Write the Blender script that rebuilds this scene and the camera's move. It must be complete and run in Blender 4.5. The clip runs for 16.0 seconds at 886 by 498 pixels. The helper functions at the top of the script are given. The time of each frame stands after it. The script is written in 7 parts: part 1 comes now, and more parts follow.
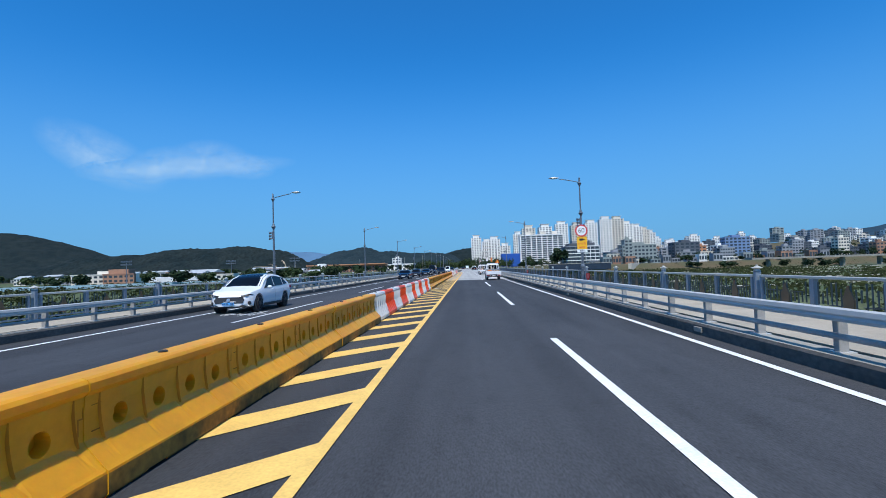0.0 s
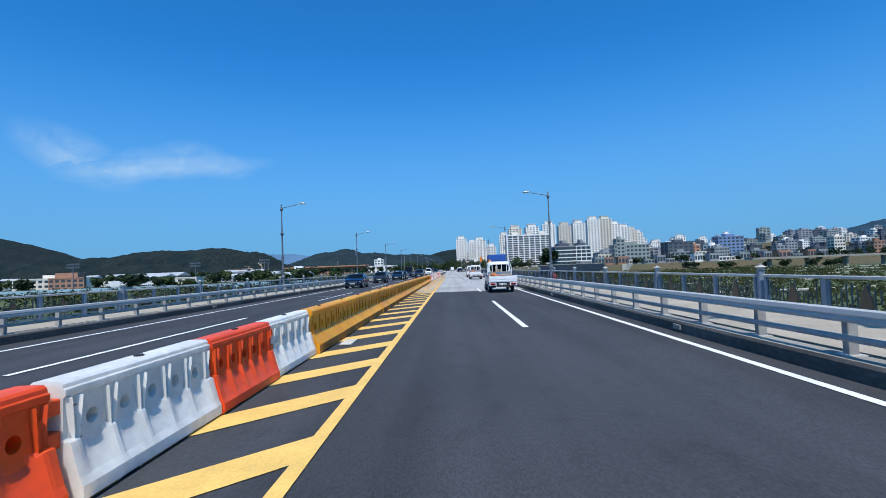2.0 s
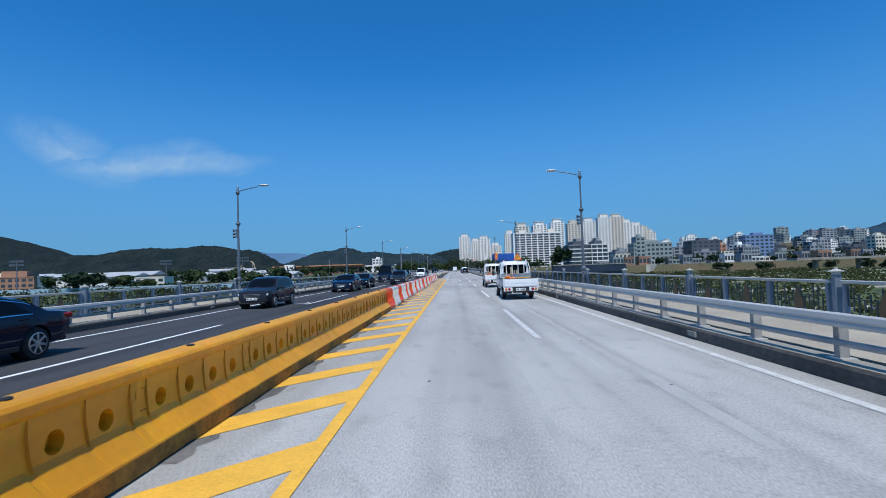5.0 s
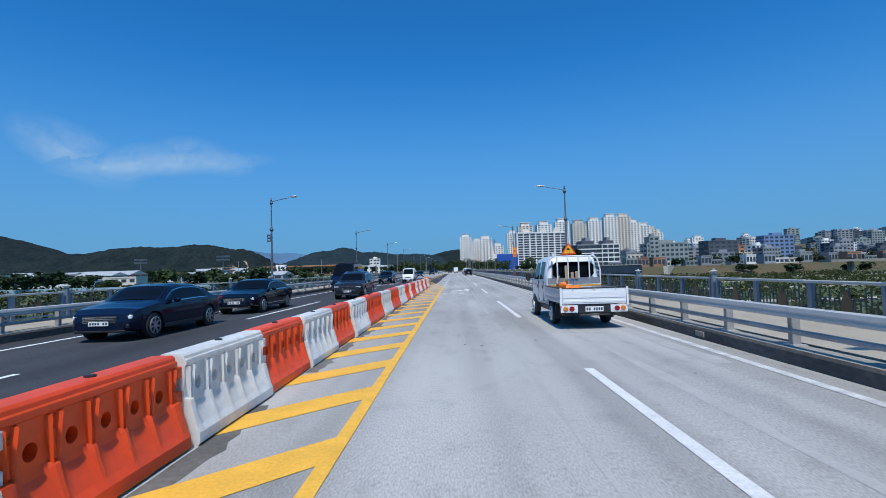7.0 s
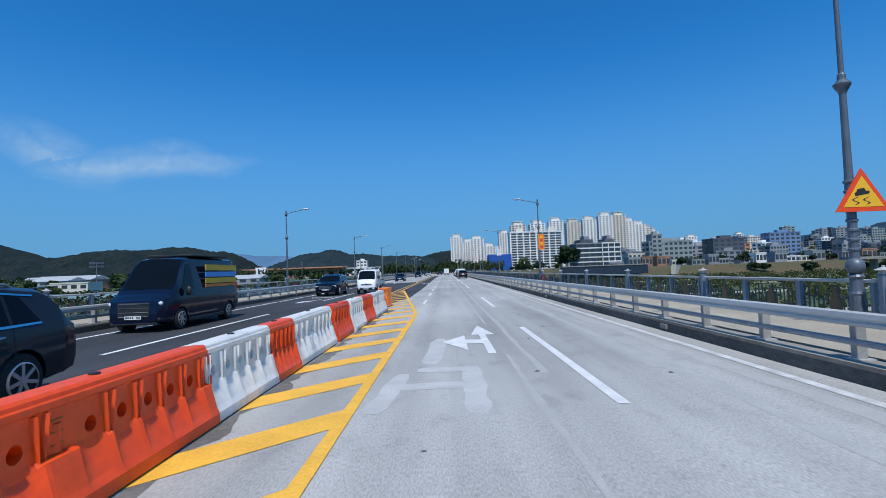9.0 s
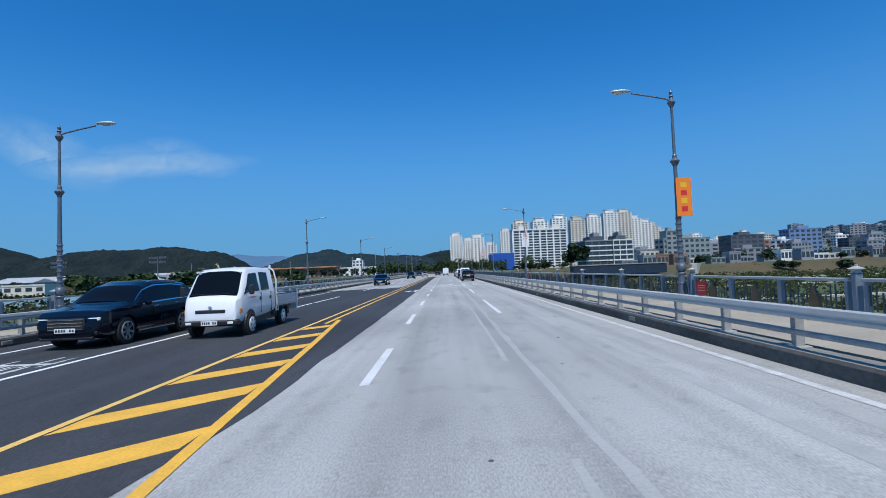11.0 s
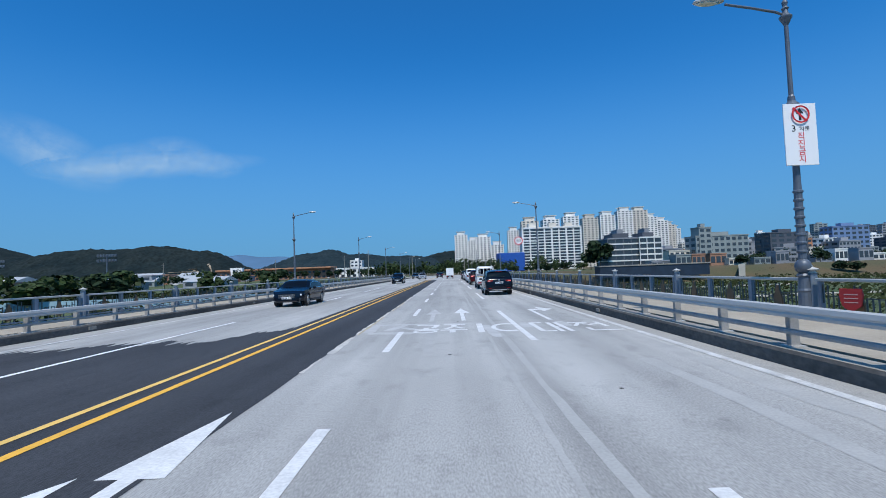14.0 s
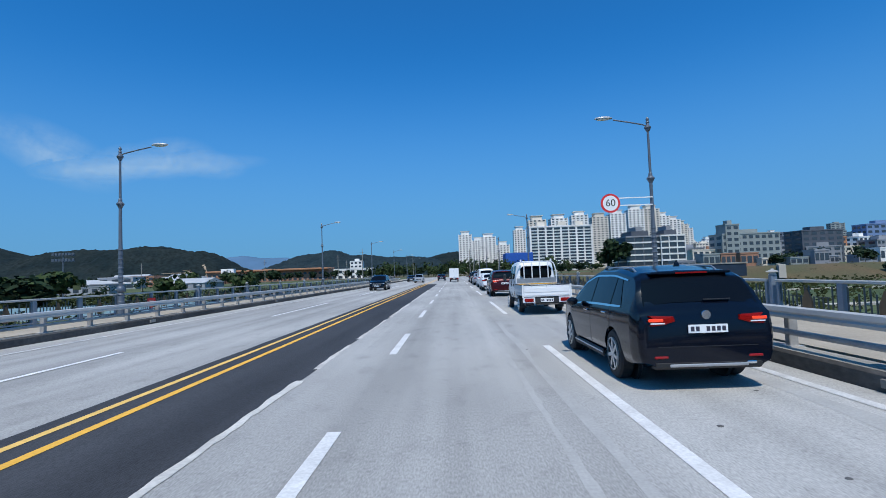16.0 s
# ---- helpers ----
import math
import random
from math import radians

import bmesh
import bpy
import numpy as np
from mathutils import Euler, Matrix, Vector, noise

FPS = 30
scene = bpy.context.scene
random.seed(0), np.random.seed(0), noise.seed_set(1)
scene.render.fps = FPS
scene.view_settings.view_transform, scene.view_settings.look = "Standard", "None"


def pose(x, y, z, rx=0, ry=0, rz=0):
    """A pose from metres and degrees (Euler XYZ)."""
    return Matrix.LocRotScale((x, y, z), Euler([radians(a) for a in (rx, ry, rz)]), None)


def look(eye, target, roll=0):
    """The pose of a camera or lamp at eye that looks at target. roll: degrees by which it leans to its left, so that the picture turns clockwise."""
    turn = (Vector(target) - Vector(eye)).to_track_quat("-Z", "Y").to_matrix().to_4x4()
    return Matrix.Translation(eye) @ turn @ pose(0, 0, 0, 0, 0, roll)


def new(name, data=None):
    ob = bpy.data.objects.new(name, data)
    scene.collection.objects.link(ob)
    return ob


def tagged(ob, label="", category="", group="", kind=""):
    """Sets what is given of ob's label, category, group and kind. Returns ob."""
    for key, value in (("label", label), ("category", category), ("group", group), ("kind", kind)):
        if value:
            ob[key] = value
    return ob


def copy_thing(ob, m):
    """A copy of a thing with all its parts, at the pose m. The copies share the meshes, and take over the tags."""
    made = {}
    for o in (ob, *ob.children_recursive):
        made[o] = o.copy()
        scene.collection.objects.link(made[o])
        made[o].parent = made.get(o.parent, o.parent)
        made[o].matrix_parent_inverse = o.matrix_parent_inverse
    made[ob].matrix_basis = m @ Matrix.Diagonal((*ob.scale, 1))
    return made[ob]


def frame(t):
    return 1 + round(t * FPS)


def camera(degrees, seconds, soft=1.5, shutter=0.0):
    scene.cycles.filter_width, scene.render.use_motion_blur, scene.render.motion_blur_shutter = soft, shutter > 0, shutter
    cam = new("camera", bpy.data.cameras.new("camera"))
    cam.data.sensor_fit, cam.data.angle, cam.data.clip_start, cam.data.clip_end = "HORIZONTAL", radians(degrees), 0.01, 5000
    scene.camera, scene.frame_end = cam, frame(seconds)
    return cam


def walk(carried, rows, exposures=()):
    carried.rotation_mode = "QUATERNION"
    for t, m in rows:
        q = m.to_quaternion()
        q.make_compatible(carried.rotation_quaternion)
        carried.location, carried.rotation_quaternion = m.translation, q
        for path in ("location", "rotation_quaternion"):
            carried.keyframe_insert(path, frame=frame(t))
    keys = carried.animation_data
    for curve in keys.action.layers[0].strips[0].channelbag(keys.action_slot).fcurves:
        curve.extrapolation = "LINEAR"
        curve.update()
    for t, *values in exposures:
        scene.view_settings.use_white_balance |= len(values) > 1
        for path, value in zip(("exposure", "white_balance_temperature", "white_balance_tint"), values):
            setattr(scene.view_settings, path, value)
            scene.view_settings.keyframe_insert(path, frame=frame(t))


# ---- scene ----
cam = camera(84.0, 16.0, soft=0.9)
PATH = [
    (0, look((-0.124, -0.208, 1.647), (-0.603, 9.773, 2.027), -1.91)),
    (0.5, look((-0.134, 6.721, 1.645), (-0.527, 16.706, 2.024), -2.24)),
    (1, look((-0.148, 13.656, 1.623), (-0.413, 23.644, 2.020), -2.24)),
    (1.5, look((-0.163, 20.590, 1.628), (-0.373, 30.580, 2.023), -2.32)),
    (2, look((-0.164, 27.585, 1.621), (-0.333, 37.575, 2.025), -2.17)),
    (2.5, look((-0.158, 34.632, 1.616), (-0.334, 44.621, 2.038), -2.10)),
    (3, look((-0.152, 41.716, 1.621), (-0.340, 51.705, 2.051), -2.30)),
    (5.5, look((-0.179, 77.213, 1.682), (-0.413, 87.202, 2.082), -1.79)),
    (6, look((-0.258, 84.240, 1.680), (-0.533, 94.228, 2.086), -1.95)),
    (6.5, look((-0.331, 91.183, 1.669), (-0.601, 101.171, 2.079), -1.75)),
    (7, look((-0.370, 98.053, 1.649), (-0.605, 108.041, 2.070), -1.61)),
    (7.5, look((-0.369, 104.872, 1.641), (-0.567, 114.860, 2.087), -1.87)),
    (8, look((-0.349, 111.629, 1.639), (-0.479, 121.617, 2.114), -1.88)),
    (8.5, look((-0.326, 118.309, 1.632), (-0.408, 128.298, 2.092), -2.48)),
    (9, look((-0.319, 124.946, 1.632), (-0.361, 134.936, 2.079), -2.08)),
    (9.5, look((-0.311, 131.548, 1.640), (-0.340, 141.537, 2.104), -2.03)),
    (10, look((-0.283, 138.102, 1.641), (-0.303, 148.092, 2.096), -2.21)),
    (12.5, look((-0.172, 170.670, 1.624), (-0.213, 180.661, 2.061), -2.26)),
    (13, look((-0.137, 177.154, 1.620), (-0.192, 187.142, 2.093), -2.32)),
    (13.5, look((-0.132, 183.588, 1.611), (-0.213, 193.577, 2.072), -2.34)),
    (14, look((-0.118, 189.979, 1.598), (-0.237, 199.967, 2.065), -2.11)),
    (14.5, look((-0.082, 196.306, 1.589), (-0.240, 206.293, 2.074), -2.19)),
    (15, look((-0.104, 202.579, 1.599), (-0.282, 212.565, 2.102), -1.92)),
    (15.5, look((-0.140, 208.799, 1.609), (-0.328, 218.785, 2.098), -1.95)),
    (16, look((-0.193, 214.990, 1.617), (-0.386, 224.976, 2.110), -2.11)),
]
EXPOSURES = [(0.0, -0.06), (2.0, -0.06), (4.5, -0.30), (16.0, -0.30)]
walk(cam, PATH, EXPOSURES)

# ---- light ----
world = bpy.data.worlds.new("sky")
scene.world = world
world.use_nodes = True
SUN_EL, SUN_AZ = 60.0, 177.0     # degrees; azimuth clockwise from +y


def sky_nodes():
    nt = world.node_tree
    bg = nt.nodes["Background"]
    sky = nt.nodes.new("ShaderNodeTexSky")
    sky.sky_type = "NISHITA"
    sky.sun_disc = False
    sky.sun_elevation = radians(SUN_EL)
    sky.sun_rotation = radians(SUN_AZ)
    sky.altitude = 100
    sky.air_density = 1.0
    sky.dust_density = 1.0
    sky.ozone_density = 2.6
    tint = nt.nodes.new("ShaderNodeMix")
    tint.data_type, tint.blend_type = "RGBA", "MULTIPLY"
    tint.inputs[0].default_value = 1.0
    tint.inputs[7].default_value = (0.19, 1.12, 1.93, 1)
    nt.links.new(sky.outputs[0], tint.inputs[6])
    nt.links.new(tint.outputs[2], bg.inputs[0])
    bg.inputs[1].default_value = 0.10


sky_nodes()
sun = new("sun", bpy.data.lights.new("sun", "SUN"))
sun.data.energy, sun.data.angle, sun.data.color = 4.8, radians(0.53), (1.0, 0.95, 0.87)
_d = Vector((math.sin(radians(SUN_AZ)) * math.cos(radians(SUN_EL)), math.cos(radians(SUN_AZ)) * math.cos(radians(SUN_EL)), math.sin(radians(SUN_EL))))
sun.matrix_world = look(_d * 100, (0, 0, 0))


# ---- materials ----
def mat(name, col, rough=0.6, metal=0.0, var=0.0, scale=1.0, col2=None, bump=0.0, fine=0.0, fine_scale=60.0, spec=0.5, coat=0.0, stretch=(1, 1, 1), isl=0.0, obj=0.0):
    """Principled material with two scales of colour variation and a fine bump."""
    m = bpy.data.materials.new(name)
    m.use_nodes = True
    nt = m.node_tree
    b = nt.nodes["Principled BSDF"]
    b.inputs["Roughness"].default_value = rough
    b.inputs["Metallic"].default_value = metal
    b.inputs["Specular IOR Level"].default_value = spec
    b.inputs["Coat Weight"].default_value = coat
    b.inputs["Coat Roughness"].default_value = 0.04
    c = (*col, 1)
    if not (var or fine or bump or isl or obj):
        b.inputs["Base Color"].default_value = c
        return m
    geo = nt.nodes.new("ShaderNodeNewGeometry")
    mp = nt.nodes.new("ShaderNodeMapping")
    mp.inputs["Scale"].default_value = stretch
    nt.links.new(geo.outputs["Position"], mp.inputs[0])

    def noisy(sc, det):
        n = nt.nodes.new("ShaderNodeTexNoise")
        n.inputs["Scale"].default_value = sc
        n.inputs["Detail"].default_value = det
        nt.links.new(mp.outputs[0], n.inputs["Vector"])
        return n.outputs[0]

    def mix(fac, a, bcol, typ="MIX", f=None):
        x = nt.nodes.new("ShaderNodeMix")
        x.data_type, x.blend_type = "RGBA", typ
        if fac is not None:
            nt.links.new(fac, x.inputs[0])
        else:
            x.inputs[0].default_value = f
        if isinstance(a, tuple):
            x.inputs[6].default_value = a
        else:
            nt.links.new(a, x.inputs[6])
        if isinstance(bcol, tuple):
            x.inputs[7].default_value = bcol
        else:
            nt.links.new(bcol, x.inputs[7])
        return x.outputs[2]

    out = c
    if var:
        d2 = (*(col2 or tuple(k * (1 - var) for k in col)), 1)
        r = nt.nodes.new("ShaderNodeMapRange")
        r.inputs[1].default_value, r.inputs[2].default_value = 0.35, 0.65
        nt.links.new(noisy(scale, 4), r.inputs[0])
        out = mix(r.outputs[0], c, d2)
    if fine:
        r = nt.nodes.new("ShaderNodeMapRange")
        r.inputs[1].default_value, r.inputs[2].default_value = 0.25, 0.75
        r.inputs[3].default_value, r.inputs[4].default_value = 1 - fine, 1 + fine
        nt.links.new(noisy(fine_scale, 3), r.inputs[0])
        cc = nt.nodes.new("ShaderNodeCombineColor")
        for i in range(3):
            nt.links.new(r.outputs[0], cc.inputs[i])
        out = mix(None, out, cc.outputs[0], "MULTIPLY", 1.0)
    if isl or obj:
        src = geo.outputs["Random Per Island"] if isl else nt.nodes.new("ShaderNodeObjectInfo").outputs["Random"]
        k = isl or obj
        r = nt.nodes.new("ShaderNodeMapRange")
        r.inputs[3].default_value, r.inputs[4].default_value = 1 - k, 1 + k
        nt.links.new(src, r.inputs[0])
        cc = nt.nodes.new("ShaderNodeCombineColor")
        for i in range(3):
            nt.links.new(r.outputs[0], cc.inputs[i])
        out = mix(None, out, cc.outputs[0], "MULTIPLY", 1.0)
    if isinstance(out, tuple):
        b.inputs["Base Color"].default_value = out
    else:
        nt.links.new(out, b.inputs["Base Color"])
    if bump:
        bp = nt.nodes.new("ShaderNodeBump")
        bp.inputs["Strength"].default_value = bump
        bp.inputs["Distance"].default_value = 0.02
        nt.links.new(noisy(fine_scale, 3), bp.inputs["Height"])
        nt.links.new(bp.outputs[0], b.inputs["Normal"])
    return m


def lamp_mat(name, col, power):
    m = mat(name, col, 0.3)
    b = m.node_tree.nodes["Principled BSDF"]
    b.inputs["Emission Color"].default_value = (*col, 1)
    b.inputs["Emission Strength"].default_value = power
    return m


def road_mat(name, col, streak, grain, rough, bump):
    """Carriageway: long wheel-track streaks, blotches and stony grain."""
    m = mat(name, col, rough, var=0.16, scale=0.45, fine=grain, fine_scale=60, bump=bump, stretch=(1, 0.3, 1), spec=0.3)
    nt = m.node_tree
    b = nt.nodes["Principled BSDF"]
    old = b.inputs["Base Color"].links[0].from_socket
    geo = nt.nodes.new("ShaderNodeNewGeometry")

    def layer(sc, stretch, lo, hi, dark, src, det=4):
        mp = nt.nodes.new("ShaderNodeMapping")
        mp.inputs["Scale"].default_value = stretch
        nt.links.new(geo.outputs["Position"], mp.inputs[0])
        n = nt.nodes.new("ShaderNodeTexNoise")
        n.inputs["Scale"].default_value, n.inputs["Detail"].default_value = sc, det
        nt.links.new(mp.outputs[0], n.inputs["Vector"])
        r = nt.nodes.new("ShaderNodeMapRange")
        r.inputs[1].default_value, r.inputs[2].default_value = lo, hi
        r.inputs[3].default_value, r.inputs[4].default_value = 1.0, dark
        nt.links.new(n.outputs[0], r.inputs[0])
        cc = nt.nodes.new("ShaderNodeCombineColor")
        for i in range(3):
            nt.links.new(r.outputs[0], cc.inputs[i])
        x = nt.nodes.new("ShaderNodeMix")
        x.data_type, x.blend_type = "RGBA", "MULTIPLY"
        x.inputs[0].default_value = 1.0
        nt.links.new(src, x.inputs[6])
        nt.links.new(cc.outputs[0], x.inputs[7])
        return x.outputs[2]

    c = layer(1.3, (1.0, 0.012, 1), 0.42, 0.68, 1 - streak, old)
    c = layer(1.0, (0.8, 0.10, 1), 0.52, 0.75, 1 - streak * 0.8, c, 6)
    c = layer(9.0, (1.0, 0.6, 1), 0.62, 0.78, 1 - streak * 0.9, c, 3)
    c = layer(2.6, (1.0, 0.5, 1), 0.55, 0.72, 1 - streak * 0.7, c, 5)
    c = layer(0.16, (1.0, 0.35, 1), 0.45, 0.65, 1 - streak * 0.75, c, 3)
    nt.links.new(c, b.inputs["Base Color"])
    return m


ASPHALT = road_mat("asphalt", (0.060, 0.063, 0.070), 0.28, 0.35, 0.85, 0.5)
CONCRETE = road_mat("road_concrete", (0.450, 0.445, 0.425), 0.23, 0.26, 0.8, 0.16)
CONC_OLD = mat("old_concrete", (0.30, 0.285, 0.25), 0.9, var=0.3, scale=0.8, fine=0.15, fine_scale=25, bump=0.4, stretch=(1, 0.4, 1))
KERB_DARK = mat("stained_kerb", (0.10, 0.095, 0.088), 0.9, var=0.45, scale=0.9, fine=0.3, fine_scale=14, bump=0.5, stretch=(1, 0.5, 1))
PAVING = mat("sidewalk_paving", (0.40, 0.35, 0.275), 0.9, var=0.18, scale=0.7, fine=0.1, fine_scale=18, bump=0.3)
WHITE_LINE = mat("white_road_paint", (0.80, 0.80, 0.80), 0.7, var=0.12, scale=3, fine=0.12, fine_scale=30)
WHITE_WORN = mat("worn_road_paint", (0.62, 0.62, 0.61), 0.75, var=0.3, scale=2.5, fine=0.15, fine_scale=25)
WHITE_MID = mat("dulled_road_paint", (0.69, 0.69, 0.68), 0.75, var=0.16, scale=2.5, fine=0.14, fine_scale=28)
GHOST = mat("ghost_road_paint", (0.398, 0.394, 0.378), 0.8, var=0.12, scale=2, fine=0.12, fine_scale=30)
GHOST_PALE = mat("pale_scrubbed_paint", (0.48, 0.478, 0.468), 0.8, var=0.15, scale=2, fine=0.12, fine_scale=30)
YELLOW_LINE = mat("yellow_road_paint", (0.85, 0.46, 0.055), 0.7, var=0.15, scale=2.5, fine=0.12, fine_scale=30)
YELLOW_PALE = mat("pale_yellow_road_paint", (0.84, 0.53, 0.14), 0.7, var=0.15, scale=2.5, fine=0.12, fine_scale=30)
PE_YELLOW = mat("yellow_polyethylene", (0.72, 0.31, 0.003), 0.5, var=0.15, scale=1.5, fine=0.08, fine_scale=12, obj=0.08)
PE_RED = mat("orange_polyethylene", (0.80, 0.075, 0.007), 0.45, var=0.14, scale=1.8, fine=0.08, fine_scale=12, obj=0.1)
PE_WHITE = mat("white_polyethylene", (0.72, 0.71, 0.67), 0.45, var=0.14, scale=1.8, fine=0.1, fine_scale=10, obj=0.08)
for _m in (PE_YELLOW, PE_RED, PE_WHITE):      # thick translucent plastic
    _b = _m.node_tree.nodes["Principled BSDF"]
    _b.inputs["Subsurface Weight"].default_value = 0.3 if _m is PE_RED else 0.5
    _b.inputs["Subsurface Radius"].default_value = (1.0, 0.9, 0.8) if _m is PE_WHITE else (1.0, 0.4, 0.08)
    _b.inputs["Subsurface Scale"].default_value = {PE_WHITE: 0.2, PE_RED: 0.09, PE_YELLOW: 0.16}[_m]
# Crease darkness is put into the yellow rib colour; the ribs stand proud.
RIB = {PE_YELLOW: mat("yellow_moulding", (0.50, 0.20, 0.004), 0.6, var=0.3, scale=4),
       PE_RED: mat("orange_moulding", (0.78, 0.073, 0.007), 0.45, var=0.12, scale=2),
       PE_WHITE: mat("white_moulding", (0.72, 0.71, 0.67), 0.45, var=0.1, scale=2)}
PE_DIRT = mat("dirty_barrier_foot", (0.33, 0.16, 0.022), 0.9, var=0.5, scale=3, fine=0.3, fine_scale=15)
GALV = mat("painted_steel_rail", (0.46, 0.455, 0.435), 0.45, 0.0, var=0.14, scale=0.9, fine=0.06, fine_scale=20, stretch=(1, 0.3, 1))
STEEL_BLUE = mat("blue_grey_steel", (0.20, 0.245, 0.30), 0.45, 0.2, var=0.2, scale=1.2, fine=0.08, fine_scale=20)
LAMP_GREY = mat("lamp_grey_steel", (0.125, 0.15, 0.185), 0.45, 0.25, var=0.2, scale=2, fine=0.08, fine_scale=25)
LAMP_HEAD = mat("lamp_head_shell", (0.5, 0.51, 0.52), 0.4, 0.2)
LAMP_GLASS = mat("lamp_lens", (0.62, 0.6, 0.5), 0.15)
BLACK = mat("black_plastic", (0.02, 0.02, 0.022), 0.5)
TYRE = mat("tyre_rubber", (0.015, 0.015, 0.016), 0.8, fine=0.2, fine_scale=30)
GLASS = mat("dark_glass", (0.004, 0.005, 0.007), 0.04, spec=0.16)
CHROME = mat("chrome", (0.75, 0.76, 0.78), 0.12, 1.0)
ALLOY = mat("alloy_rim", (0.5, 0.51, 0.53), 0.3, 0.8)
SIGN_WHITE = mat("sign_white", (0.8, 0.8, 0.8), 0.4)
SIGN_RED = mat("sign_red", (0.65, 0.03, 0.03), 0.4)
SIGN_BLACK = mat("sign_black", (0.02, 0.02, 0.02), 0.5)
SIGN_YELLOW = mat("sign_yellow", (0.85, 0.45, 0.02), 0.4)
SIGN_ORANGE = mat("sign_orange", (0.85, 0.22, 0.02), 0.5)
BROWN_PANEL = mat("brown_ornament", (0.16, 0.095, 0.045), 0.6, var=0.2, scale=6)
GRASS = mat("river_meadow", (0.045, 0.075, 0.02), 0.95, var=0.5, scale=0.05, col2=(0.085, 0.10, 0.035), fine=0.35, fine_scale=1.2)
FIELD = mat("dry_bank", (0.105, 0.074, 0.034), 0.95, var=0.4, scale=0.06, col2=(0.07, 0.07, 0.028), fine=0.3, fine_scale=1.5)
PATH_M = mat("pale_path", (0.45, 0.42, 0.36), 0.9, var=0.1, scale=0.3)
BARK = mat("bark", (0.09, 0.065, 0.045), 0.9, var=0.3, scale=4, bump=0.5, fine_scale=20)
LEAF = mat("leaf_green", (0.030, 0.050, 0.014), 0.7, isl=0.45, spec=0.25)
LEAF_DARK = mat("pine_green", (0.016, 0.032, 0.013), 0.8, isl=0.45, spec=0.2)
SCRUB = mat("dull_scrub", (0.024, 0.031, 0.011), 0.9, isl=0.5, spec=0.08)
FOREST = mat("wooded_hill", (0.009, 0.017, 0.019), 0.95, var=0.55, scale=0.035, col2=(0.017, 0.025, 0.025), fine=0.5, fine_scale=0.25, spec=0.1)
# Aerial haze is mixed into these base colours: paler and bluer farther off.
FOREST_MID_HAZE = mat("hazed_wooded_hill", (0.014, 0.027, 0.034), 0.95, var=0.5, scale=0.03, col2=(0.022, 0.036, 0.042), fine=0.4, fine_scale=0.2, spec=0.08)
FOREST_FAR_HAZE = mat("far_wooded_hill", (0.028, 0.058, 0.088), 0.95, var=0.25, scale=0.01, fine=0.2, fine_scale=0.06, spec=0.05)
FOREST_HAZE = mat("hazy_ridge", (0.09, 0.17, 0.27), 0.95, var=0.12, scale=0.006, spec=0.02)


# ---- mesh helpers ----
def box_bm(bm, x0, x1, y0, y1, z0, z1, bev=0.0):
    r = bmesh.ops.create_cube(bm, size=1)
    vs = r["verts"]
    for v in vs:
        v.co = Vector((x0 + (v.co.x + .5) * (x1 - x0), y0 + (v.co.y + .5) * (y1 - y0), z0 + (v.co.z + .5) * (z1 - z0)))
    if bev:
        es = list({e for v in vs for e in v.link_edges})
        bmesh.ops.bevel(bm, geom=es, offset=bev, segments=1, affect="EDGES")
    return bm


def box(x0, x1, y0, y1, z0, z1, bev=0.0):
    return box_bm(bmesh.new(), x0, x1, y0, y1, z0, z1, bev)


def cyl_bm(bm, p0, p1, r0, r1=None, seg=10):
    p0, p1 = Vector(p0), Vector(p1)
    d = p1 - p0
    m = Matrix.Translation((p0 + p1) / 2) @ d.to_track_quat("Z", "Y").to_matrix().to_4x4()
    bmesh.ops.create_cone(bm, cap_ends=True, segments=seg, radius1=r0, radius2=r0 if r1 is None else r1, depth=d.length, matrix=m)
    return bm


def lathe(profile, seg=12, z0=0.0, caps=True):
    """Turned shape from (radius, height) pairs."""
    bm = bmesh.new()
    rings = []
    for r, z in profile:
        rings.append([bm.verts.new((r * math.cos(2 * math.pi * i / seg), r * math.sin(2 * math.pi * i / seg), z + z0)) for i in range(seg)])
    for a, b in zip(rings, rings[1:]):
        for i in range(seg):
            bm.faces.new((a[i], a[(i + 1) % seg], b[(i + 1) % seg], b[i]))
    if caps:
        bm.faces.new(list(reversed(rings[0])))
        bm.faces.new(rings[-1])
    return bm


def extrude_y(profile, y0, y1, close=True):
    """Prism along y from an (x, z) outline."""
    bm = bmesh.new()
    a = [bm.verts.new((x, y0, z)) for x, z in profile]
    b = [bm.verts.new((x, y1, z)) for x, z in profile]
    n = len(a)
    for i in range(n if close else n - 1):
        bm.faces.new((a[i], b[i], b[(i + 1) % n], a[(i + 1) % n]))
    if close:
        bm.faces.new(a)
        bm.faces.new(list(reversed(b)))
    bmesh.ops.recalc_face_normals(bm, faces=bm.faces)
    return bm


def mesh_of(name, bm, material, smooth=False):
    me = bpy.data.meshes.new(name)
    bm.to_mesh(me)
    bm.free()
    if smooth:
        for p in me.polygons:
            p.use_smooth = True
    for m in (material if isinstance(material, (list, tuple)) else [material]):
        me.materials.append(m)
    return me


def part(name, bm, material, parent, label="", smooth=False):
    ob = new(name, mesh_of(name, bm, material, smooth))
    ob.parent = parent
    if label:
        ob["label"] = label
    return ob


def thing(name, label, category, group="", kind="", m=None):
    ob = new(name)
    tagged(ob, label, category, group, kind)
    if m is not None:
        ob.matrix_world = m
    return ob


def solid(name, bm, material, label, category="", group="", kind="", smooth=False):
    return tagged(new(name, mesh_of(name, bm, material, smooth)), label, category, group, kind)


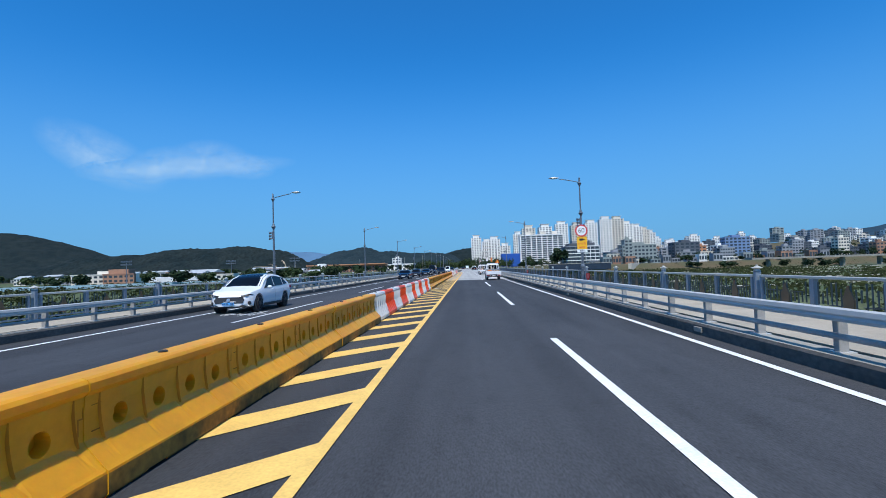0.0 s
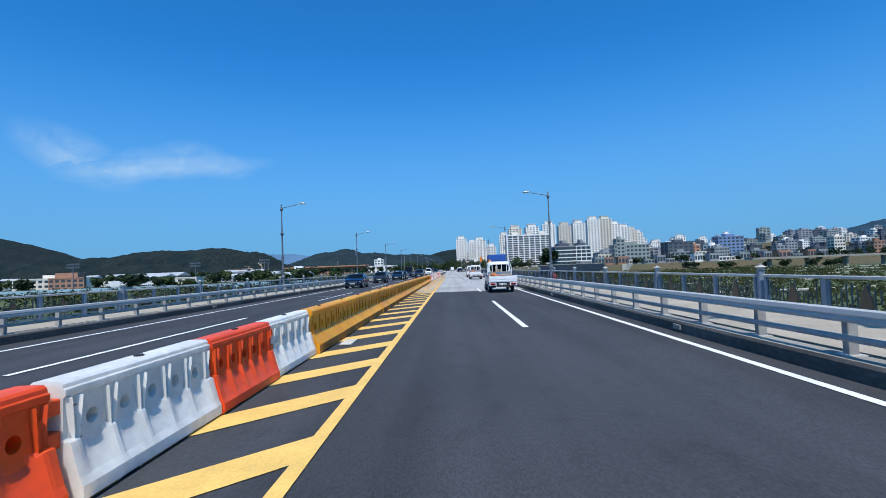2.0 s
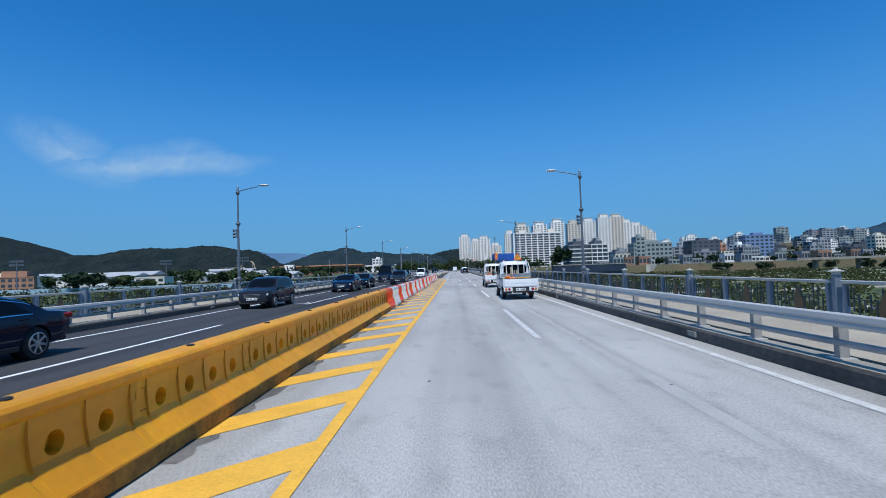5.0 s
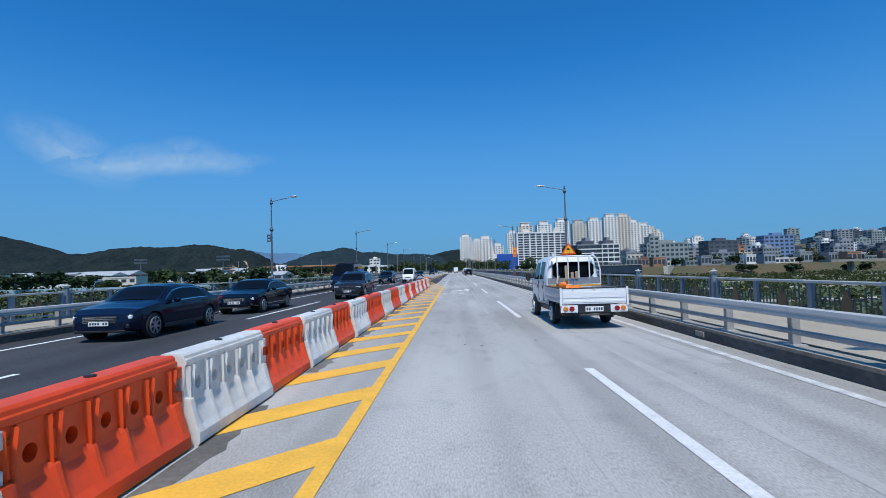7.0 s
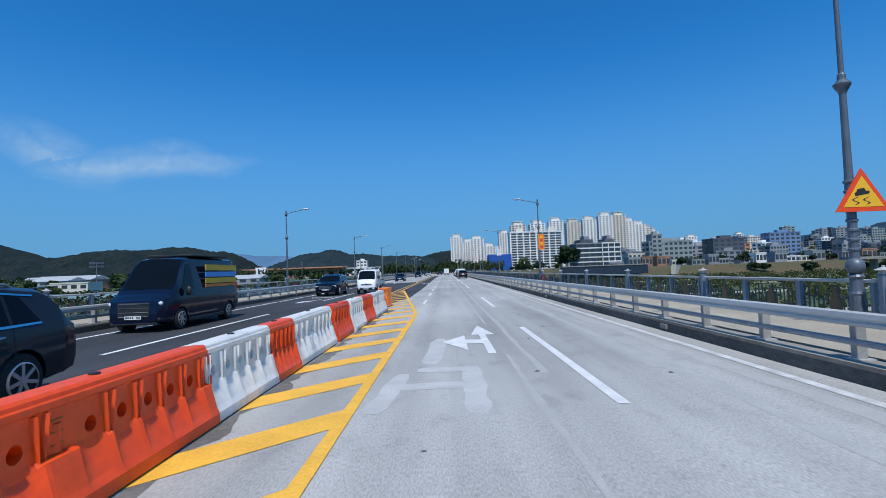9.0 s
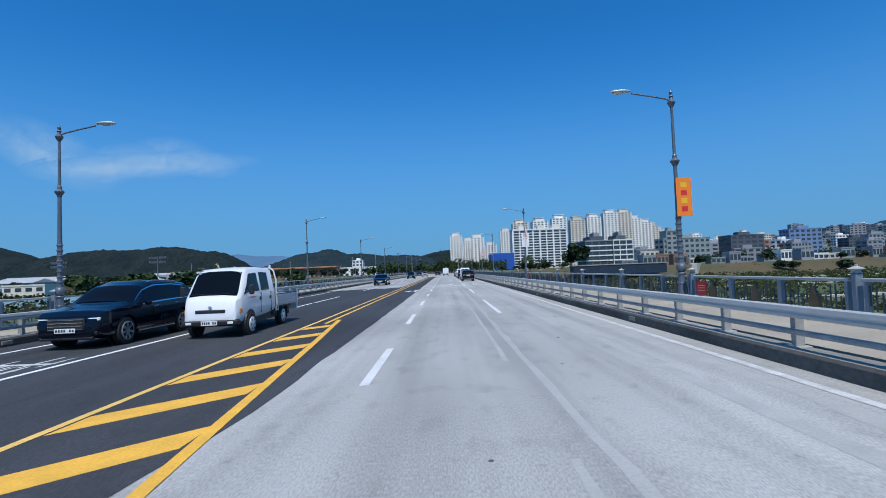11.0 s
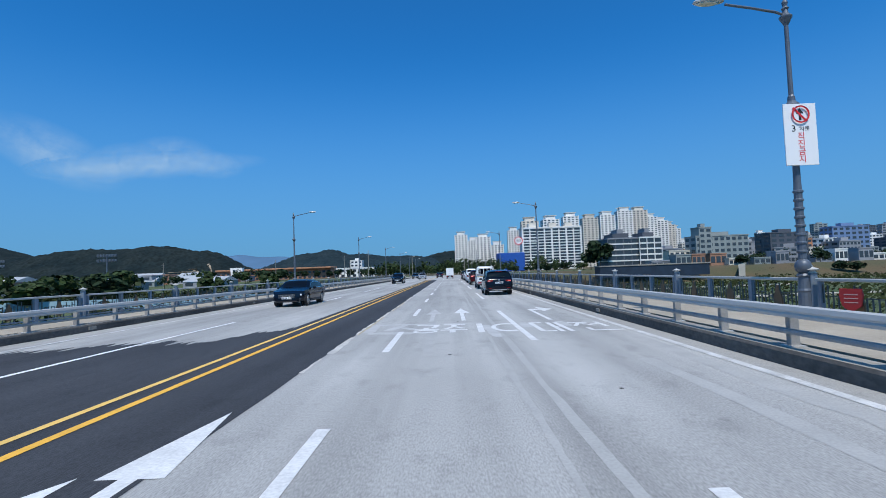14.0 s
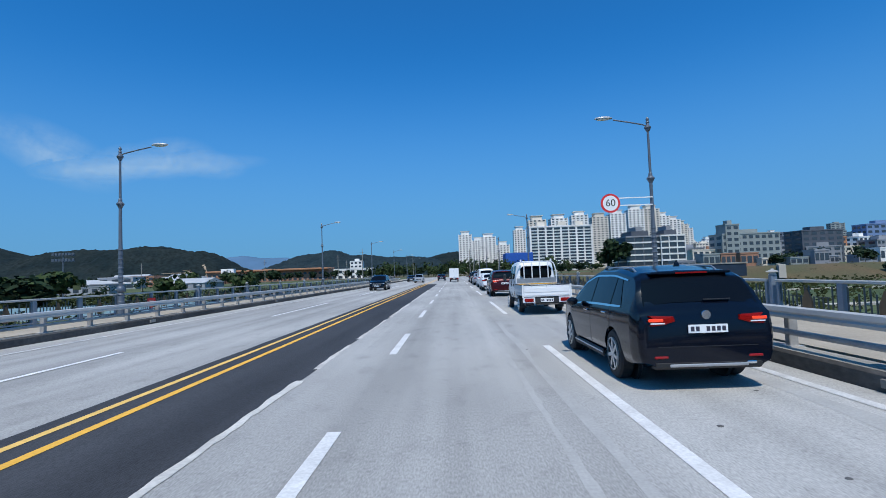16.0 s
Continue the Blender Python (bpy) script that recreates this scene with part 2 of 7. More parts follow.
def quad_bm(bm, pts, z):
    bm.faces.new([bm.verts.new((x, gy(y), z)) for x, y in pts])
    return bm


def slab(pts, z0, z1):
    """Prism from a flat outline."""
    bm = bmesh.new()
    a = [bm.verts.new((x, y, z0)) for x, y in pts]
    b = [bm.verts.new((x, y, z1)) for x, y in pts]
    n = len(a)
    for i in range(n):
        bm.faces.new((a[i], a[(i + 1) % n], b[(i + 1) % n], b[i]))
    bm.faces.new(b)
    bm.faces.new(list(reversed(a)))
    bmesh.ops.recalc_face_normals(bm, faces=bm.faces)
    return bm


def text_mesh(name, s, size, material, m, parent=None, squash=1.0, label=""):
    cu = bpy.data.curves.new(name, "FONT")
    cu.body, cu.size, cu.align_x, cu.align_y, cu.extrude = s, size, "CENTER", "CENTER", 0.002
    ob = bpy.data.objects.new(name, cu)
    scene.collection.objects.link(ob)
    dg = bpy.context.evaluated_depsgraph_get()
    me = bpy.data.meshes.new_from_object(ob.evaluated_get(dg))
    bpy.data.objects.remove(ob)
    me.name = name
    me.materials.clear()
    me.materials.append(material)
    o = new(name, me)
    o.matrix_world = m @ Matrix.Diagonal((squash, 1, 1, 1))
    if parent:
        o.parent = parent
    if label:
        o["label"] = label
    return o


Y0, Y1 = -40.0, 425.0            # stretch of the bridge
Y_JOIN = 62.1                    # end of the asphalt in the own lanes
XC_R, XC_L = 4.88, -12.5         # kerb feet
XB_R, XB_L = 8.12, -14.85        # balustrades
LAMP_STEP = 33.4                 # lamps along the bridge, five bays apart


def gy(y):
    """Metres along the deck for a station of the paint plan."""
    return 0.88 * (y + 0.75)


# ---- ground and bridge deck ----
def smooth(a, b, v):
    k = min(1.0, max(0.0, (v - a) / (b - a)))
    return k * k * (3 - 2 * k)


def ground_h(x, y):
    """River plain under the bridge, rising to the town on both banks."""
    right = -7.0 + 6.6 * smooth(412, 446, y - 0.05 * x) + 4.0 * smooth(500, 1200, y) + 40.0 * smooth(600, 1150, y) * smooth(0.38, 0.68, x / max(y, 1.0))
    left = -7.0 + 3.0 * smooth(150, 330, y) + 4.0 * smooth(380, 600, y)
    k = smooth(-30, 20, x)
    z = left * (1 - k) + right * k
    z += 0.3 * noise.noise(Vector((x * 0.02, y * 0.02, 0)))
    if -24 < x < 16 and y > 300:
        z = min(z, -1.2)
    return z


GX = sorted({*np.linspace(-4800, -600, 15).round(1), *np.linspace(-600, -60, 28).round(1), *np.linspace(-60, 60, 25).round(1), *np.linspace(60, 600, 28).round(1), *np.linspace(600, 4800, 15).round(1)})
GY = sorted({*np.linspace(-800, 300, 30).round(1), *np.linspace(300, 620, 55).round(1), *np.linspace(620, 4900, 30).round(1)})


def ground_sheet():
    bm = bmesh.new()
    rows = [[bm.verts.new((x, y, ground_h(x, y))) for x in GX] for y in GY]
    for a, b in zip(rows, rows[1:]):
        for i in range(len(a) - 1):
            f = bm.faces.new((a[i], a[i + 1], b[i + 1], b[i]))
            c = f.calc_center_median()
            f.material_index = 1 if (c.x > 30 and 405 < c.y - 0.05 * c.x < 470) or (c.y > 560) else 0
    return bm


solid("ground", ground_sheet(), [GRASS, FIELD], "green river meadow with dry grass banks below the bridge", "ground", kind="structure", smooth=True)

solid("road", box(XC_L, XC_R, Y_JOIN, Y1, -0.9, 0.0), CONCRETE, "grey worn concrete bridge deck with wheel marks", "road", kind="structure")
solid("road", box(XC_L, XC_R, Y0, Y_JOIN, -0.9, -0.004), ASPHALT, "dark asphalt carriageway on the bridge", "road", kind="structure")


def asphalt_patch():
    """Dark asphalt on the other carriageway and the strip along the double line, with an uneven edge."""
    bm = bmesh.new()
    ys = np.arange(69.9, 330.1, 1.0)
    prev = None
    for y in ys:
        right = -3.2 if y < 172 else -3.2 + min(1.0, (y - 172) / 6) * 0.56
        right += 0.05 * noise.noise(Vector((y * 0.9, 0, 3))) + (0.09 * noise.noise(Vector((y * 0.25, 7, 3))) if y > 180 else 0)
        if y > 200:
            right -= 0.001 * (y - 200)
        left = XC_L if y < 226.5 else -5.12 + 0.03 * noise.noise(Vector((y * 0.8, 2, 0)))
        a, b = bm.verts.new((left, gy(y), 0.004)), bm.verts.new((right, gy(y), 0.004))
        if prev:
            bm.faces.new((prev[0], prev[1], b, a))
        prev = (a, b)
    # torn transverse end on the other carriageway
    xs = np.arange(XC_L, -4.7, 0.06)
    prev = None
    for x in xs:
        e = 229.6 + 1.1 * noise.noise(Vector((x * 0.55, 4, 1))) + 1.5 * max(0, noise.noise(Vector((x * 1.9, 8, 1)))) + 1.3 * noise.noise(Vector((x * 5.5, 3, 2))) + 0.7 * noise.noise(Vector((x * 14.0, 3, 2)))
        e += 2.6 * smooth(-6.6, -5.4, x) - 2.4 * smooth(-9.9, -12.0, x)
        a, b = bm.verts.new((float(x), gy(224.5), 0.0048)), bm.verts.new((float(x), gy(float(max(227.0, e))), 0.0048))
        if prev:
            bm.faces.new((prev[0], a, b, prev[1]))
        prev = (a, b)
    return bm


solid("road_surface", asphalt_patch(), ASPHALT, "dark asphalt overlay with an uneven edge on the concrete deck", "road", kind="structure")


# ---- road paint ----
def strip(name, x0, x1, y0, y1, z, material, label, step=3.0):
    bm = bmesh.new()
    n = max(1, int((y1 - y0) / step))
    prev = None
    for i in range(n + 1):
        y = y0 + (y1 - y0) * i / n
        w = 0.006 * noise.noise(Vector((y, x0, 1)))
        a, b = bm.verts.new((x0 + w, gy(y), z)), bm.verts.new((x1 + w, gy(y), z))
        if prev:
            bm.faces.new((prev[0], prev[1], b, a))
        prev = (a, b)
    return solid(name, bm, material, label, "road marking", kind="structure")


def poly(name, pts, z, material, label):
    bm = bmesh.new()
    bm.faces.new([bm.verts.new((x, y, z)) for x, y in pts])
    return solid(name, bm, material, label, "road marking", kind="structure")


ZP = 0.0062
strip("edge_line", 4.32, 4.47, Y0, 69.8, ZP, WHITE_LINE, "white edge line along the kerb")
strip("edge_line", 4.30, 4.46, 69.8, Y1, ZP, WHITE_WORN, "worn white edge line along the kerb")
strip("edge_line", -11.39, -11.24, Y0, 226, ZP + 0.004, WHITE_LINE, "white edge line of the other carriageway")
strip("edge_line", -11.39, -11.24, 226, Y1, ZP + 0.004, WHITE_WORN, "worn white edge line of the other carriageway")
for a, b in ((-0.5, 11.6), (22.6, 34.4), (45.5, 57.4), (68.5, 74)):
    strip("lane_dash", 1.645, 1.80, a, b, ZP, WHITE_LINE, "white lane dash on asphalt")
for a, b in ((92, 101.1), (110.5, 119.8), (129.3, 138.8), (147.9, 156.8), (165.7, 174.6), (191.8, 200.9), (210, 219.2), (227.7, 237.2), (246.6, 255.6), (264.8, 273.8), (283, 292), (301, 310), (319, 328), (337, 346)):
    strip("lane_dash", 1.645, 1.80, a, b, ZP, WHITE_MID if a > 105 else WHITE_WORN, "white lane dash on concrete")
for a, b in ((-4.5, 7.6), (17.8, 29.6), (40.5, 52.2), (64, 75.2), (86, 98), (109, 120.5), (131.5, 142.8), (154, 166), (177, 189), (200.5, 212.8), (224.7, 236), (245.4, 256.9), (268, 279), (291, 302), (314, 325)):
    strip("lane_dash", -8.28, -8.14, a, b, ZP + 0.004, WHITE_LINE, "white lane dash of the other carriageway")
for k in range(19):
    a = 169.8 + k * 9.47
    strip("turn_lane_dash", -1.57, -1.42, a, a + 3.9, ZP, WHITE_MID, "short white turn lane dash on concrete")
# yellow hatching beside the barrier
X_BAR = -3.2
YB = [(Y0, -1.53), (143.5, -1.53), (145.5, -1.66), (151, -2.25), (157, -2.88), (163, -3.48), (170, -4.25)]


def yl(y):
    return float(np.interp(y, [p[0] for p in YB], [p[1] for p in YB]))


def yellow_line(w0, w1, ya, yb, material, z, name, label):
    bm = bmesh.new()
    prev = None
    for y in np.arange(ya, yb + 0.01, 1.0):
        x = yl(y)
        a, b = bm.verts.new((x - w0, y, z)), bm.verts.new((x + w1, y, z))
        if prev:
            bm.faces.new((prev[0], prev[1], b, a))
        prev = (a, b)
    return solid(name, bm, material, label, "road marking", kind="structure")


yellow_line(0.075, 0.075, Y0, Y_JOIN, YELLOW_PALE, ZP + 0.004, "yellow_line", "pale yellow line beside the hatched strip")
yellow_line(0.075, 0.075, Y_JOIN, 170, YELLOW_LINE, ZP + 0.004, "yellow_line", "deep yellow line beside the hatched strip")
stripe_y = [4.55 + 2.155 * i for i in range(-5, 27)] + [83.72 + 2.148 * i for i in range(-10, 40)]
for y in stripe_y:
    xr = yl(y) - 0.05
    xl = X_BAR + 0.2 if y < 149 else -4.7
    dy = 1.0 * (xr - xl)
    if xr - xl > 0.1 and y < 168:
        poly("hatch_stripe", [(xl, y - dy - 0.73), (xr, y - 0.73), (xr, y), (xl, y - dy)], ZP, YELLOW_PALE if y < Y_JOIN else YELLOW_LINE, "diagonal yellow hatch stripe on the road")
strip("yellow_line", -4.85, -4.73, 168, Y1, ZP + 0.004, YELLOW_PALE, "double yellow centre line")
strip("yellow_line", -4.42, -4.29, 190, Y1, ZP + 0.004, YELLOW_LINE, "double yellow centre line")


# pale ragged mortar edge along the asphalt seam
MORTAR = mat("pale_mortar", (0.60, 0.585, 0.54), 0.85, var=0.25, scale=1.6, fine=0.15, fine_scale=20)
SEAM_YELLOW = mat("yellow_smear", (0.50, 0.43, 0.29), 0.85, var=0.3, scale=3)


def ragged_strip(name, ya, yb, xf, wl, wr, z, material, label, seed, step=0.35):
    """Ribbon along y with two uneven edges that pinch to nothing in places."""
    bm = bmesh.new()
    prev = None
    for y in np.arange(ya, yb, step):
        n1 = 0.5 * noise.noise(Vector((y * 0.3, seed, 0))) + 0.5 * noise.noise(Vector((y * 2.1, seed, 4)))
        n2 = 0.5 * noise.noise(Vector((y * 0.35, seed, 9))) + 0.5 * noise.noise(Vector((y * 2.6, seed, 14)))
        x = xf(y)
        a, b = bm.verts.new((x - wl * max(0.15, 0.6 + n1), gy(y), z)), bm.verts.new((x + wr * max(0.0, 0.55 + n2), gy(y), z))
        if prev:
            bm.faces.new((prev[0], prev[1], b, a))
        prev = (a, b)
    return solid(name, bm, material, label, "road patch", kind="structure")


def seam_x(y):
    return -2.64 - 0.001 * (y - 200)


for k, (a, b) in enumerate(((224.5, 226.2), (226.7, 229.6), (230.2, 233.9), (234.3, 238.8), (239.5, 241.2), (241.6, 247.0), (247.6, 252.5), (253.5, 257.0), (258, 264), (265, 275), (276.5, 300))):
    ragged_strip("seam_edge", a, b, seam_x, 0.07, 0.06 + 0.03 * (k * 7 % 4), 0.0068, MORTAR, "pale ragged mortar edge along the asphalt", 3 + k, 0.22)
ragged_strip("seam_smear", 230, 236, lambda y: seam_x(y) + 0.05, 0.05, 0.07, 0.0075, SEAM_YELLOW, "faint yellow smear along the asphalt edge", 8)
ragged_strip("seam_smear", 239, 246, lambda y: seam_x(y) + 0.04, 0.05, 0.07, 0.0075, SEAM_YELLOW, "faint yellow smear along the asphalt edge", 12)
ragged_strip("pale_streak", 84, 140, lambda y: 2.6 + 0.02 * math.sin(y * 0.11), 0.10, 0.22, 0.0021, GHOST, "pale scraped streak on the concrete", 21, 0.8)
ragged_strip("pale_streak", 140, 225, lambda y: 3.1 + 0.03 * math.sin(y * 0.09), 0.12, 0.30, 0.0021, GHOST, "pale scraped streak on the concrete", 22, 0.8)
ragged_strip("pale_streak", 150, 262, lambda y: 1.12 + 0.02 * math.sin(y * 0.13), 0.06, 0.16, 0.0021, GHOST, "pale scraped streak on the concrete", 23, 0.8)
ragged_strip("pale_streak", 226, 240, lambda y: -0.75 - 0.02 * (y - 233), 0.14, 0.22, 0.0022, GHOST, "pale scraped streak on the concrete", 24, 0.5)

GRIME = mat("barrier_grime", (0.17, 0.165, 0.155), 0.9, var=0.4, scale=1.2, fine=0.25, fine_scale=14)
for a, b in ((84, 101), (103, 118), (120, 139), (142, 166)):
    ragged_strip("grime", a, b, lambda y: -2.9, 0.02, 0.36, 0.0023, GRIME, "dark grime along the foot of the barriers", a * 0.3, 0.25)

# faint erased lines
for a, b in ((84, 103), (106, 128), (131, 152), (158, 176), (181, 199), (203, 214), (219, 229), (238, 262), (266, 300)):
    ragged_strip("erased_line", a, b, lambda y: 0.78, 0.07, 0.08, 0.0026, GHOST, "faint erased lane line on concrete", a * 0.1)
ragged_strip("erased_line", 120, 330, lambda y: 4.0, 0.30, 0.22, 0.0026, GHOST, "faint pale band beside the edge line", 5, 0.6)

# arrows and words painted on the concrete
def arrow_straight(x, y, material, name="road_arrow", label="white painted straight arrow on concrete", s=1.0, z=ZP):
    bm = bmesh.new()
    quad_bm(bm, [(x - 0.07, y), (x + 0.07, y), (x + 0.07, y + 2.9 * s), (x - 0.07, y + 2.9 * s)], z)
    quad_bm(bm, [(x - 0.3, y + 2.9 * s), (x + 0.3, y + 2.9 * s), (x, y + 5.3 * s)], z)
    return solid(name, bm, material, label, "road marking", kind="structure")


def arrow_left(x, y, material, straight=True, s=1.0, m=1):
    bm = bmesh.new()
    if straight:
        quad_bm(bm, [(x - 0.08, y), (x + 0.08, y), (x + 0.08, y + 3.2 * s), (x - 0.08, y + 3.2 * s)], ZP)
        quad_bm(bm, [(x - 0.28, y + 3.2 * s), (x + 0.3, y + 3.2 * s), (x, y + 5.5 * s)], ZP)
    else:
        quad_bm(bm, [(x - 0.08, y), (x + 0.08, y), (x + 0.08, y + 2.3), (x - 0.08, y + 2.3)], ZP)
    quad_bm(bm, [(x - m * 0.5, y + 1.55), (x, y + 1.45), (x, y + 2.15), (x - m * 0.5, y + 2.25)], ZP + 0.002)
    quad_bm(bm, [(x - m * 1.0, y + 1.9), (x - m * 0.45, y + 0.5), (x - m * 0.45, y + 3.1)], ZP + 0.003)
    return solid("road_arrow", bm, material, "white painted turn arrow on the road", "road marking", kind="structure")


arrow_left(0.53, 152.2, WHITE_MID)
arrow_straight(0.28, 233.35, WHITE_MID, s=1.13)
arrow_left(-2.8, 216.7, WHITE_MID, True, 0.95)


def arrow_right(bm):
    quad_bm(bm, [(2.89, 232.6), (3.02, 232.6), (3.02, 236.95), (2.89, 236.95)], ZP)
    quad_bm(bm, [(2.89, 236.9), (3.38, 236.9), (3.38, 237.5), (2.89, 237.5)], ZP + 0.001)
    quad_bm(bm, [(3.33, 236.1), (3.84, 237.2), (3.33, 238.6)], ZP + 0.002)


arrow_straight(-0.78, 233.4, GHOST_PALE, s=1.08, label="faint ghost of an erased arrow", z=0.003)
arrow_left(3.3, 108.0, WHITE_WORN, False, 1.0, 1)


def stroke(bm, x0, y0, x1, y1, w):
    z = ZP + 0.0004 * (len(bm.faces) % 9)
    if abs(x1 - x0) > abs(y1 - y0) * 0.35:
        quad_bm(bm, [(x0, y0 - w * 1.6), (x1, y1 - w * 1.6), (x1, y1 + w * 1.6), (x0, y0 + w * 1.6)], z)
    else:
        quad_bm(bm, [(x0 - w, y0), (x0 + w, y0), (x1 + w, y1), (x1 - w, y1)], z)


def ring(bm, cx, cy, rx, ry, w, a0=0.0, a1=360.0, n=20):
    pts = []
    for i in range(n + 1):
        a = radians(a0 + (a1 - a0) * i / n)
        c, s = math.cos(a), math.sin(a)
        pts.append((bm.verts.new((cx + rx * c, gy(cy + ry * s), ZP)), bm.verts.new((cx + (rx - w) * c, gy(cy + (ry - w * 2.2) * s), ZP))))
    for p, q in zip(pts, pts[1:]):
        bm.faces.new((p[0], q[0], q[1], p[1]))


def road_word(name, material, label, draw):
    bm = bmesh.new()
    draw(bm)
    return solid(name, bm, material, label, "road marking", kind="structure")


def word_gong(bm):
    stroke(bm, -1.16, 232.15, -0.48, 232.1, 0.08)
    stroke(bm, -0.56, 232.05, -0.58, 231.7, 0.08)
    stroke(bm, -0.58, 231.7, -0.66, 231.2, 0.08)
    stroke(bm, -0.84, 231.3, -0.86, 230.9, 0.08)
    stroke(bm, -1.16, 230.86, -0.47, 230.82, 0.08)
    ring(bm, -0.84, 230.36, 0.34, 0.42, 0.10)


def word_ju(bm):
    stroke(bm, -0.36, 232.1, 0.29, 232.05, 0.08)
    quad_bm(bm, [(-0.13, 231.98), (0.05, 231.98), (0.0, 231.45), (-0.14, 231.45)], ZP + 0.0004)
    quad_bm(bm, [(-0.14, 231.45), (0.0, 231.45), (-0.22, 230.85), (-0.40, 230.85)], ZP + 0.0008)
    quad_bm(bm, [(-0.10, 231.45), (0.05, 231.45), (0.31, 230.85), (0.14, 230.85)], ZP + 0.0012)
    stroke(bm, -0.43, 230.58, 0.31, 230.52, 0.075)
    stroke(bm, -0.10, 230.48, -0.10, 229.87, 0.08)


def word_ic(bm):
    stroke(bm, 0.66, 229.75, 0.70, 232.15, 0.085)
    ring(bm, 1.43, 230.8, 0.45, 1.10, 0.13, 60, 300)


def word_dae(bm):
    stroke(bm, 2.15, 231.78, 2.52, 231.75, 0.06)
    stroke(bm, 2.22, 229.5, 2.20, 231.78, 0.07)
    stroke(bm, 2.20, 229.5, 2.56, 229.47, 0.06)
    stroke(bm, 2.68, 229.3, 2.68, 231.7, 0.065)
    stroke(bm, 2.92, 229.3, 2.88, 231.67, 0.065)
    stroke(bm, 2.7, 230.5, 2.9, 230.5, 0.05)


def word_jeon(bm):
    stroke(bm, 3.20, 231.4, 3.75, 231.35, 0.07)
    quad_bm(bm, [(3.43, 231.3), (3.55, 231.3), (3.30, 230.45), (3.18, 230.45)], ZP + 0.0004)
    quad_bm(bm, [(3.48, 231.05), (3.60, 231.05), (3.85, 230.45), (3.73, 230.45)], ZP + 0.0008)
    stroke(bm, 4.03, 230.2, 4.0, 231.45, 0.06)
    stroke(bm, 3.75, 230.9, 4.0, 230.9, 0.05)
    stroke(bm, 3.45, 229.3, 3.45, 230.0, 0.06)
    stroke(bm, 3.45, 229.3, 4.2, 229.28, 0.06)


road_word("road_word", WHITE_MID, "white painted place name on concrete", word_gong)
road_word("road_word", WHITE_MID, "white painted place name on concrete", word_ju)
road_word("road_word", WHITE_MID, "white painted letters I C on concrete", word_ic)
road_word("road_word", WHITE_MID, "white painted place name on concrete", word_dae)
road_word("road_word", WHITE_MID, "white painted place name on concrete", word_jeon)


def scrub(bm, x0, y0, x1, y1, w, z, seed, n=12):
    """Brush stroke with an uneven outline and rounded ends."""
    d = Vector((x1 - x0, y1 - y0))
    ln = d.length
    d.normalize()
    nx, ny = -d.y, d.x
    pts_l, pts_r = [], []
    for i in range(n + 1):
        k = i / n
        e = min(1.0, 0.55 + 4 * min(k, 1 - k))
        a = w * e * (1 + 0.35 * noise.noise(Vector((k * ln * 1.6, seed, 0))))
        b = w * e * (1 + 0.35 * noise.noise(Vector((k * ln * 1.6, seed, 5))))
        cx, cy = x0 + d.x * ln * k, y0 + d.y * ln * k
        pts_l.append(bm.verts.new((cx + nx * a, gy(cy + ny * a * 1.3), z)))
        pts_r.append(bm.verts.new((cx - nx * b, gy(cy - ny * b * 1.3), z)))
    for i in range(n):
        bm.faces.new((pts_l[i], pts_r[i], pts_r[i + 1], pts_l[i + 1]))


def ghost_word(bm):
    scrub(bm, -1.25, 147.8, -1.05, 150.3, 0.14, 0.0026, 1)
    scrub(bm, -1.2, 149.3, 0.1, 149.3, 0.17, 0.0030, 2)
    scrub(bm, 0.0, 147.7, 0.06, 150.8, 0.16, 0.0034, 3)
    scrub(bm, -0.85, 150.6, 0.15, 150.6, 0.17, 0.0038, 4)
    scrub(bm, -0.65, 151.2, -0.5, 154.8, 0.18, 0.0030, 5)


def ghost_name(bm):
    scrub(bm, -2.62, 232.75, -0.45, 232.5, 0.13, 0.0026, 6, 24)
    scrub(bm, -0.35, 232.45, 0.75, 232.35, 0.11, 0.0030, 7, 16)
    scrub(bm, -2.45, 232.5, -2.42, 230.5, 0.16, 0.0034, 8)
    scrub(bm, -1.55, 232.4, -1.95, 230.9, 0.15, 0.0038, 9)
    scrub(bm, -1.55, 231.7, -1.15, 231.0, 0.12, 0.0030, 10)
    scrub(bm, -2.4, 230.35, -1.1, 230.1, 0.19, 0.0042, 11, 16)
    scrub(bm, 0.85, 231.7, 1.0, 228.6, 0.13, 0.0026, 13)
    scrub(bm, 2.0, 232.0, 2.0, 230.6, 0.14, 0.0026, 14)
    scrub(bm, 3.05, 232.0, 3.1, 230.6, 0.13, 0.0030, 15)


def smudges(bm):
    scrub(bm, -2.62, 199.6, -1.75, 199.3, 0.05, 0.0026, 31, 14)
    scrub(bm, -2.62, 198.3, -1.85, 198.1, 0.06, 0.0030, 32, 14)
    scrub(bm, -2.62, 196.9, -2.2, 196.8, 0.05, 0.0026, 33)
    scrub(bm, -2.60, 203.0, -2.3, 202.9, 0.08, 0.0026, 34)


road_word("dark_smudge", mat("dark_road_smudge", (0.33, 0.325, 0.31), 0.9, var=0.3, scale=1.5, fine=0.2, fine_scale=20), "dark smudges beside the asphalt seam", smudges)
road_word("erased_word", GHOST_PALE, "pale ghost of an erased place name on concrete", ghost_name)
road_word("road_arrow", WHITE_MID, "white painted right turn arrow on concrete", arrow_right)


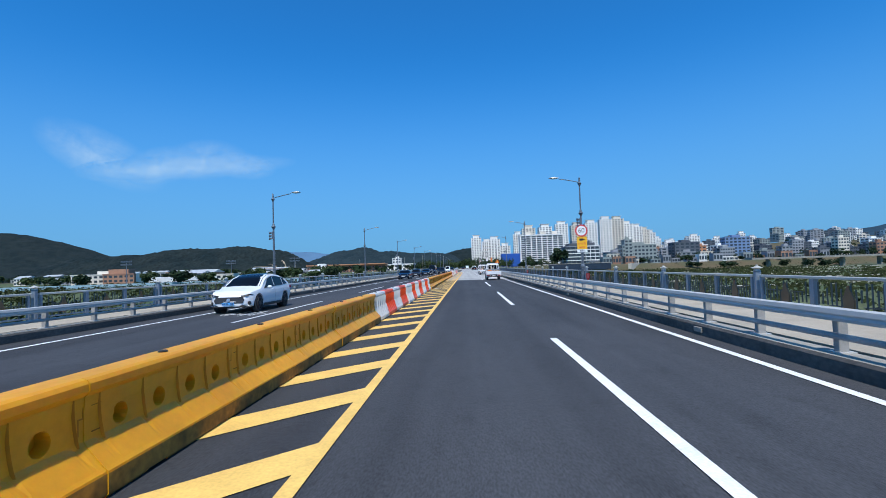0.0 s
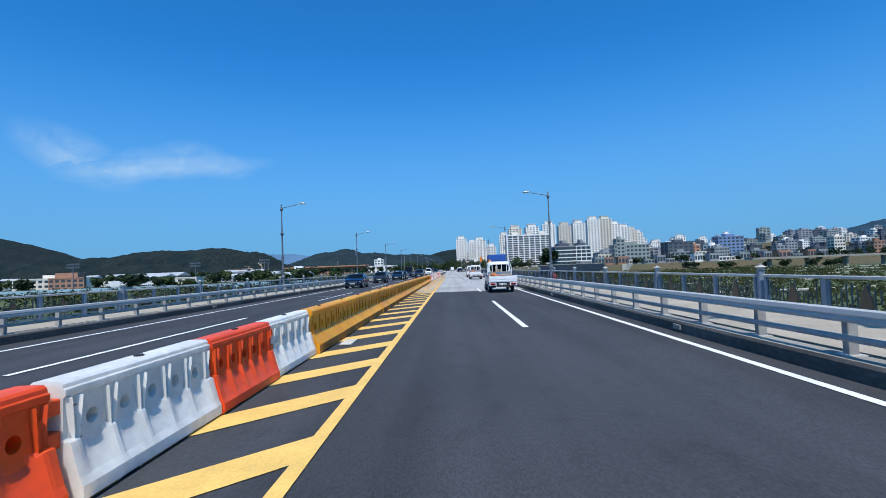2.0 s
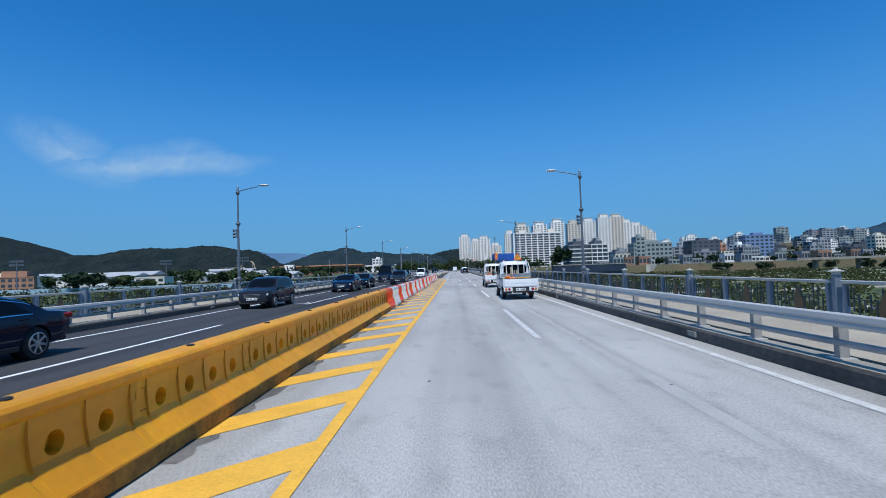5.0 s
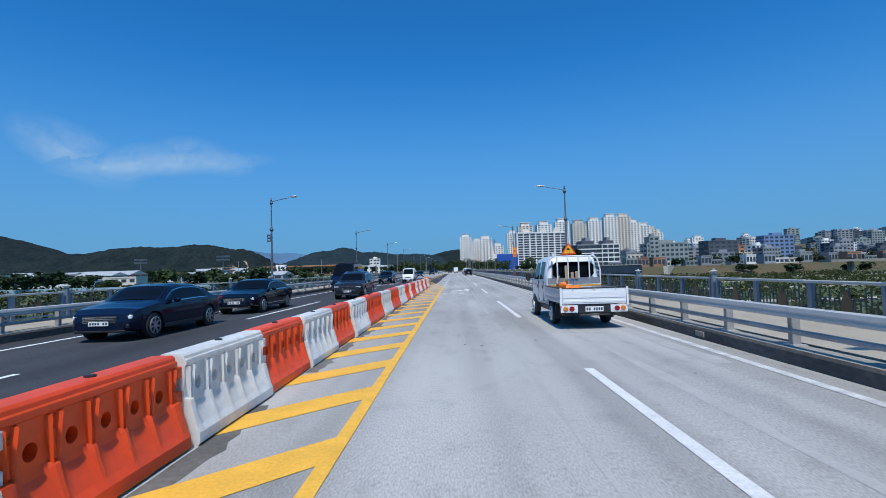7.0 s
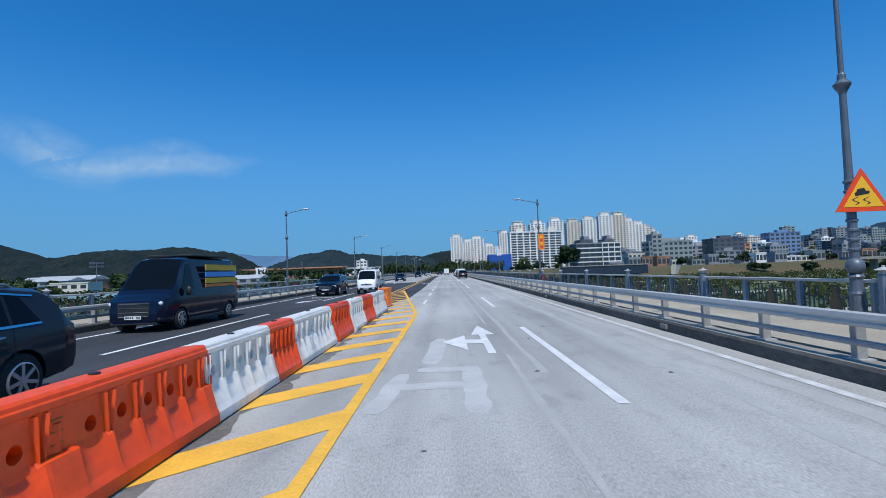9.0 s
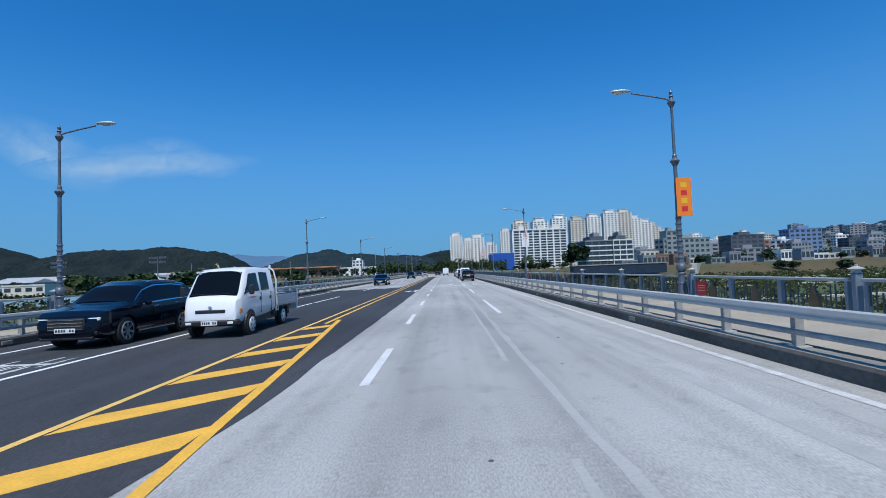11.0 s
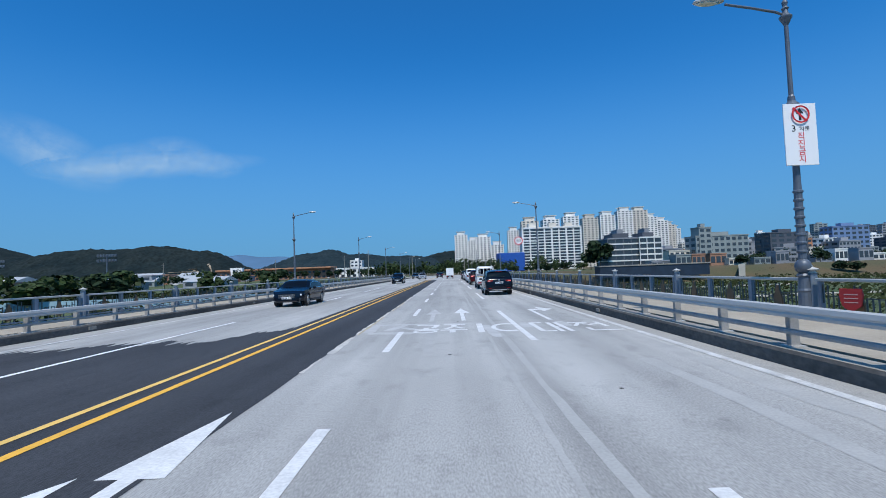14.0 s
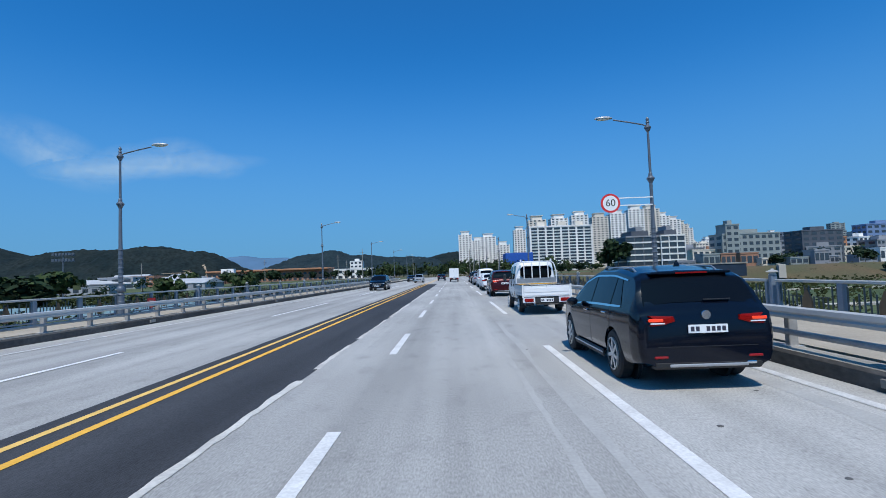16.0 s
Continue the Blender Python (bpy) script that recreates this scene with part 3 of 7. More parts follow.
def lane_word(y0, xs):
    """Worn lettering of the other lane, as plain bars lying along the road."""
    def draw(bm):
        rg = random.Random(int(y0))
        for x in xs:
            for k in range(4):
                xx = x + rg.uniform(-0.28, 0.28)
                yy = y0 + rg.uniform(0, 2.0)
                quad_bm(bm, [(xx, yy), (xx + 0.08, yy), (xx + 0.08, yy + rg.uniform(0.6, 1.4)), (xx, yy + rg.uniform(0.6, 1.4))], ZP + 0.003 + 0.0002 * k)
            yy = y0 + rg.uniform(0.6, 1.8)
            quad_bm(bm, [(x - 0.3, yy), (x + 0.3, yy), (x + 0.3, yy + 0.22), (x - 0.3, yy + 0.22)], ZP + 0.0042)
    road_word("lane_word", WHITE_WORN, "worn white lane lettering in plain bars", draw)


def side_arrow(bm):
    quad_bm(bm, [(-8.85, 179.6), (-8.72, 179.6), (-9.1, 176.8), (-9.23, 176.8)], ZP + 0.003)
    quad_bm(bm, [(-9.6, 177.0), (-8.8, 177.2), (-9.53, 174.9)], ZP + 0.0035)


lane_word(20.6, (-10.0, -9.3, -8.7))
lane_word(108.4, (-10.0, -9.3, -8.6))
lane_word(181.0, (-10.0, -9.4, -8.8))
road_word("road_arrow", WHITE_LINE, "white painted arrow in the other lane", side_arrow)
road_word("erased_word", GHOST_PALE, "pale ghost of erased lettering on concrete", ghost_word)


# ---- kerbs, sidewalks ----
def side(sgn, xk, xb, name):
    w = abs(xb - xk)
    prof = [(0, -0.9), (0, 0.20), (0.03, 0.25), (0.42, 0.25), (0.42, -0.9)]
    bm = extrude_y([(xk + sgn * a, z) for a, z in prof], Y0, Y1)
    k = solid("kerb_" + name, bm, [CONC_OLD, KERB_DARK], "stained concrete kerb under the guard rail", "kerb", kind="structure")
    # upright faces take the darker concrete, the top keeps the plain one
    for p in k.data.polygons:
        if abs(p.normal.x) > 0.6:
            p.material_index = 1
    solid("sidewalk_" + name, box(*sorted((xk + sgn * 0.57, xb + sgn * 0.25)), Y0, Y1, -0.9, 0.25), PAVING, "pale beige sidewalk along the bridge", "sidewalk", kind="structure")
    solid("deck_edge_" + name, box(*sorted((xb + sgn * 0.25, xb + sgn * 0.5)), Y0, Y1, -1.1, 0.26), CONC_OLD, "concrete edge beam of the bridge", "edge beam", kind="structure")


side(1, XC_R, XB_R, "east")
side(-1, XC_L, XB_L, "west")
for y in range(-30, 420, 45):
    solid("bridge_pier", box(-15, 7, y, y + 2.4, -8, -1.1, 0.2), CONC_OLD, "concrete bridge pier standing in the meadow", "pier", "bridge piers")
solid("bridge_girder", box(-13, 5.5, Y0, 400, -2.4, -0.95), CONC_OLD, "concrete bridge girder under the deck", kind="structure")


# ---- guard rails ----
POST_GREY = mat("weathered_steel_post", (0.34, 0.33, 0.315), 0.55, 0.1, var=0.25, scale=3, fine=0.1, fine_scale=25)


def guard_rail(sgn, xk, yoff):
    root = thing("guard_rail", "grey steel guard rail with two beams on a concrete kerb", "guard rail", "guard rails")
    x = xk + sgn * 0.24
    ins = -sgn          # road side
    top = [(x + ins * 0.02, 0.70), (x + ins * 0.12, 0.715), (x + ins * 0.135, 0.76), (x + ins * 0.12, 0.79), (x + ins * 0.135, 0.82), (x + ins * 0.12, 0.885), (x + ins * 0.02, 0.90)]
    low = [(x + ins * 0.02, 0.445), (x + ins * 0.09, 0.455), (x + ins * 0.10, 0.49), (x + ins * 0.09, 0.525), (x + ins * 0.02, 0.535)]
    part("top_beam", extrude_y(top, Y0, 330), GALV, root)
    part("low_beam", extrude_y(low, Y0, 330), POST_GREY, root)
    post = mesh_of("post", box(-0.07, 0.07, -0.06, 0.06, 0.25, 0.86, 0.01), POST_GREY)
    plate = mesh_of("base_plate", box(-0.13, 0.13, -0.12, 0.12, 0.25, 0.265), GALV)
    y = yoff
    while y < 328:
        if y > -20:
            o = new("post", post)
            o.location = (x + sgn * 0.06, y, 0)
            o.parent = root
            if y < 270:
                q = new("base_plate", plate)
                q.location = (x + sgn * 0.06, y, 0)
                q.parent = root
        y += 1.945


guard_rail(1, XC_R, 205.54 - 1.945 * 118)
guard_rail(-1, XC_L, 204.6 - 1.945 * 118)


# ---- balustrades ----
def balustrade_panel(ln, posts, detail):
    """Meshes of one bay: rails, bars and brown ornaments, along y from 0 to ln."""
    bars = bmesh.new()
    rng = random.Random(5)
    n = int(ln / (0.14 if detail else 0.28))
    for i in range(1, n):
        yy = ln * i / n
        a, b = 0.36 + rng.choice((0, 0, 0.18, 0.3)), 1.12 - rng.choice((0, 0, 0.15, 0.28))
        box_bm(bars, -0.012, 0.012, yy - 0.012, yy + 0.012, a, b)
    for _ in range(int(ln * 2.2)):
        yy, zz = rng.uniform(0.1, ln - 0.6), rng.uniform(0.45, 1.05)
        box_bm(bars, -0.012, 0.012, yy, yy + rng.uniform(0.25, 0.5), zz - 0.012, zz + 0.012)
    orn = bmesh.new()
    prof = [(0.05, 0.42), (0.15, 0.5), (0.16, 0.72), (0.1, 0.86), (0.05, 0.98), (0.02, 1.06)]
    vs = [(w, z) for w, z in prof] + [(-w, z) for w, z in reversed(prof)]
    f = [orn.verts.new((0.02, w, z)) for w, z in vs]
    g = [orn.verts.new((-0.02, w, z)) for w, z in vs]
    orn.faces.new(f)
    orn.faces.new(list(reversed(g)))
    for j in range(len(f)):
        orn.faces.new((f[j], f[j - 1], g[j - 1], g[j]))
    return mesh_of("lattice", bars, LATTICE), mesh_of("ornament", orn, BROWN_PANEL)


LATTICE = mat("dark_lattice_steel", (0.07, 0.085, 0.09), 0.5, 0.2, var=0.2, scale=2)
BAY = LAMP_STEP / 5


def balustrade(sgn, x, y_first, name, zoff):
    root = thing("balustrade", "blue-grey steel balustrade with brown ornaments along the sidewalk", "balustrade", "balustrades")
    root.location = (x, 0, zoff)
    root.scale = (1, 1, 0.88)
    bars, orn = balustrade_panel(BAY - 0.3, 2, True)
    rail_t = mesh_of("handrail", box(-0.06, 0.06, 0, BAY - 0.3, 1.20, 1.28, 0.015), GALV)
    rail_b = mesh_of("bottom_rail", box(-0.04, 0.04, 0, BAY - 0.3, 0.30, 0.36, 0.01), STEEL_BLUE)
    post = mesh_of("post", box(-0.06, 0.06, -0.08, 0.08, 0.18, 1.2, 0.01), STEEL_BLUE)
    pil_bm = box(-0.08, 0.08, -0.07, 0.07, 0.15, 1.40, 0.02)
    pil = mesh_of("pillar", pil_bm, STEEL_BLUE)
    wing = mesh_of("pillar_wing", box(-0.05, 0.05, -0.045, 0.045, 0.18, 1.24, 0.01), STEEL_BLUE)
    cap = mesh_of("pillar_cap", lathe([(0.10, 1.40), (0.07, 1.46), (0.16, 1.50), (0.03, 1.56), (0.03, 1.6)], 8), GALV)
    y = y_first
    ln = BAY - 0.3
    allbars = bmesh.new()
    while y < 330:
        if y > -24:
            for me, yy in ((rail_t, 0.15), (rail_b, 0.15), (orn, 0.15 + ln / 6), (orn, 0.15 + ln / 2), (orn, 0.15 + ln * 5 / 6), (post, 0.15 + ln / 3), (post, 0.15 + ln * 2 / 3), (pil, 0), (wing, -0.24), (wing, 0.24), (cap, 0)):
                o = new(me.name.split(".")[0], me)
                o.location = (0, y + yy, 0)
                o.parent = root
            n0 = len(allbars.verts)
            allbars.from_mesh(bars)
            allbars.verts.ensure_lookup_table()
            for i in range(n0, len(allbars.verts)):
                allbars.verts[i].co.y += y + 0.15
        y += BAY
    tagged(part("lattice", allbars, LATTICE, root, "thin dark steel lattice bars"), kind="stuff")


balustrade(1, XB_R, 201.3 - BAY * 34, "east", 0.03)
balustrade(-1, XB_L, 202.9 - BAY * 34, "west", 0.12)

# ---- street lamps ----
def lamp_parts(root, side):
    """side: -1 when the arm reaches towards -x."""
    part("base", lathe([(0.24, 0.2), (0.24, 0.28), (0.17, 0.34), (0.15, 0.9), (0.17, 0.95), (0.15, 1.0), (0.13, 1.28), (0.17, 1.33), (0.13, 1.38)], 14), LAMP_GREY, root, smooth=False)
    part("globe", lathe([(0.10, 1.38), (0.17, 1.46), (0.19, 1.56), (0.17, 1.66), (0.10, 1.74)], 14), LAMP_GREY, root, smooth=True)
    prof = [(0.10, 1.74)]
    for z in np.arange(1.9, 3.5, 0.22):
        prof += [(0.095, z), (0.12, z + 0.02), (0.12, z + 0.06), (0.095, z + 0.08)]
    prof += [(0.085, 3.7), (0.07, 5.55)]
    part("shaft", lathe(prof, 12), LAMP_GREY, root)
    part("collar", lathe([(0.07, 5.5), (0.10, 5.58), (0.17, 5.70), (0.18, 5.74), (0.09, 5.84), (0.085, 5.95), (0.06, 6.0), (0.05, 7.9)], 12), LAMP_GREY, root)
    part("finial", lathe([(0.05, 7.85), (0.10, 7.95), (0.15, 8.05), (0.155, 8.08), (0.08, 8.16), (0.06, 8.26), (0.09, 8.30), (0.05, 8.36), (0.075, 8.46), (0.02, 8.56)], 12), LAMP_GREY, root)
    bm = bmesh.new()
    pts = [(0, 8.12), (side * 0.25, 8.22), (side * 0.9, 8.36), (side * 1.55, 8.48)]
    for (x0, z0), (x1, z1) in zip(pts, pts[1:]):
        cyl_bm(bm, (x0, 0, z0), (x1, 0, z1), 0.035, 0.032, 8)
    part("arm", bm, LAMP_GREY, root)
    bm = bmesh.new()
    bmesh.ops.create_uvsphere(bm, u_segments=14, v_segments=8, radius=1)
    for v in bm.verts:
        v.co = Vector((side * 1.98 + v.co.x * 0.42, v.co.y * 0.17, 8.56 + side * 0 + v.co.z * (0.10 if v.co.z > 0 else 0.05) - side * v.co.x * 0.0))
    hd = part("head", bm, LAMP_HEAD, root, "pale oval lamp head", smooth=True)
    bm = bmesh.new()
    bmesh.ops.create_uvsphere(bm, u_segments=12, v_segments=6, radius=1)
    for v in bm.verts:
        v.co = Vector((side * 2.02 + v.co.x * 0.3, v.co.y * 0.13, 8.52 + v.co.z * 0.045))
    part("lens", bm, LAMP_GLASS, hd, smooth=True)


lamp_r = thing("street_lamp", "grey-blue ornamental steel street lamp beside the balustrade", "street lamp", "street lamps on the bridge")
lamp_parts(lamp_r, -1)
LAMP_S = 0.9
lamp_r.location, lamp_r.scale = (8.0, 34.84, 0.02), (LAMP_S, LAMP_S, LAMP_S)
LR = [34.84, 68.3, 101.55, 135.0, 168.4, 201.4, 235.1] + [235.1 + LAMP_STEP * k for k in range(1, 6)]
for y in [1.35] + LR[1:]:
    copy_thing(lamp_r, pose(8.0, y, 0.02))
lamp_l = thing("street_lamp", "grey-blue ornamental steel street lamp beside the balustrade", "street lamp", "street lamps on the bridge")
lamp_parts(lamp_l, 1)
LL = [36.38 + 33.3 * k for k in range(12)]
lamp_l.location, lamp_l.scale = (-14.7, LL[0], 0.02), (LAMP_S, LAMP_S, LAMP_S)
for y in LL[1:]:
    copy_thing(lamp_l, pose(-14.7, y, 0.02))


# ---- plastic barriers ----
def holed_wall(bm, x, s, y0, y1, z0, z1, holes, r, depth, ridge=0.03):
    """Upright wall at x facing s, from y0 to y1, with round blind holes (y, z) that go in by depth."""
    N = 16
    cuts = [y0]
    half = (z1 - z0) / 2
    zc = (z0 + z1) / 2
    for hy in holes:
        cuts += [hy - half, hy + half]
    cuts.append(y1)

    def quad(a, b):
        if b - a < 1e-4:
            return
        bm.faces.new([bm.verts.new(p) for p in ((x, a, z0), (x, b, z0), (x, b, z1), (x, a, z1))])

    for i in range(0, len(cuts), 2):
        a, b = cuts[i], cuts[i + 1]
        if b - a < 0.05:
            quad(a, b)
            continue
        c, w = (a + b) / 2, min(0.05, (b - a) * 0.4)
        cols = [(a, 0, 0), (c - w, 0, 0), (c, ridge, ridge * 0.5), (c + w, 0, 0), (b, 0, 0)]
        for (ya, la, ha), (yb, lb, hb) in zip(cols, cols[1:]):
            bm.faces.new([bm.verts.new(p) for p in ((x + s * la, ya, z0), (x + s * lb, yb, z0), (x + s * hb, yb, z1), (x + s * ha, ya, z1))])
    for hy in holes:
        sq, ci, inn = [], [], []
        for k in range(N):
            a = 2 * math.pi * k / N
            c, d = math.cos(a), math.sin(a)
            m = half / max(abs(c), abs(d))
            sq.append(bm.verts.new((x, hy + c * m, zc + d * m)))
            ci.append(bm.verts.new((x, hy + c * r, zc + d * r)))
            inn.append(bm.verts.new((x - s * depth, hy + c * r * 0.86, zc + d * r * 0.86)))
        for k in range(N):
            j = (k + 1) % N
            bm.faces.new((sq[k], sq[j], ci[j], ci[k]))
            bm.faces.new((ci[k], ci[j], inn[j], inn[k]))
        bm.faces.new(inn)


def barrier(name, material, L, holes, label, group, toothed=True, slot_at=None):
    """Water-filled barrier: overhanging top, recessed upper wall with blind holes, ledge, sloping skirt and foot.
    holes: how many in an even row, or the y of each."""
    root = thing(name, label, "barrier", group)
    hr = 0.062 if toothed else 0.09
    zlo, zhi = (0.47, 0.67) if toothed else (0.42, 0.64)
    hw = 0.125
    ys = holes if isinstance(holes, list) else [L * (i + 0.75) / (holes + 0.5) for i in range(holes)]
    pitch = min(b - a for a, b in zip(ys, ys[1:]))
    if toothed:
        crown = [(hw, zhi), (hw + 0.004, 0.775), (hw + 0.022, 0.79), (hw + 0.022, 0.835), (hw + 0.004, 0.845), (hw, 0.875), (hw - 0.025, 0.897), (0.0, 0.90)]
    else:
        crown = [(hw, zhi), (hw + 0.012, 0.755), (hw + 0.045, 0.79), (hw + 0.052, 0.80), (hw + 0.052, 0.855), (hw + 0.03, 0.885), (hw - 0.01, 0.897), (0.0, 0.90)]
    ribs = [ys[0] - pitch / 2] + [y + pitch / 2 for y in ys]
    bm = bmesh.new()

    def foot_profile(y):
        fl = max(0.0, 1 - (min(abs(y - h) for h in ys) / (pitch * 0.5)) ** 2)
        if toothed:
            rb = max(0.0, 1 - fl) ** 1.5
            return [(hw, zlo), (hw + 0.006 + 0.05 * rb, zlo - 0.02 - 0.06 * fl), (0.168 + 0.045 * rb, 0.32 - 0.02 * fl), (0.228 + 0.02 * rb, 0.19), (0.275, 0.13), (0.28, 0.03), (0.255, 0.0)]
        tooth = max(0.0, 1 - min(abs(y - r - 0.03) for r in ribs) / 0.045)
        wob = 0.008 * noise.noise(Vector((y * 7.0, L, 2.0)))
        return [(hw, zlo), (hw + 0.006, zlo - 0.012 - 0.03 * tooth + wob), (0.145 + 0.02 * tooth, zlo - 0.035 - 0.04 * tooth + wob), (0.285, 0.225), (0.312, 0.20), (0.315, 0.18), (0.315, 0.03), (0.29, 0.0)]

    for s in (1, -1):
        holed_wall(bm, s * hw, s, 0.0, L, zlo, zhi, ys, hr, 0.11, 0.03 if toothed else 0.0)
        for (xa, za), (xb, zb) in zip(crown, crown[1:]):
            bm.faces.new([bm.verts.new(p) for p in ((s * xa, 0, za), (s * xa, L, za), (s * xb, L, zb), (s * xb, 0, zb))])
        ny = int(L * 30)
        prev = None
        for j in range(ny + 1):
            y = L * j / ny
            pr = foot_profile(y)
            notch = 0.06 if abs((y / L * 2) % 1.0 - 0.5) < 0.12 else 0.0
            pr[-1] = (pr[-1][0], notch)
            col = [bm.verts.new((s * xx, y, zz)) for xx, zz in pr]
            if prev:
                for k in range(len(col) - 1):
                    bm.faces.new((prev[k], col[k], col[k + 1], prev[k + 1]))
            prev = col
    for y in (0.0, L):
        pts = list(reversed(foot_profile(y))) + crown[:-1]
        bm.faces.new([bm.verts.new((x, y, z)) for x, z in pts + [(-x, z) for x, z in reversed(pts)]])
    bmesh.ops.remove_doubles(bm, verts=bm.verts, dist=0.0006)
    bmesh.ops.recalc_face_normals(bm, faces=bm.faces)
    body = part("body", bm, [material, PE_DIRT], root)
    for p in body.data.polygons:
        if p.center.z < (0.03 if toothed else 0.12) and abs(p.normal.x) > 0.5:
            p.material_index = 1
    part("filler_lid", lathe([(0.045, 0.895), (0.045, 0.912), (0.03, 0.918)], 10), BLACK, root, "dark filler lid").location = (0, L * 0.5, 0)
    sy = L * 0.03 if slot_at is None else slot_at
    for i in range(4 if toothed else 2):
        z = 0.44 + i * 0.085 if toothed else 0.47 + i * 0.20
        part("moulded_slot", box(hw - 0.01, hw + (0.010 if toothed else 0.004), sy, sy + 0.10, z, z + 0.009), PE_DIRT, body)
    for yc in ribs:
        b = bmesh.new()
        if toothed:       # pair of V-shaped ridges that narrow downwards
            for yo in (-0.05, 0.05):
                q = [(yc + yo - 0.032, 0.775), (yc + yo + 0.032, 0.775), (yc + yo * 0.4 + 0.012, 0.43), (yc + yo * 0.4 - 0.012, 0.43)]
                f0 = [b.verts.new((hw - 0.01, y, z)) for y, z in q]
                f1 = [b.verts.new((hw + 0.042 * k, y, z)) for (y, z), k in zip([(yc + yo, 0.765), (yc + yo * 0.4, 0.44)], (1, 0.8))]
                b.faces.new((f0[0], f0[3], f1[1], f1[0]))
                b.faces.new((f0[1], f1[0], f1[1], f0[2]))
                b.faces.new((f0[0], f1[0], f0[1]))
                b.faces.new((f0[3], f0[2], f1[1]))
        else:             # tall bowed seam between the hollows, sweeping forward at its foot
            prev = None
            for k in range(11):
                u = k / 10
                z = 0.385 + 0.37 * u
                y = yc + 0.06 * (1 - u) ** 2 + 0.012 * u
                w = 0.008 + 0.008 * (1 - u)
                col = [b.verts.new((xx, y + yy, z)) for xx, yy in ((hw - 0.01, -w), (hw + 0.022, 0.0), (hw - 0.01, w))]
                if prev:
                    b.faces.new((prev[0], prev[1], col[1], col[0]))
                    b.faces.new((prev[1], prev[2], col[2], col[1]))
                prev = col
        bmesh.ops.recalc_face_normals(b, faces=b.faces)
        part("moulded_rib", b, RIB[material], body)
    if toothed:
        for z0, z1 in ((0.66, 0.775), (0.42, 0.54)):
            part("tongue", box(-hw - 0.012, hw + 0.012, L - 0.02, L + 0.12, z0, z1, 0.008), material, root)
    else:             # stepped joint to the next unit
        for i, (ya, yb, z0, z1) in enumerate(((0.0, 0.012, 0.60, 0.76), (-0.05, 0.012, 0.588, 0.60), (-0.05, -0.038, 0.47, 0.588))):
            part("joint_seam", box(hw - 0.01, hw + 0.004, L + ya - 0.02, L + yb - 0.02, z0, z1), RIB[material], body)
    return root


bar_y = barrier("plastic_barrier", PE_YELLOW, 2.32, 4, "yellow plastic water-filled road barrier in a row", "median barriers", toothed=False)
bar_r = barrier("plastic_barrier", PE_RED, 2.02, 5, "orange-red plastic water-filled road barrier in a row", "median barriers")
bar_w = barrier("plastic_barrier", PE_WHITE, 2.02, 5, "dirty white plastic water-filled road barrier in a row", "median barriers")
LONG_HOLES = [0.32, 0.70, 1.36, 1.72, 2.08, 2.44, 2.80]
bar_rl = barrier("plastic_barrier", PE_RED, 3.15, LONG_HOLES, "long orange-red plastic water-filled road barrier in a row", "median barriers", True, 0.98)
bar_wl = barrier("plastic_barrier", PE_WHITE, 3.15, LONG_HOLES, "long dirty white plastic water-filled road barrier in a row", "median barriers", True, 0.98)


def bar_at(kind, y0, y1, L, k=[0], used=set()):
    k[0] += 1
    rng = random.Random(k[0])
    y0, y1 = gy(y0 - 0.3), gy(y1 - 0.3)
    loose = 0.012 if kind is bar_y else 0.025
    m = pose(X_BAR + rng.uniform(-loose, loose), y0, 0.0, 0, 0, rng.uniform(-loose, loose) * 20) @ Matrix.Diagonal((1, (y1 - y0 - (0.004 if kind is bar_y else 0.02)) / L, 1, 1))
    if id(kind) not in used:
        used.add(id(kind))
        kind.matrix_world = m
    else:
        copy_thing(kind, m)


for i in range(10):
    bar_at(bar_y, 16.75 - 2.66 * (10 - i), 16.75 - 2.66 * (9 - i), 2.32)
ENDS = [16.75, 19.07, 21.3, 23.5, 25.85, 28.1, 30.38, 32.6, 35.0, 37.5, 39.75, 42.15]
for i, (a, b) in enumerate(zip(ENDS, ENDS[1:])):
    bar_at(bar_w if i % 2 == 0 else bar_r, a, b, 2.02)
n = 23
st = (102.67 - 42.15) / n
for i in range(n):
    bar_at(bar_y, 42.15 + i * st, 42.15 + (i + 1) * st, 2.32)
ENDS = [102.67, 105.1, 107.3, 109.31, 111.59, 113.0, 114.2, 116.43, 118.6, 120.8, 122.94, 125.3, 127.58, 131.3, 133.85, 137.5, 140.8, 143.07, 144.3, 147.8, 150.2, 151.6, 155.16, 157.47, 159.8, 162.1, 166.2, 168.6]
for i, (a, b) in enumerate(zip(ENDS, ENDS[1:])):
    kind = bar_r if i % 2 == 0 else bar_w
    if b == ENDS[-1]:       # the end piece stands askew
        copy_thing(kind, pose(X_BAR - 0.08, gy(a - 0.25), 0, 0, 0, 4) @ Matrix.Diagonal((1, 0.8, 1, 1)))
    elif b - a > 3:
        bar_at(bar_rl if kind is bar_r else bar_wl, a, b, 3.15)
    else:
        bar_at(kind, a, b, 2.02)


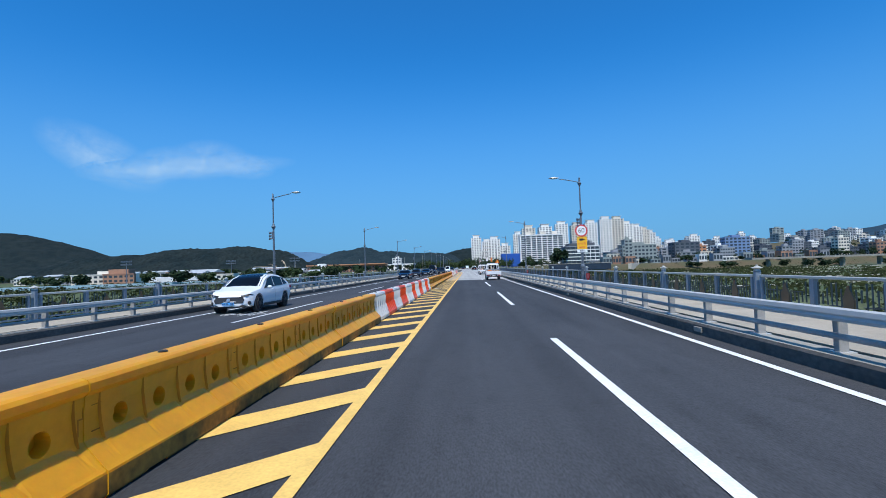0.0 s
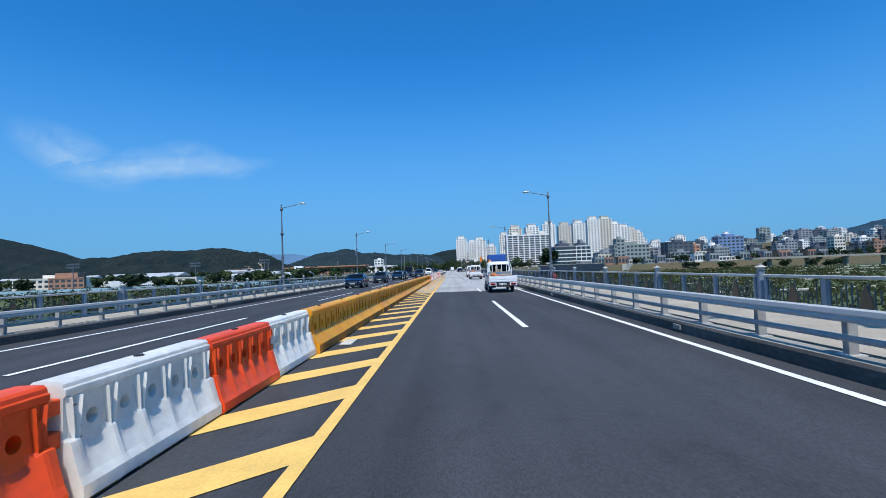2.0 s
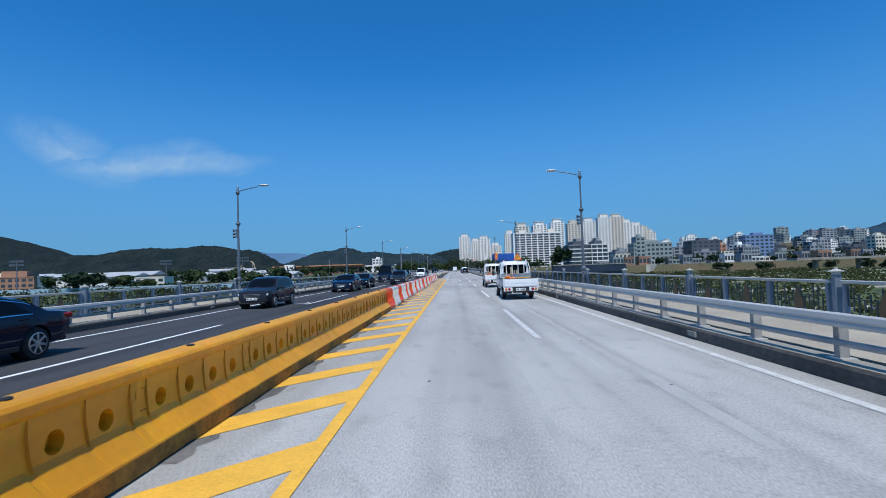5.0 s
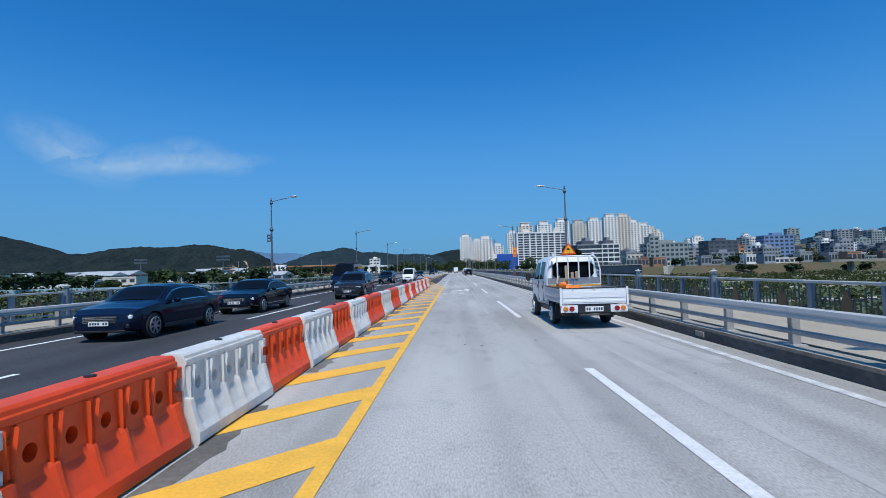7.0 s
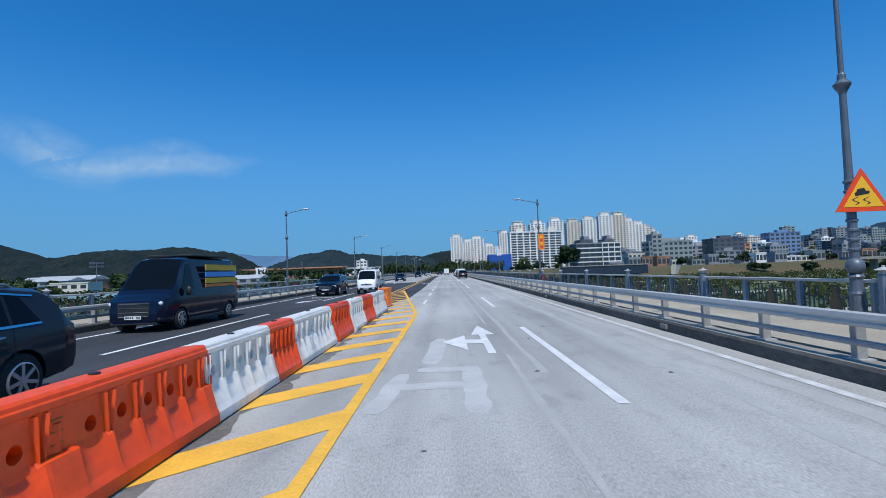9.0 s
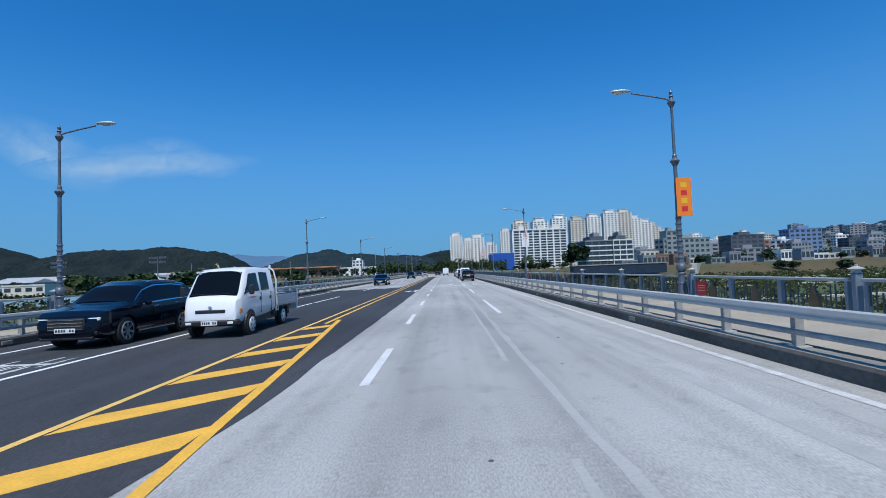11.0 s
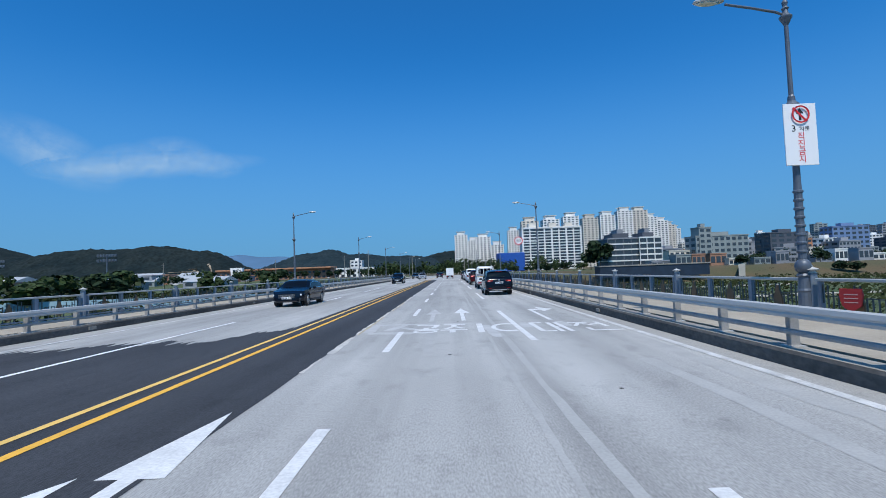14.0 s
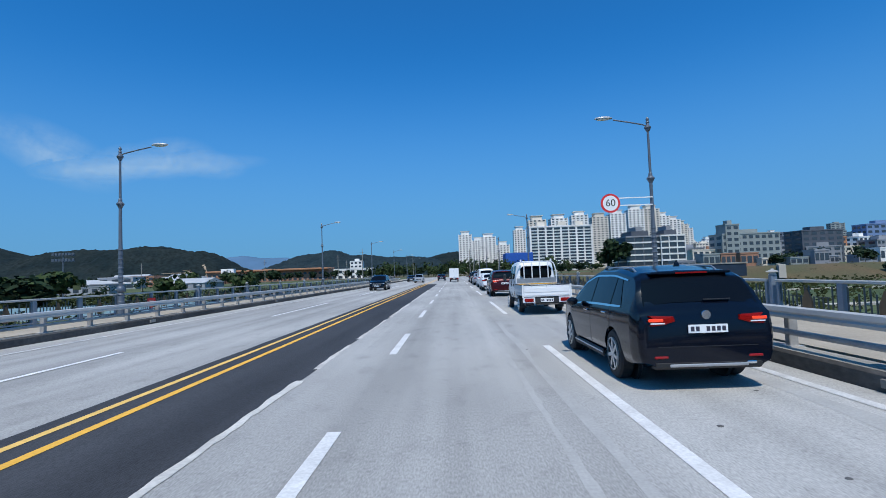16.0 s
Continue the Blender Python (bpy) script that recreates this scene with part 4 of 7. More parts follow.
# orange block that closes the row
root = thing("end_block", "bright orange plastic block closing the barrier row", "barrier", "median barriers")
root.matrix_world = pose(X_BAR - 0.16, gy(168.1), 0, 0, 0, -4)
bm = bmesh.new()
levels = [(0.25, 0.0), (0.25, 0.06), (0.235, 0.09), (0.23, 0.45), (0.222, 0.47), (0.222, 0.80), (0.235, 0.82), (0.235, 0.90), (0.22, 0.93)]
prev = None
for w, z in levels:
    ring_ = [bm.verts.new((w * cx, 0.56 + 2.2 * w * cy, z)) for cx, cy in ((-1, -.8), (-.8, -1), (.8, -1), (1, -.8), (1, .8), (.8, 1), (-.8, 1), (-1, .8))]
    if prev:
        for i in range(8):
            bm.faces.new((prev[i - 1], prev[i], ring_[i], ring_[i - 1]))
    else:
        bm.faces.new(list(reversed(ring_)))
    prev = ring_
bm.faces.new(prev)
bmesh.ops.recalc_face_normals(bm, faces=bm.faces)
part("body", bm, mat("bright_orange_plastic", (0.9, 0.22, 0.01), 0.45, var=0.12, scale=2), root)
part("base", box(-0.265, 0.265, -0.02, 1.14, 0.0, 0.04, 0.012), BLACK, root)

# ---- hills ----
def hill(name, x0, x1, y0, y1, nx, ny, peaks, material, label, rough, base=-8.0, canopy=0.0):
    bm = bmesh.new()
    rows = []
    for j in range(ny + 1):
        row = []
        for i in range(nx + 1):
            x, y = x0 + (x1 - x0) * i / nx, y0 + (y1 - y0) * j / ny
            z = 0.0
            for px, py, h, sx, sy in peaks:
                z = max(z, 0) + 0
                z += h * math.exp(-((x - px) / sx) ** 2 - ((y - py) / sy) ** 2)
            z *= 1 + rough * noise.fractal(Vector((x * 0.004, y * 0.004, 1.3)), 1.0, 2.0, 4)
            if z > 3:
                z += canopy * (noise.noise(Vector((x * 0.11, y * 0.11, 2))) + 0.7 * noise.noise(Vector((x * 0.31, y * 0.31, 5))))
            e = min(i / nx, 1 - i / nx, j / ny, 1 - j / ny) * 8
            z = base + (z) * min(1.0, max(0.0, e))
            row.append(bm.verts.new((x, y, z)))
        rows.append(row)
    for j in range(ny):
        for i in range(nx):
            bm.faces.new((rows[j][i], rows[j][i + 1], rows[j + 1][i + 1], rows[j + 1][i]))
    return solid(name, bm, material, label, "hill", "wooded hills", kind="structure", smooth=True)


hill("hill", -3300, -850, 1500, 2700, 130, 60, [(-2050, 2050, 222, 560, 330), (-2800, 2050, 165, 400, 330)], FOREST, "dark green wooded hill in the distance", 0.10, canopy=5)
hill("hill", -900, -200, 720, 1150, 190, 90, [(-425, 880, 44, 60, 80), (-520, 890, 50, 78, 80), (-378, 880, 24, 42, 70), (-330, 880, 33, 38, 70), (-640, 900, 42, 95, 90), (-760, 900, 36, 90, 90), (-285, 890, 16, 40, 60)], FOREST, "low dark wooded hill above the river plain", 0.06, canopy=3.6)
hill("hill", -760, 60, 1250, 1850, 150, 80, [(-392, 1500, 68, 66, 150), (-312, 1500, 54, 46, 150), (-480, 1500, 30, 48, 150), (-240, 1500, 46, 58, 150), (-150, 1550, 46, 90, 150), (-40, 1560, 36, 90, 150)], FOREST_MID_HAZE, "haze-tinted wooded double-topped hill in the distance", 0.05, canopy=4)
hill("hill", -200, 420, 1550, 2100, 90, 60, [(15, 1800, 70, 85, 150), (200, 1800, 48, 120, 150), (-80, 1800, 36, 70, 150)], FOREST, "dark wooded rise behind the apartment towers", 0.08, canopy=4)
hill("hill", 900, 3600, 2000, 3300, 130, 50, [(2250, 2500, 158, 600, 300), (1720, 2500, 40, 230, 300), (2900, 2500, 150, 500, 300)], FOREST_FAR_HAZE, "haze-tinted blue-green wooded ridge behind the town", 0.08, canopy=5)
hill("hill", -3700, 400, 3200, 4300, 120, 40, [(-1500, 3700, 165, 520, 300), (-2300, 3700, 140, 500, 300), (-900, 3700, 80, 400, 300), (-350, 3700, 75, 350, 300)], FOREST_HAZE, "haze-tinted blue ridge on the horizon", 0.1)


# ---- buildings ----
BW = mat("white_facade", (0.80, 0.78, 0.74), 0.7, var=0.1, scale=0.2, obj=0.08)
BC = mat("cream_facade", (0.68, 0.62, 0.53), 0.75, var=0.1, scale=0.2, obj=0.1)
BG = mat("grey_facade", (0.30, 0.31, 0.33), 0.75, var=0.15, scale=0.2, obj=0.15)
BR = mat("brick_facade", (0.36, 0.19, 0.12), 0.8, var=0.15, scale=0.3, obj=0.15)
BGREEN = mat("grey_green_facade", (0.27, 0.30, 0.29), 0.75, var=0.15, scale=0.2)
BB = mat("dark_facade", (0.09, 0.10, 0.12), 0.6, var=0.2, scale=0.3, obj=0.15)
WIN = mat("window_glass", (0.045, 0.06, 0.075), 0.12, spec=0.6)
ROOF_GREY = mat("grey_roof", (0.42, 0.44, 0.46), 0.6, var=0.15, scale=0.3)
NET_BLUE = mat("blue_netting", (0.01, 0.09, 0.40), 0.7, var=0.2, scale=0.5)


def facade_windows(bm, w, z0, floors, fh, cols, y, ww=0.6, wh=0.5, axis="x", off=0.0):
    """Recess-like glazing slabs on the front, one mesh for the windows of one storey band set."""
    for f in range(floors):
        for c in range(cols):
            cx = -w / 2 + w * (c + 0.5) / cols
            hw, hh = w / cols * ww / 2, fh * wh / 2
            cz = z0 + fh * (f + 0.55)
            if axis == "x":
                box_bm(bm, cx - hw, cx + hw, y - 0.12, y + 0.05, cz - hh, cz + hh)
            else:
                box_bm(bm, y - 0.12, y + 0.05, off + cx - hw, off + cx + hw, cz - hh, cz + hh)


def building(x, y, z, w, d, h, floors, cols, wall, label, yaw=0.0, roof="flat", band=False, name="building", group="town buildings", side_cols=0, ww=0.6, wh=0.5, glass=None, rooftop=True):
    root = thing(name, label, "building", group)
    root.matrix_world = pose(x, y, z, 0, 0, yaw)
    part("wall", box(-w / 2, w / 2, 0, d, -3, h), wall, root)
    fh = h / floors
    glass = glass or WIN
    bm = bmesh.new()
    for f in range(floors):
        facade_windows(bm, w, f * fh, 1, fh, 1 if band else cols, 0.0, 0.94 if band else ww, wh)
        if side_cols:
            for s in (-1, 1):
                for c in range(side_cols):
                    cy = d * (c + 0.5) / side_cols
                    hw = d / side_cols * ww / 2
                    cz = fh * (f + 0.55)
                    box_bm(bm, s * w / 2 - 0.1, s * w / 2 + 0.1, cy - hw, cy + hw, cz - fh * wh / 2, cz + fh * wh / 2)
    tagged(part("glazing", bm, glass, root), kind="stuff")
    if roof == "flat":
        part("parapet", box(-w / 2 - 0.2, w / 2 + 0.2, -0.25, d + 0.2, h, h + 0.7), wall, root)
        if rooftop and floors > 2:
            part("roof_house", box(-w * 0.15, w * 0.2, d * 0.3, d * 0.7, h, h + 3), wall, root)
    elif roof == "gable":
        bm = bmesh.new()
        a = [bm.verts.new(p) for p in ((-w / 2 - .4, -.4, h), (w / 2 + .4, -.4, h), (w / 2 + .4, d + .4, h), (-w / 2 - .4, d + .4, h), (-w / 2 - .4, d / 2, h + d * 0.18), (w / 2 + .4, d / 2, h + d * 0.18))]
        for f in ((0, 1, 5, 4), (2, 3, 4, 5), (0, 4, 3), (1, 2, 5), (3, 2, 1, 0)):
            bm.faces.new([a[i] for i in f])
        bmesh.ops.recalc_face_normals(bm, faces=bm.faces)
        part("roof", bm, ROOF_GREY, root)
    return root


def tower(x, y, z, w, d, h, floors, label, yaw=0.0, crown=True, wall=None):
    """Apartment tower: stacked storeys with balcony bands, corner piers and a stepped crown."""
    wall = wall or BW
    root = thing("apartment_tower", label, "apartment building", "apartment towers")
    root.matrix_world = pose(x, y, z, 0, 0, yaw)
    part("wall", box(-w / 2, w / 2, 0, d, -4, h), wall, root)
    fh = h / floors
    bays = 4
    bm = bmesh.new()
    for f in range(floors):
        facade_windows(bm, w, f * fh, 1, fh, bays, 0.0, 0.5, 0.45)
        for s in (-1, 1):
            box_bm(bm, s * w / 2 - 0.1, s * w / 2 + 0.1, d * 0.2, d * 0.45, fh * (f + .3), fh * (f + .8))
            box_bm(bm, s * w / 2 - 0.1, s * w / 2 + 0.1, d * 0.6, d * 0.8, fh * (f + .3), fh * (f + .8))
    tagged(part("glazing", bm, WIN, root), kind="stuff")
    bm = bmesh.new()
    for c in range(bays + 1):
        cx = -w / 2 + w * c / bays
        box_bm(bm, cx - 0.35, cx + 0.35, -0.6, 0.1, -4, h + 0.6)
    part("pier", bm, wall, root)
    if crown:
        part("crown", box(-w * 0.3, w * 0.3, d * 0.15, d * 0.85, h, h + 4.5), wall, root)
        part("crown_roof", box(-w * 0.36, w * 0.36, d * 0.1, d * 0.9, h + 4.5, h + 5.2), BC, root)
    return root


# white slab block in front: white frame with dark glass bays, each pane row a part
def slab_block(x, y, z, w, d, h, floors, bays, label, yaw):
    root = thing("apartment_slab", label, "apartment building", "apartment towers")
    root.matrix_world = pose(x, y, z, 0, 0, yaw)
    part("wall", box(-w / 2, w / 2, 0.6, d, -4, h), BW, root)
    fh = h / floors
    bw = w / bays
    pane = mesh_of("window_bay", box(-bw * 0.40, bw * 0.40, 0.45, 0.62, fh * 0.22, fh * 0.86), WIN)
    for b_ in range(bays):
        for f in range(floors):
            o = new("window_bay", pane)
            o.parent = root
            o.location = (-w / 2 + bw * (b_ + 0.5), 0, f * fh)
    for b_ in range(bays + 1):
        t = 0.9 if b_ % 2 == 0 else 0.35
        cx = -w / 2 + bw * b_
        part("pier", box(cx - t, cx + t, 0, 0.7, -4, h + 1.0), BW, root)
    part("cornice", box(-w / 2 - 0.9, w / 2 + 0.9, 0, d, h + 0.2, h + 1.6), BW, root)
    for cx in (-w * 0.3, w * 0.05, w * 0.33):
        part("roof_house", box(cx - 4, cx + 4, d * 0.4, d * 0.8, h + 1.6, h + 6), BC, root)
    return root


slab_block(105, 690, 1.0, 60, 16, 41, 14, 8, "white framed apartment slab with dark window bays", 4)
# tower cluster behind
for i, (x, y, h) in enumerate(((100, 790, 58), (128, 800, 60), (160, 830, 66), (188, 840, 64), (214, 850, 68), (241, 860, 74), (262, 862, 74), (283, 880, 66), (306, 900, 62), (330, 930, 58), (352, 960, 54))):
    tower(x, y, 2, 20, 16, h, int(h / 2.9), "cream-white apartment tower with stepped crown", 3 * math.sin(i * 2.1), True, BC if i % 3 == 0 else BW)
for x, y, h, w in ((18, 900, 52, 18), (52, 930, 50, 22), (70, 900, 36, 18), (94, 900, 56, 16), (40, 1000, 50, 16)):
    tower(x, y, 2, w, 14, h, int(h / 2.9), "pale distant apartment tower", 0, True, BW)
def office(x, y, z, w, d, floors, bays, label, yaw, dark):
    root = thing("office_building", label, "office building", "town buildings")
    root.matrix_world = pose(x, y, z, 0, 0, yaw)
    fh = 3.5
    h = floors * fh
    part("core", box(-w / 2 + 0.3, w / 2 - 0.3, 0.5, d - 0.3, -3, h), BB if dark else BG, root)
    for f in range(floors + 1):
        part("floor_band", box(-w / 2, w / 2, 0, d, f * fh - 0.42, f * fh + 0.42), BW if not dark or f % 5 else BG, root)
    bw = w / bays
    pane = mesh_of("window_pane", box(-bw * 0.42, bw * 0.42, 0.35, 0.5, 0.6, fh - 0.6), WIN)
    for f in range(floors):
        for b_ in range(bays):
            o = new("window_pane", pane)
            o.parent = root
            o.location = (-w / 2 + bw * (b_ + 0.5), 0, f * fh)
    for b_ in range(bays + 1):
        cx = -w / 2 + bw * b_
        part("pier", box(cx - 0.2, cx + 0.2, 0.1, 0.6, -3, h), BB if dark else BW, root)
    part("roof_storey", box(-w * 0.3, w * 0.2, 2, d - 3, h, h + 3.2), BB, root, "dark set-back roof storey")
    part("roof_house", box(-w * 0.1, w * 0.1, 5, d - 5, h + 3.2, h + 6), BG, root)
    return root


office(109, 498, 1.0, 20, 20, 5, 4, "office block with white bands and dark glass", 3, True)
office(125.5, 497, 1.0, 14, 20, 5, 3, "white-banded end wing of an office block", 3, False)
building(150, 512, 1.5, 14, 12, 8, 2, 4, BC, "small grey-beige house with dark windows", 2)
building(174, 505, -0.5, 34, 14, 18.5, 5, 9, BGREEN, "wide grey-green school-like block with windows", 2, side_cols=2)
building(163, 504, -0.5, 8, 10, 24, 7, 2, BGREEN, "tall grey stair tower of a wide block", 2)
building(230, 525, -0.5, 26, 16, 20, 6, 5, BB, "dark grey block with lighter sides", 2, side_cols=2)
solid("blue_hoarding", box(45, 69, 640, 662, 0, 17, 0.5), NET_BLUE, "blue netting round a building site", "hoarding")

rng = random.Random(11)
walls = [BW, BC, BG, BG, BGREEN, BR, BB, BB]
building(252, 540, -0.5, 9, 10, 16, 5, 2, mat("orange_facade", (0.45, 0.20, 0.10), 0.75, var=0.1, scale=0.3), "narrow orange building with small windows", 2)
building(300, 560, 0.5, 26, 14, 24, 7, 6, mat("blue_facade", (0.16, 0.24, 0.40), 0.6, var=0.1, scale=0.2), "tall blue-grey block with rows of windows", -4, side_cols=3)
for x in range(120, 330, 11):     # low shops along the bank road
    building(x + rng.uniform(-2, 2), 470 + rng.uniform(-4, 6), -0.6, rng.uniform(7, 10.5), 8, rng.choice((3.4, 3.6, 6.6)), 1, 3, walls[rng.randrange(6)], "low shop on the bank road with wide windows", 2 + rng.uniform(-4, 4), ww=0.75, wh=0.55)
for i in range(190):
    y = rng.uniform(500, 1150)
    x = 150 + rng.random() ** 0.8 * (y * 0.95 - 60)
    fl = rng.choice((2, 3, 3, 4, 5, 6, 8 if y > 700 else 4))
    w = rng.uniform(9, 24)
    building(x, y, ground_h(x, y), w, rng.uniform(9, 16), fl * 3.2, fl, rng.randint(3, 6), walls[rng.randrange(len(walls))], "small town building with rows of windows", rng.uniform(-25, 25), side_cols=2)
for i in range(28):
    y = rng.uniform(1250, 1700)
    x = rng.uniform(330, 900)
    tower(x, y, 4, rng.uniform(16, 26), 14, rng.uniform(40, 66), 15, "pale far apartment tower", rng.uniform(-20, 20), True, BW)
for i in range(72):
    y = rng.uniform(440, 800)
    x = -rng.uniform(0.22 * y, 0.95 * y)
    fl = rng.choice((1, 1, 1, 2, 2))
    building(x, y, ground_h(x, y), rng.uniform(10, 34), rng.uniform(10, 18), fl * 3.6, fl, rng.randint(3, 8), walls[1 + rng.randrange(5)], "low building on the far bank with rows of windows", rng.uniform(-15, 15), "gable" if rng.random() < 0.4 else "flat")

# ---- vehicles ----
def paint(name, col, rough=0.25, metal=0.2):
    return mat(name, col, rough, metal, coat=0.35 if sum(col) > 0.5 else 0.22, spec=0.3 if sum(col) > 0.5 else 0.2, fine=0.03, fine_scale=3)


P_WHITE = paint("white_car_paint", (0.72, 0.73, 0.74), 0.3, 0.0)
P_BLACK = paint("black_car_paint", (0.003, 0.005, 0.011), 0.12, 0.0)
P_NAVY = paint("navy_car_paint", (0.004, 0.008, 0.024), 0.12, 0.0)
P_GREY = paint("dark_grey_car_paint", (0.018, 0.020, 0.026), 0.15, 0.1)
P_SILVER = paint("silver_car_paint", (0.4, 0.41, 0.42), 0.3, 0.5)
P_WINE = paint("dark_red_car_paint", (0.05, 0.008, 0.01), 0.25, 0.3)
TAIL_RED = lamp_mat("lit_tail_lamp", (0.20, 0.004, 0.003), 0.10)
TAIL_RED.node_tree.nodes["Principled BSDF"].inputs["Specular IOR Level"].default_value = 0.15
TAIL_CORE = lamp_mat("lit_lamp_core", (0.8, 0.05, 0.015), 0.6)
TAIL_DULL = mat("red_lamp_lens", (0.26, 0.008, 0.008), 0.2, coat=0.2)
AMBER = mat("amber_lens", (0.6, 0.2, 0.05), 0.2)
HEAD_L = mat("headlamp_lens", (0.75, 0.78, 0.8), 0.08, coat=1.0)
PLATE_W = mat("plate_white", (0.75, 0.76, 0.76), 0.4)
PLATE_B = mat("plate_blue", (0.08, 0.35, 0.75), 0.4)
PLATE_INK = mat("plate_ink", (0.03, 0.03, 0.05), 0.5)
TRIM_DARK = mat("unpainted_trim", (0.012, 0.012, 0.013), 0.55)
SILVER_TRIM = mat("silver_trim", (0.45, 0.46, 0.47), 0.3, 0.7)


def wheel(parent, x, y, r, s, w=0.22, rim_mat=None, spokes=7):
    t = lathe([(r * 0.66, -w / 2), (r * 0.93, -w / 2), (r, -w / 2 + 0.03), (r, w / 2 - 0.03), (r * 0.93, w / 2), (r * 0.66, w / 2)], 24)
    bmesh.ops.transform(t, matrix=pose(0, 0, 0, 0, 90, 0), verts=t.verts)
    wh = part("wheel", t, TYRE, parent, "black tyre on a spoked rim")
    wh.location = (x, y, r)
    b = bmesh.new()
    ox = s * (w / 2 - 0.014)
    cyl_bm(b, (ox - 0.01, 0, 0), (ox + 0.01, 0, 0), r * 0.64, None, 24)
    part("rim_dish", b, BLACK, wh)
    b = lathe([(r * 0.60, ox), (r * 0.67, ox), (r * 0.67, ox + s * 0.04), (r * 0.62, ox + s * 0.045)], 24, 0.0, False)
    bmesh.ops.transform(b, matrix=pose(0, 0, 0, 0, 90, 0), verts=b.verts)
    for i in range(spokes):
        a = 2 * math.pi * i / spokes
        c = bmesh.new()
        box_bm(c, min(ox, ox + s * 0.035), max(ox, ox + s * 0.035), -r * 0.07, r * 0.07, r * 0.08, r * 0.64)
        bmesh.ops.transform(c, matrix=Matrix.Rotation(a, 4, "X"), verts=c.verts)
        me = bpy.data.meshes.new("tmp")
        c.to_mesh(me)
        c.free()
        b.from_mesh(me)
        bpy.data.meshes.remove(me)
    cyl_bm(b, (ox, 0, 0), (ox + s * 0.04, 0, 0), r * 0.13, None, 10)
    part("rim", b, rim_mat or ALLOY, wh, "silver spoked rim")
    return wh


def curve(pts, y):
    """Smooth interpolation through (y, value) pairs."""
    for (a, va), (b, vb) in zip(pts, pts[1:]):
        if y <= b:
            k = (y - a) / (b - a) if b > a else 0
            k = min(1, max(0, k))
            k = k * 0.6 + 0.4 * k * k * (3 - 2 * k)
            return va + (vb - va) * k
    return pts[-1][1]


class Shell:
    """A car's skin as a loft of cross sections along y, rear at 0 and front at the length."""

    def __init__(self, top, belt, half, bottom, tumble=0.32):
        self.top, self.belt, self.half, self.bottom, self.tumble = top, belt, half, bottom, tumble
        self.L = top[-1][0]

    def ring(self, y):
        zt, zb, W = curve(self.top, y), curve(self.bottom, y), curve(self.half, y)
        zs = min(curve(self.belt, y), zt - 0.03)
        wr = W * 0.965 - self.tumble * max(0, zt - zs - 0.05)
        m = zs - zb
        return [(0, zb), (W * 0.8, zb), (W * 0.95, zb + 0.06), (W * 0.99, zb + 0.3 * m), (W, zb + 0.6 * m), (W * 0.985, zb + 0.85 * m), (W * 0.965, zs), (wr, zt - min(0.07, (zt - zs) * 0.6)), (wr * 0.86, zt - 0.012), (wr * 0.45, zt + 0.008), (0, zt + 0.012)]

    def body(self, n=46):
        bm = bmesh.new()
        L = self.L
        ys = sorted({*np.linspace(0, L, n).round(4), *[round(p[0], 4) for p in self.top], *[round(p[0], 4) for p in self.half], 0.03, round(L - 0.03, 4)})
        rings = []
        for y in ys:
            r = self.ring(y)
            rings.append([bm.verts.new((x, y, z)) for x, z in r] + [bm.verts.new((-x, y, z)) for x, z in reversed(r[1:-1])])
        for a, b in zip(rings, rings[1:]):
            for i in range(len(a)):
                bm.faces.new((a[i], b[i], b[i - 1], a[i - 1]))
        bm.faces.new(rings[0])
        bm.faces.new(list(reversed(rings[-1])))
        bmesh.ops.recalc_face_normals(bm, faces=bm.faces)
        return bm

    def side_glass(self, y0, y1, s, lo=0.1, hi=0.86, n=8, slant0=0.0, slant1=0.0):
        """Pane between belt and roof edge; slants push the upper corners inwards along y."""
        bm = bmesh.new()
        prev = None
        for i in range(n + 1):
            col = []
            for f in (lo, (lo + hi) / 2, hi):
                k = (f - lo) / (hi - lo)
                ya, yb = y0 + slant0 * k, y1 - slant1 * k
                y = ya + (yb - ya) * i / n
                r = self.ring(y)
                (xa, za), (xb, zb) = r[6], r[7]
                col.append(bm.verts.new((s * (xa + (xb - xa) * f + 0.007), y, za + (zb - za) * f)))
            if prev:
                for j in range(2):
                    bm.faces.new((prev[j], col[j], col[j + 1], prev[j + 1]))
            prev = col
        bmesh.ops.recalc_face_normals(bm, faces=bm.faces)
        return bm

    def top_glass(self, y0, y1, n=8, frac=0.9):
        bm = bmesh.new()
        prev = None
        for i in range(n + 1):
            y = y0 + (y1 - y0) * i / n
            r = self.ring(y)
            w = r[8][0] / 0.86 * frac
            e = 0.012
            dz = (curve(self.top, y + 0.01) - curve(self.top, y - 0.01)) / 0.02
            nn = Vector((0, -dz, 1)).normalized() * e
            col = [bm.verts.new((x * w, y + nn.y, z + nn.z)) for x, z in ((-1, r[8][1] - 0.02), (-0.5, r[9][1]), (0, r[10][1]), (0.5, r[9][1]), (1, r[8][1] - 0.02))]
            if prev:
                for j in range(4):
                    bm.faces.new((prev[j], prev[j + 1], col[j + 1], col[j]))
            prev = col
        bmesh.ops.recalc_face_normals(bm, faces=bm.faces)
        return bm


